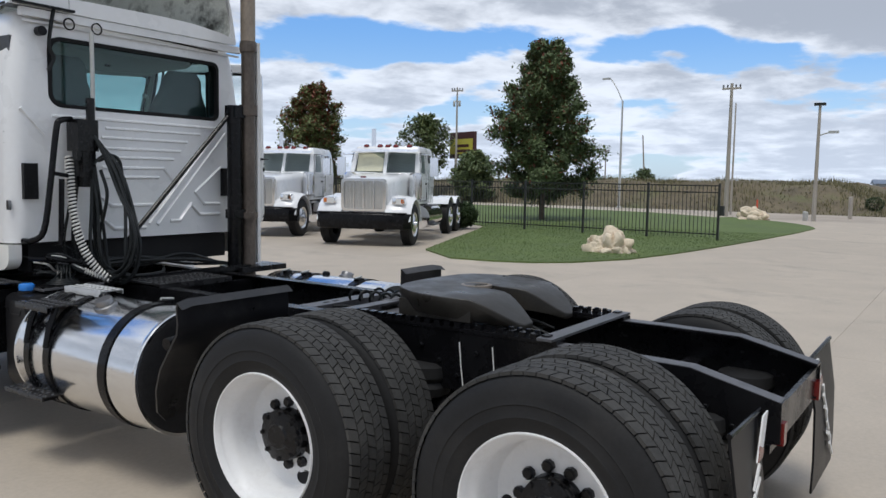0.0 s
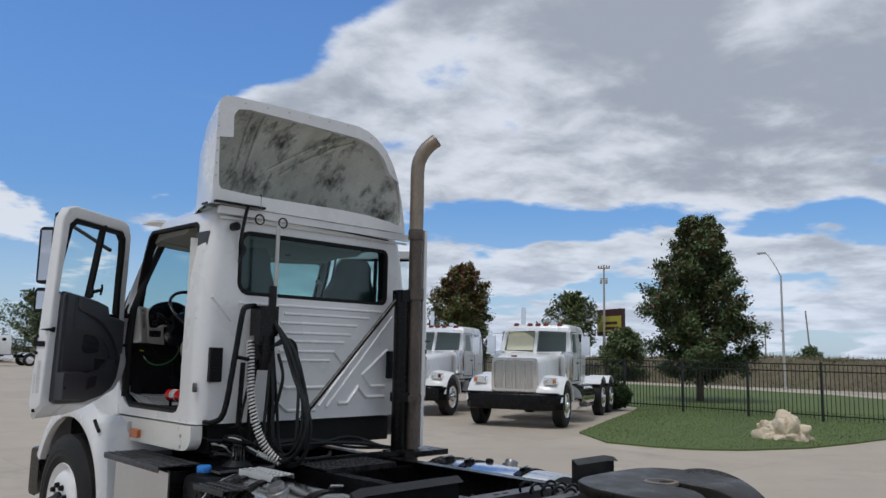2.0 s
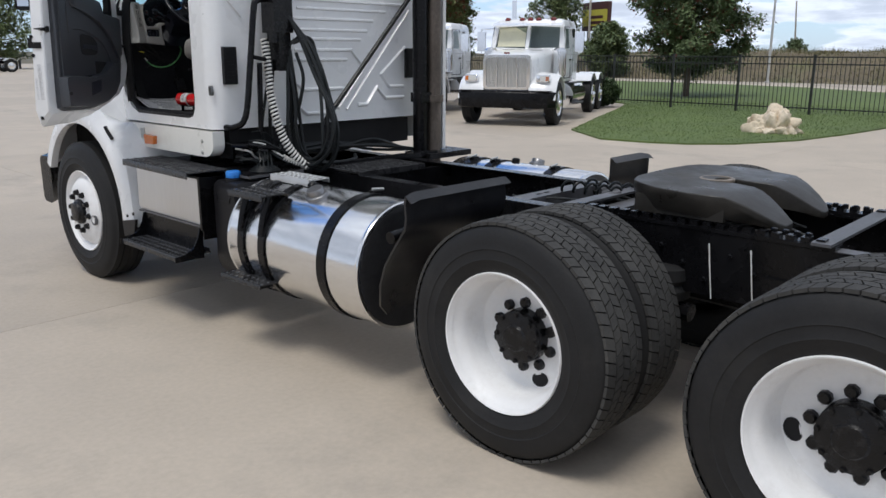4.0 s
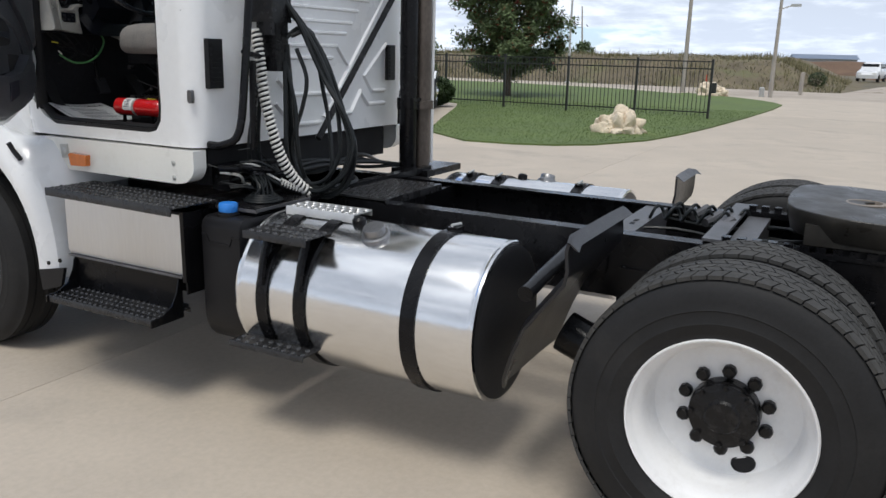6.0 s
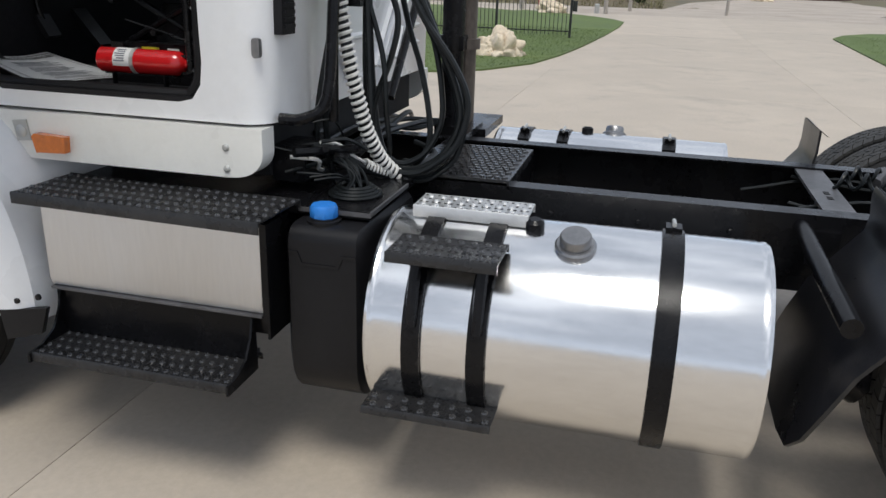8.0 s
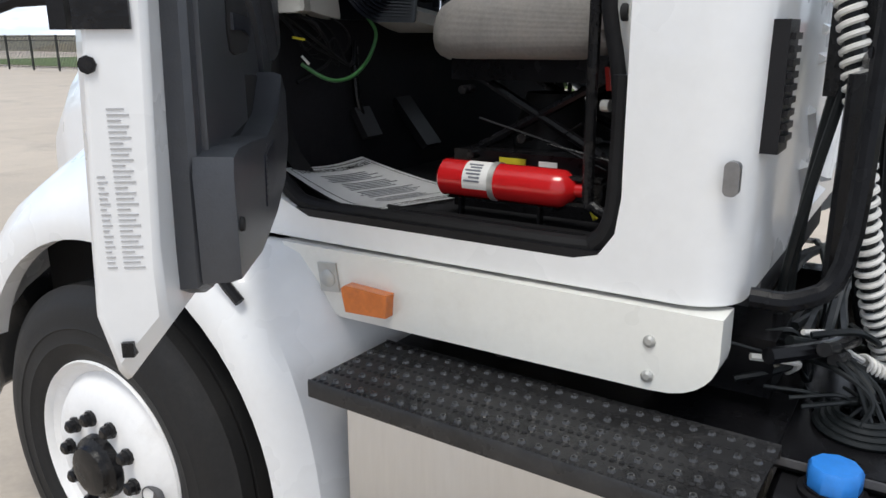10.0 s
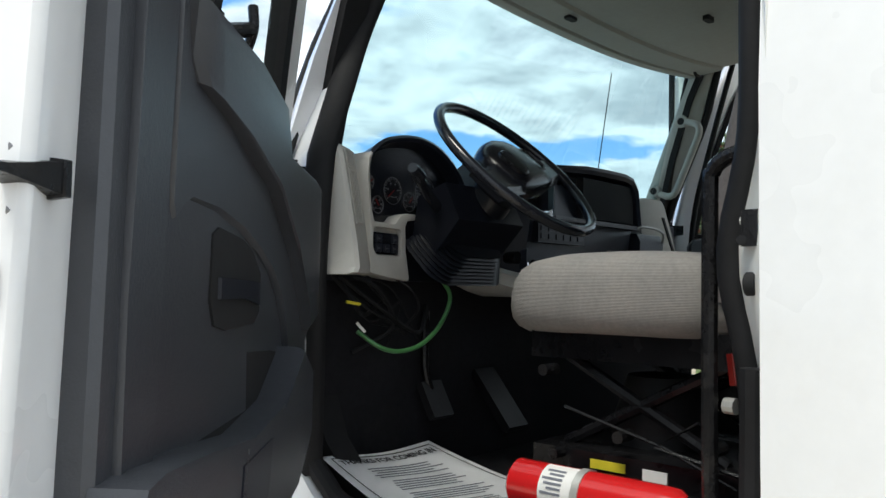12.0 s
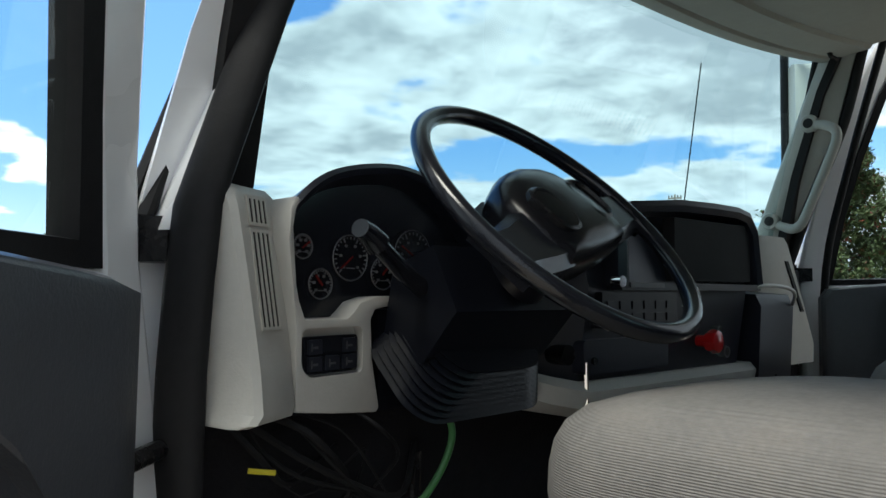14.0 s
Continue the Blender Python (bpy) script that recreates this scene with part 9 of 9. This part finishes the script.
# Parked conventional tractors: forward is +y, front axle at y = 0
def build_conventional(label, shade):
    t = thing("parked_truck", label, "truck", group="parked white trucks")
    front = build_steer(t, ALU, False)
    front.matrix_basis = pose(-1.17, 0, 0.514)
    for m in (pose(1.17, 0, 0.514, 0, 0, 180), pose(-1.2, -4.6, 0.514), pose(1.2, -4.6, 0.514, 0, 0, 180), pose(-1.2, -5.9, 0.514), pose(1.2, -5.9, 0.514, 0, 0, 180)):
        copy_part(front, m)
    boxes("chassis", [(-0.43, -0.34, -6.6, 0.4, 0.68, 0.94), (0.34, 0.43, -6.6, 0.4, 0.68, 0.94), (-0.4, 0.4, -5.95, -5.85, 0.45, 0.6), (-0.4, 0.4, -4.65, -4.55, 0.45, 0.6)], FRAME, t, "black chassis")
    bm = bmesh.new()
    bm_loft(bm, [[(x, y, z) for y, z in rounded(0.62 - s, 0.84 - s, 0.42, 0.80, 0.04, 3)] for x, s in ((-1.2, 0.28), (-1.05, 0.08), (-0.7, 0.0), (0.7, 0.0), (1.05, 0.08), (1.2, 0.28))])
    bump = part("bumper", bm, BLACK, t, "deep black steel bumper")
    boxes("bumper_lip", [(-1.12, 1.12, 0.60, 0.80, 0.80, 0.83)], BLACK, t)
    # bonnet
    bm = bmesh.new()
    bm_loft(bm, [[(x, y, z) for x, z in rounded(-h, h, 0.86, top, (0.02, 0.02, 0.16, 0.16), 6)] for y, h, top in ((0.50, 0.60, 1.62), (0.44, 0.62, 1.65), (-0.4, 0.66, 1.72), (-1.30, 0.72, 1.80))])
    part("bonnet", bm, WHITE, t, "long white squared bonnet")
    bm = bmesh.new()
    outer_r, inner_r = rounded(-0.57, 0.57, 0.84, 1.64, 0.09, 5), rounded(-0.50, 0.50, 0.90, 1.575, 0.06, 5)
    bm_loft(bm, [[(x, 0.50, z) for x, z in outer_r], [(x, 0.58, z) for x, z in outer_r], [(x, 0.58, z) for x, z in inner_r], [(x, 0.50, z) for x, z in inner_r]], caps=False)
    grille = part("grille", bm, CHROME, t, "chrome radiator grille")
    boxes("grille_mesh", [(-0.50, 0.50, 0.505, 0.52, 0.90, 1.575)], GALV, grille, "fine grey grille mesh", bevel=0)
    bm = bmesh.new()
    for k in range(-14, 15):
        bm_box(bm, k * 0.034 - 0.006, k * 0.034 + 0.006, 0.52, 0.535, 0.905, 1.57)
    part("grille_bar", bm, CHROME, grille, kind="stuff")
    boxes("grille_rib", [(x - 0.014, x + 0.014, 0.52, 0.565, 0.90, 1.575) for x in (-0.25, 0.0, 0.25)], CHROME, grille, bevel=0.004)
    boxes("badge", [(-0.07, 0.07, 0.575, 0.59, 1.66, 1.70)], REDLENS, grille, "small red badge", bevel=0.01)
    # fenders, headlamps
    for sx in (-1, 1):
        bm = bmesh.new()
        rings = []
        for k in range(17):
            th = radians(178 - 172 * k / 16)
            rings.append([(sx * x, r * math.cos(th), 0.55 + r * math.sin(th)) for x, r in ((1.18, 0.57), (1.20, 0.60), (1.12, 0.65), (0.80, 0.69), (0.55, 0.68), (0.55, 0.62), (1.0, 0.60))])
        bm_loft(bm, rings)
        part("fender", bm, WHITE, t, "white rounded fender")
        bm = bmesh.new()
        bm_loft(bm, [[(sx * (0.88 + dx), y, 1.10 + dz) for dx, dz in rounded(-0.16 * s, 0.16 * s, -0.08 * s, 0.08 * s, 0.03 * s, 3)] for y, s in ((0.25, 0.8), (0.45, 1.0), (0.56, 1.0), (0.57, 0.9))])
        hl = part("headlamp", bm, CHROME, t, "rectangular chrome headlamp pod")
        boxes("headlamp_lens", [(sx * 0.88 - 0.13, sx * 0.88 + 0.06, 0.566, 0.576, 1.04, 1.16)], LAMPLENS, hl, "clear lens", bevel=0.006)
        boxes("turn_lens", [(sx * 0.88 + min(sx * 0.07, sx * 0.14), sx * 0.88 + max(sx * 0.07, sx * 0.14), 0.566, 0.576, 1.05, 1.15)], AMBER, hl, bevel=0.004)
        # air cleaners and stacks
        bm = bmesh.new()
        bm_turn_z(bm, [(0.10, 1.10), (0.17, 1.14), (0.17, 1.75), (0.12, 1.80), (0.07, 1.82)], sx * 0.90, -1.12, 18)
        part("air_cleaner", bm, CHROME, t, "chrome air cleaner")
        # mirrors
        boxes("wing_mirror", [(sx * 1.30 - 0.11, sx * 1.30 + 0.11, -1.62, -1.55, 1.72, 2.22)], CHROME, t, "tall chrome wing mirror", bevel=0.02)
        tube("mirror_bracket", [(sx * 0.95, -1.65, 2.3), (sx * 1.30, -1.58, 2.28), (sx * 1.30, -1.58, 1.66), (sx * 0.95, -1.65, 1.65)], 0.015, CHROME, t)
        # tanks and steps
        bm = bmesh.new()
        bm_tube(bm, [(sx * 0.88, -1.55, 0.62), (sx * 0.88, -3.3, 0.62)], 0.32, 28)
        part("fuel_tank", bm, CHROME, t, "chrome fuel tank with steps")
        boxes("tank_step", [(sx * 1.18 - 0.1, sx * 1.18 + 0.1, -2.6, -1.8, 0.40, 0.44)], EDGE, t)
        boxes("tank_step", [(sx * 1.1 - 0.12, sx * 1.1 + 0.12, -2.6, -1.8, 0.92, 0.95)], EDGE, t)
        if sx > 0:
            tube("exhaust_stack", [(sx * 0.92, -3.40, 0.9), (sx * 0.92, -3.40, 3.1)], 0.065, CHROME, t, "tall chrome exhaust stack", n=14)
        boxes("mud_flap", [(sx * 0.92 - 0.3, sx * 0.92 + 0.3, -6.62, -6.60, 0.25, 0.95)], PLASTIC, t)
    # cab with sleeper extension
    bm = bmesh.new()
    bm_loft(bm, [[(x, y, z) for x, y in rounded(-w, w, yb, yf, (0.08, 0.08, 0.06, 0.06), 4)] for z, w, yb, yf in ((0.98, 0.96, -3.15, -1.22), (1.70, 0.98, -3.15, -1.24), (2.05, 0.96, -3.15, -1.40), (2.42, 0.90, -3.12, -1.55), (2.50, 0.86, -3.08, -1.60), (2.54, 0.74, -2.9, -1.8))])
    shell = part("cab", bm, WHITE, t, "white cab with sleeper extension")
    cut(shell, [prism_bm([(x, z) for x, z in ((-0.84, 1.82), (-0.045, 1.80), (-0.045, 2.36), (-0.80, 2.33))], "y", -1.75, -1.0), prism_bm([(x, z) for x, z in ((0.045, 1.80), (0.84, 1.82), (0.80, 2.33), (0.045, 2.36))], "y", -1.75, -1.0),
                prism_bm([(-2.02, 1.80), (-1.48, 1.80), (-1.60, 2.28), (-2.02, 2.30)], "x", -1.2, 1.2)])
    for sx in (-1, 1):
        bm = bmesh.new()
        bm.faces.new([bm.verts.new(p) for p in ((sx * 0.03, -1.36, 1.79), (sx * 0.86, -1.40, 1.80), (sx * 0.82, -1.60, 2.36), (sx * 0.03, -1.56, 2.38))])
        part("windscreen_pane", bm, DARKGLASS, t, "dark flat windscreen pane").visible_shadow = False
        bm = bmesh.new()
        bm.faces.new([bm.verts.new((sx * (0.965 - 0.1 * (z - 1.8)), y, z)) for y, z in ((-2.03, 1.79), (-1.46, 1.79), (-1.58, 2.30), (-2.03, 2.31))])
        part("side_window", bm, DARKGLASS, t, "dark side window").visible_shadow = False
        bm = bmesh.new()
        x0, x1 = sorted((sx * 0.975, sx * 0.99))
        bm_prism(bm, rounded(-2.72, -2.42, 1.95, 2.32, 0.08), "x", *sorted((sx * 0.90, sx * 0.955)))
        part("sleeper_window", bm, GLOSSY, t, "dark sleeper window")
        bm = bmesh.new()
        loop = [(-2.14, 1.06), (-1.36, 1.06), (-1.36, 1.70), (-1.50, 2.33), (-2.14, 2.34)]
        pts = [(sx * (0.982 - max(0, z - 1.7) * 0.095), y, z) for y, z in loop]
        bm_tube(bm, pts + pts[:1], 0.010, 5, caps=False)
        bm_box(bm, *sorted((sx * 0.985, sx * 1.005)), -2.08, -1.92, 1.50, 1.54)
        part("door_gap", bm, GASKET, t)
        boxes("grab_bar", [(*sorted((sx * 1.0, sx * 1.02)), -2.24, -2.21, 1.2, 1.9)], CHROME, t)
    boxes("cab_interior", [(-0.85, 0.85, -2.9, -2.2, 1.1, 2.0)], DARKVOID, t, "dark seats inside the cab", bevel=0.1)
    boxes("dash_top", [(-0.85, 0.85, -1.75, -1.45, 1.55, 1.80)], DARKVOID, t)
    if shade:
        bm = bmesh.new()
        bm_loft(bm, [[(x, y, z) for x, y in ((0.07, y0), (0.80, y0 - 0.02), (0.80, y0 - 0.03), (0.07, y0 - 0.01))] for z, y0 in ((1.84, -1.345), (2.08, -1.455), (2.33, -1.555))])
        part("sun_shade", bm, YELLOW_SHADE, t, "pale yellow sheet behind the windscreen")
    for x in (-0.6, -0.22, 0.0, 0.22, 0.6):
        bm = bmesh.new()
        bm_loft(bm, [[(x + dx * q, -1.66 + dy * q, z) for dx, dy in rounded(-0.07, 0.07, -0.06, 0.08, 0.03, 3)] for z, q in ((2.49, 1.0), (2.53, 1.0), (2.57, 0.6))])
        part("roof_lamp", bm, REDLENS, t, "red roof marker lamp")
    tube("air_horn", [(-0.35, -2.3, 2.60), (-0.35, -1.85, 2.60)], 0.03, CHROME, t, taper=0.06)
    bm = bmesh.new()
    bm_loft(bm, [[(x, y, z) for y, z in ((-1.46, 2.44), (-1.20, 2.36), (-1.20, 2.345), (-1.46, 2.42))] for x in (-0.90, 0, 0.90)])
    part("visor", bm, WHITE, t, "white drop visor")
    boxes("deck", [(-0.42, 0.42, -4.1, -3.25, 0.945, 0.97)], TREAD, t)
    bm = bmesh.new()
    bm_loft(bm, [[(x, y, 1.02 + dz) for x, y in rounded(-0.45, 0.45, -5.7, -4.75, 0.2, 4)] for dz in (0, 0.05)])
    part("fifth_wheel", bm, GREASE, t, "dark fifth wheel plate")
    for yy in (-4.6, -5.9):
        for sx in (-1, 1):
            bm = bmesh.new()
            bm_loft(bm, [[(sx * x, yy + 0.6 * math.cos(a), 0.53 + 0.58 * math.sin(a)) for x in (0.55, 1.2)] + [(sx * x, yy + 0.62 * math.cos(a), 0.53 + 0.60 * math.sin(a)) for x in (1.2, 0.55)] for a in (radians(40 + 100 * k / 8) for k in range(9))])
            part("half_fender", bm, WHITE, t, "white half fender")
    return t


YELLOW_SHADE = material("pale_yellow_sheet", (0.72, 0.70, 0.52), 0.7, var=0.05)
heading = 203 - 90
parked = build_conventional("white long-nosed tractor with chrome grille, parked facing the yard", True)
parked.matrix_basis = pose(11.80, 11.50, 0.0, 0, 0, heading)
second = build_conventional("white long-nosed tractor parked in the next bay", False)
second.matrix_basis = pose(12.05, 15.6, 0.0, 0, 0, heading)
third = copy_thing(second, pose(14.6, 72.0, 0.0, 0, 0, 88))
third["label"] = "white tractor parked far across the yard"


# Earth mounds, plant and cars far off
def build_mound(x, y, lx, ly, h, seed, mat, label):
    bm = bmesh.new()
    n, m = 36, 14
    rings = []
    for j in range(m + 1):
        f = j / m
        ring = []
        for i in range(n):
            a = 2 * math.pi * i / n
            rr = (1 - f) * (1 + 0.16 * noise.noise((math.cos(a) * 1.7 + seed, math.sin(a) * 1.7, f)))
            ring.append((lx * rr * math.cos(a), ly * rr * math.sin(a), h * (f ** 0.8) * (1 + 0.25 * noise.noise((math.cos(a) * 2 * rr + seed, math.sin(a) * 5 * rr, 3))) - 0.1))
        rings.append(ring)
    bm_loft(bm, rings[:-1])
    ob = tagged(part("earth_mound", bm, mat), label, "mound")
    ob.matrix_basis = pose(x, y, 0)
    return ob


build_mound(92, -6.5, 4, 8.5, 1.75, 1, SOIL, "long heap of brown earth")
build_mound(95, -15, 4, 6, 1.7, 2, SOIL, "heap of brown earth")
build_mound(88, -12.6, 2.6, 3.6, 1.9, 3, MULCH, "dark heap of mulch")
build_mound(120, 6, 6, 26, 1.9, 6, SOIL, "far brown earth ridge")
conv = thing("conveyor", "dark belt conveyor over the mulch heap", "conveyor", m=pose(90, -13.2, 0))
tube("boom", [(0, 1.4, 3.2), (0, -3.6, 1.2)], 0.16, IRON, conv, "dark lattice boom", n=6)
tube("boom_leg", [(0.3, -2.2, 0), (0, -1.6, 2.0)], 0.07, IRON, conv)
boxes("boom_head", [(-0.3, 0.3, 1.1, 1.7, 3.0, 3.5)], IRON, conv, bevel=0.05)
scr = thing("screening_machine", "red screening machine with black tracks", "machine", m=pose(92, -18.5, 0))
boxes("hopper", [(-1.0, 1.0, -1.0, 2.2, 1.2, 2.4)], MACHINE_RED, scr, "red hopper", bevel=0.1)
boxes("body", [(-0.8, 0.8, -4.5, 1.5, 0.7, 1.3), (-0.8, 0.8, -3.5, -1.6, 1.3, 1.9)], MACHINE_RED, scr, "red body", bevel=0.06)
boxes("crawler", [(-1.0, -0.6, -3.5, 1.5, 0, 0.7), (0.6, 1.0, -3.5, 1.5, 0, 0.7)], IRON, scr, "black crawler track", bevel=0.15)
shed = thing("site_shed", "low metal shed with blue-grey roof", "shed", m=pose(140, 8.5, 0, 0, 0, 10))
boxes("wall", [(-3, 3, -4.5, 4.5, 0, 2.1)], BLDG, shed, "pale metal wall", bevel=0.02)
bm = bmesh.new()
bm_prism(bm, [(-3.3, 2.1), (3.3, 2.1), (0, 2.8)], "y", -4.8, 4.8)
part("roof", bm, BLDG_BLUE, shed, "blue-grey metal roof")
boxes("doorway", [(-3.03, -2.98, -1.2, 1.2, 0, 1.7), (-3.03, -2.98, 2.2, 3.2, 0.9, 1.6)], DARKVOID, shed, bevel=0)


def build_car(label, m, tall):
    car = thing("parked_car", label, "car", m=m)
    bm = bmesh.new()
    bm_loft(bm, [[(x, y, z) for x, y in rounded(-w, w, y0, y1, 0.25, 4)] for z, w, y0, y1 in ((0.30, 0.86, -2.25, 2.2), (0.62, 0.90, -2.28, 2.25), (0.88, 0.88, -2.25, 2.1), (1.0, 0.84, -2.15, 1.3), (tall - 0.12, 0.70, -1.9, 0.35), (tall, 0.62, -1.7, 0.1))])
    part("body", bm, WHITE, car, "white car body")
    boxes("windscreen", [(-0.66, 0.66, 0.62, 0.80, 1.03, tall - 0.16)], GLOSSY, car, bevel=0.03)
    boxes("side_glass", [(-0.80, 0.80, -1.7, 0.3, 1.05, tall - 0.18)], GLOSSY, car, bevel=0.03)
    for x in (-0.82, 0.82):
        for y in (-1.4, 1.4):
            bm = bmesh.new()
            bm_disc_x(bm, [(-0.1, 0.33), (0.1, 0.33)], 18, y, 0.33, x, ends=(True, True))
            part("wheel", bm, RUBBER, car)
    for x in (-0.6, 0.6):
        boxes("headlamp", [(x - 0.16, x + 0.16, 2.16, 2.24, 0.66, 0.80)], LAMPLENS, car, bevel=0.02)
    return car


build_car("white van parked beside the site shed", pose(80, 1.2, 0, 0, 0, 80), 1.75)
build_car("white saloon car parked on the gravel", pose(86, -1.7, 0, 0, 0, 65), 1.42)


# Concrete bays, last: one mesh shared by all
bm = bmesh.new()
bm_box(bm, -2.2484, 2.2484, -2.2484, 2.2484, -0.05, 0.0)
bay = part("bay", bm, CONCRETE, lot, bevel=0.003, segments=1)
made = 0
for i in range(-3, 8):
    for j in range(-5, 14):
        m = pose(0.4 + 4.5 * i + 2.25, 4.515 + 4.5 * j + 2.25 - 4.5, 0.0)
        if made:
            again(bay, lot, m)
        else:
            bay.matrix_basis = m
        made += 1
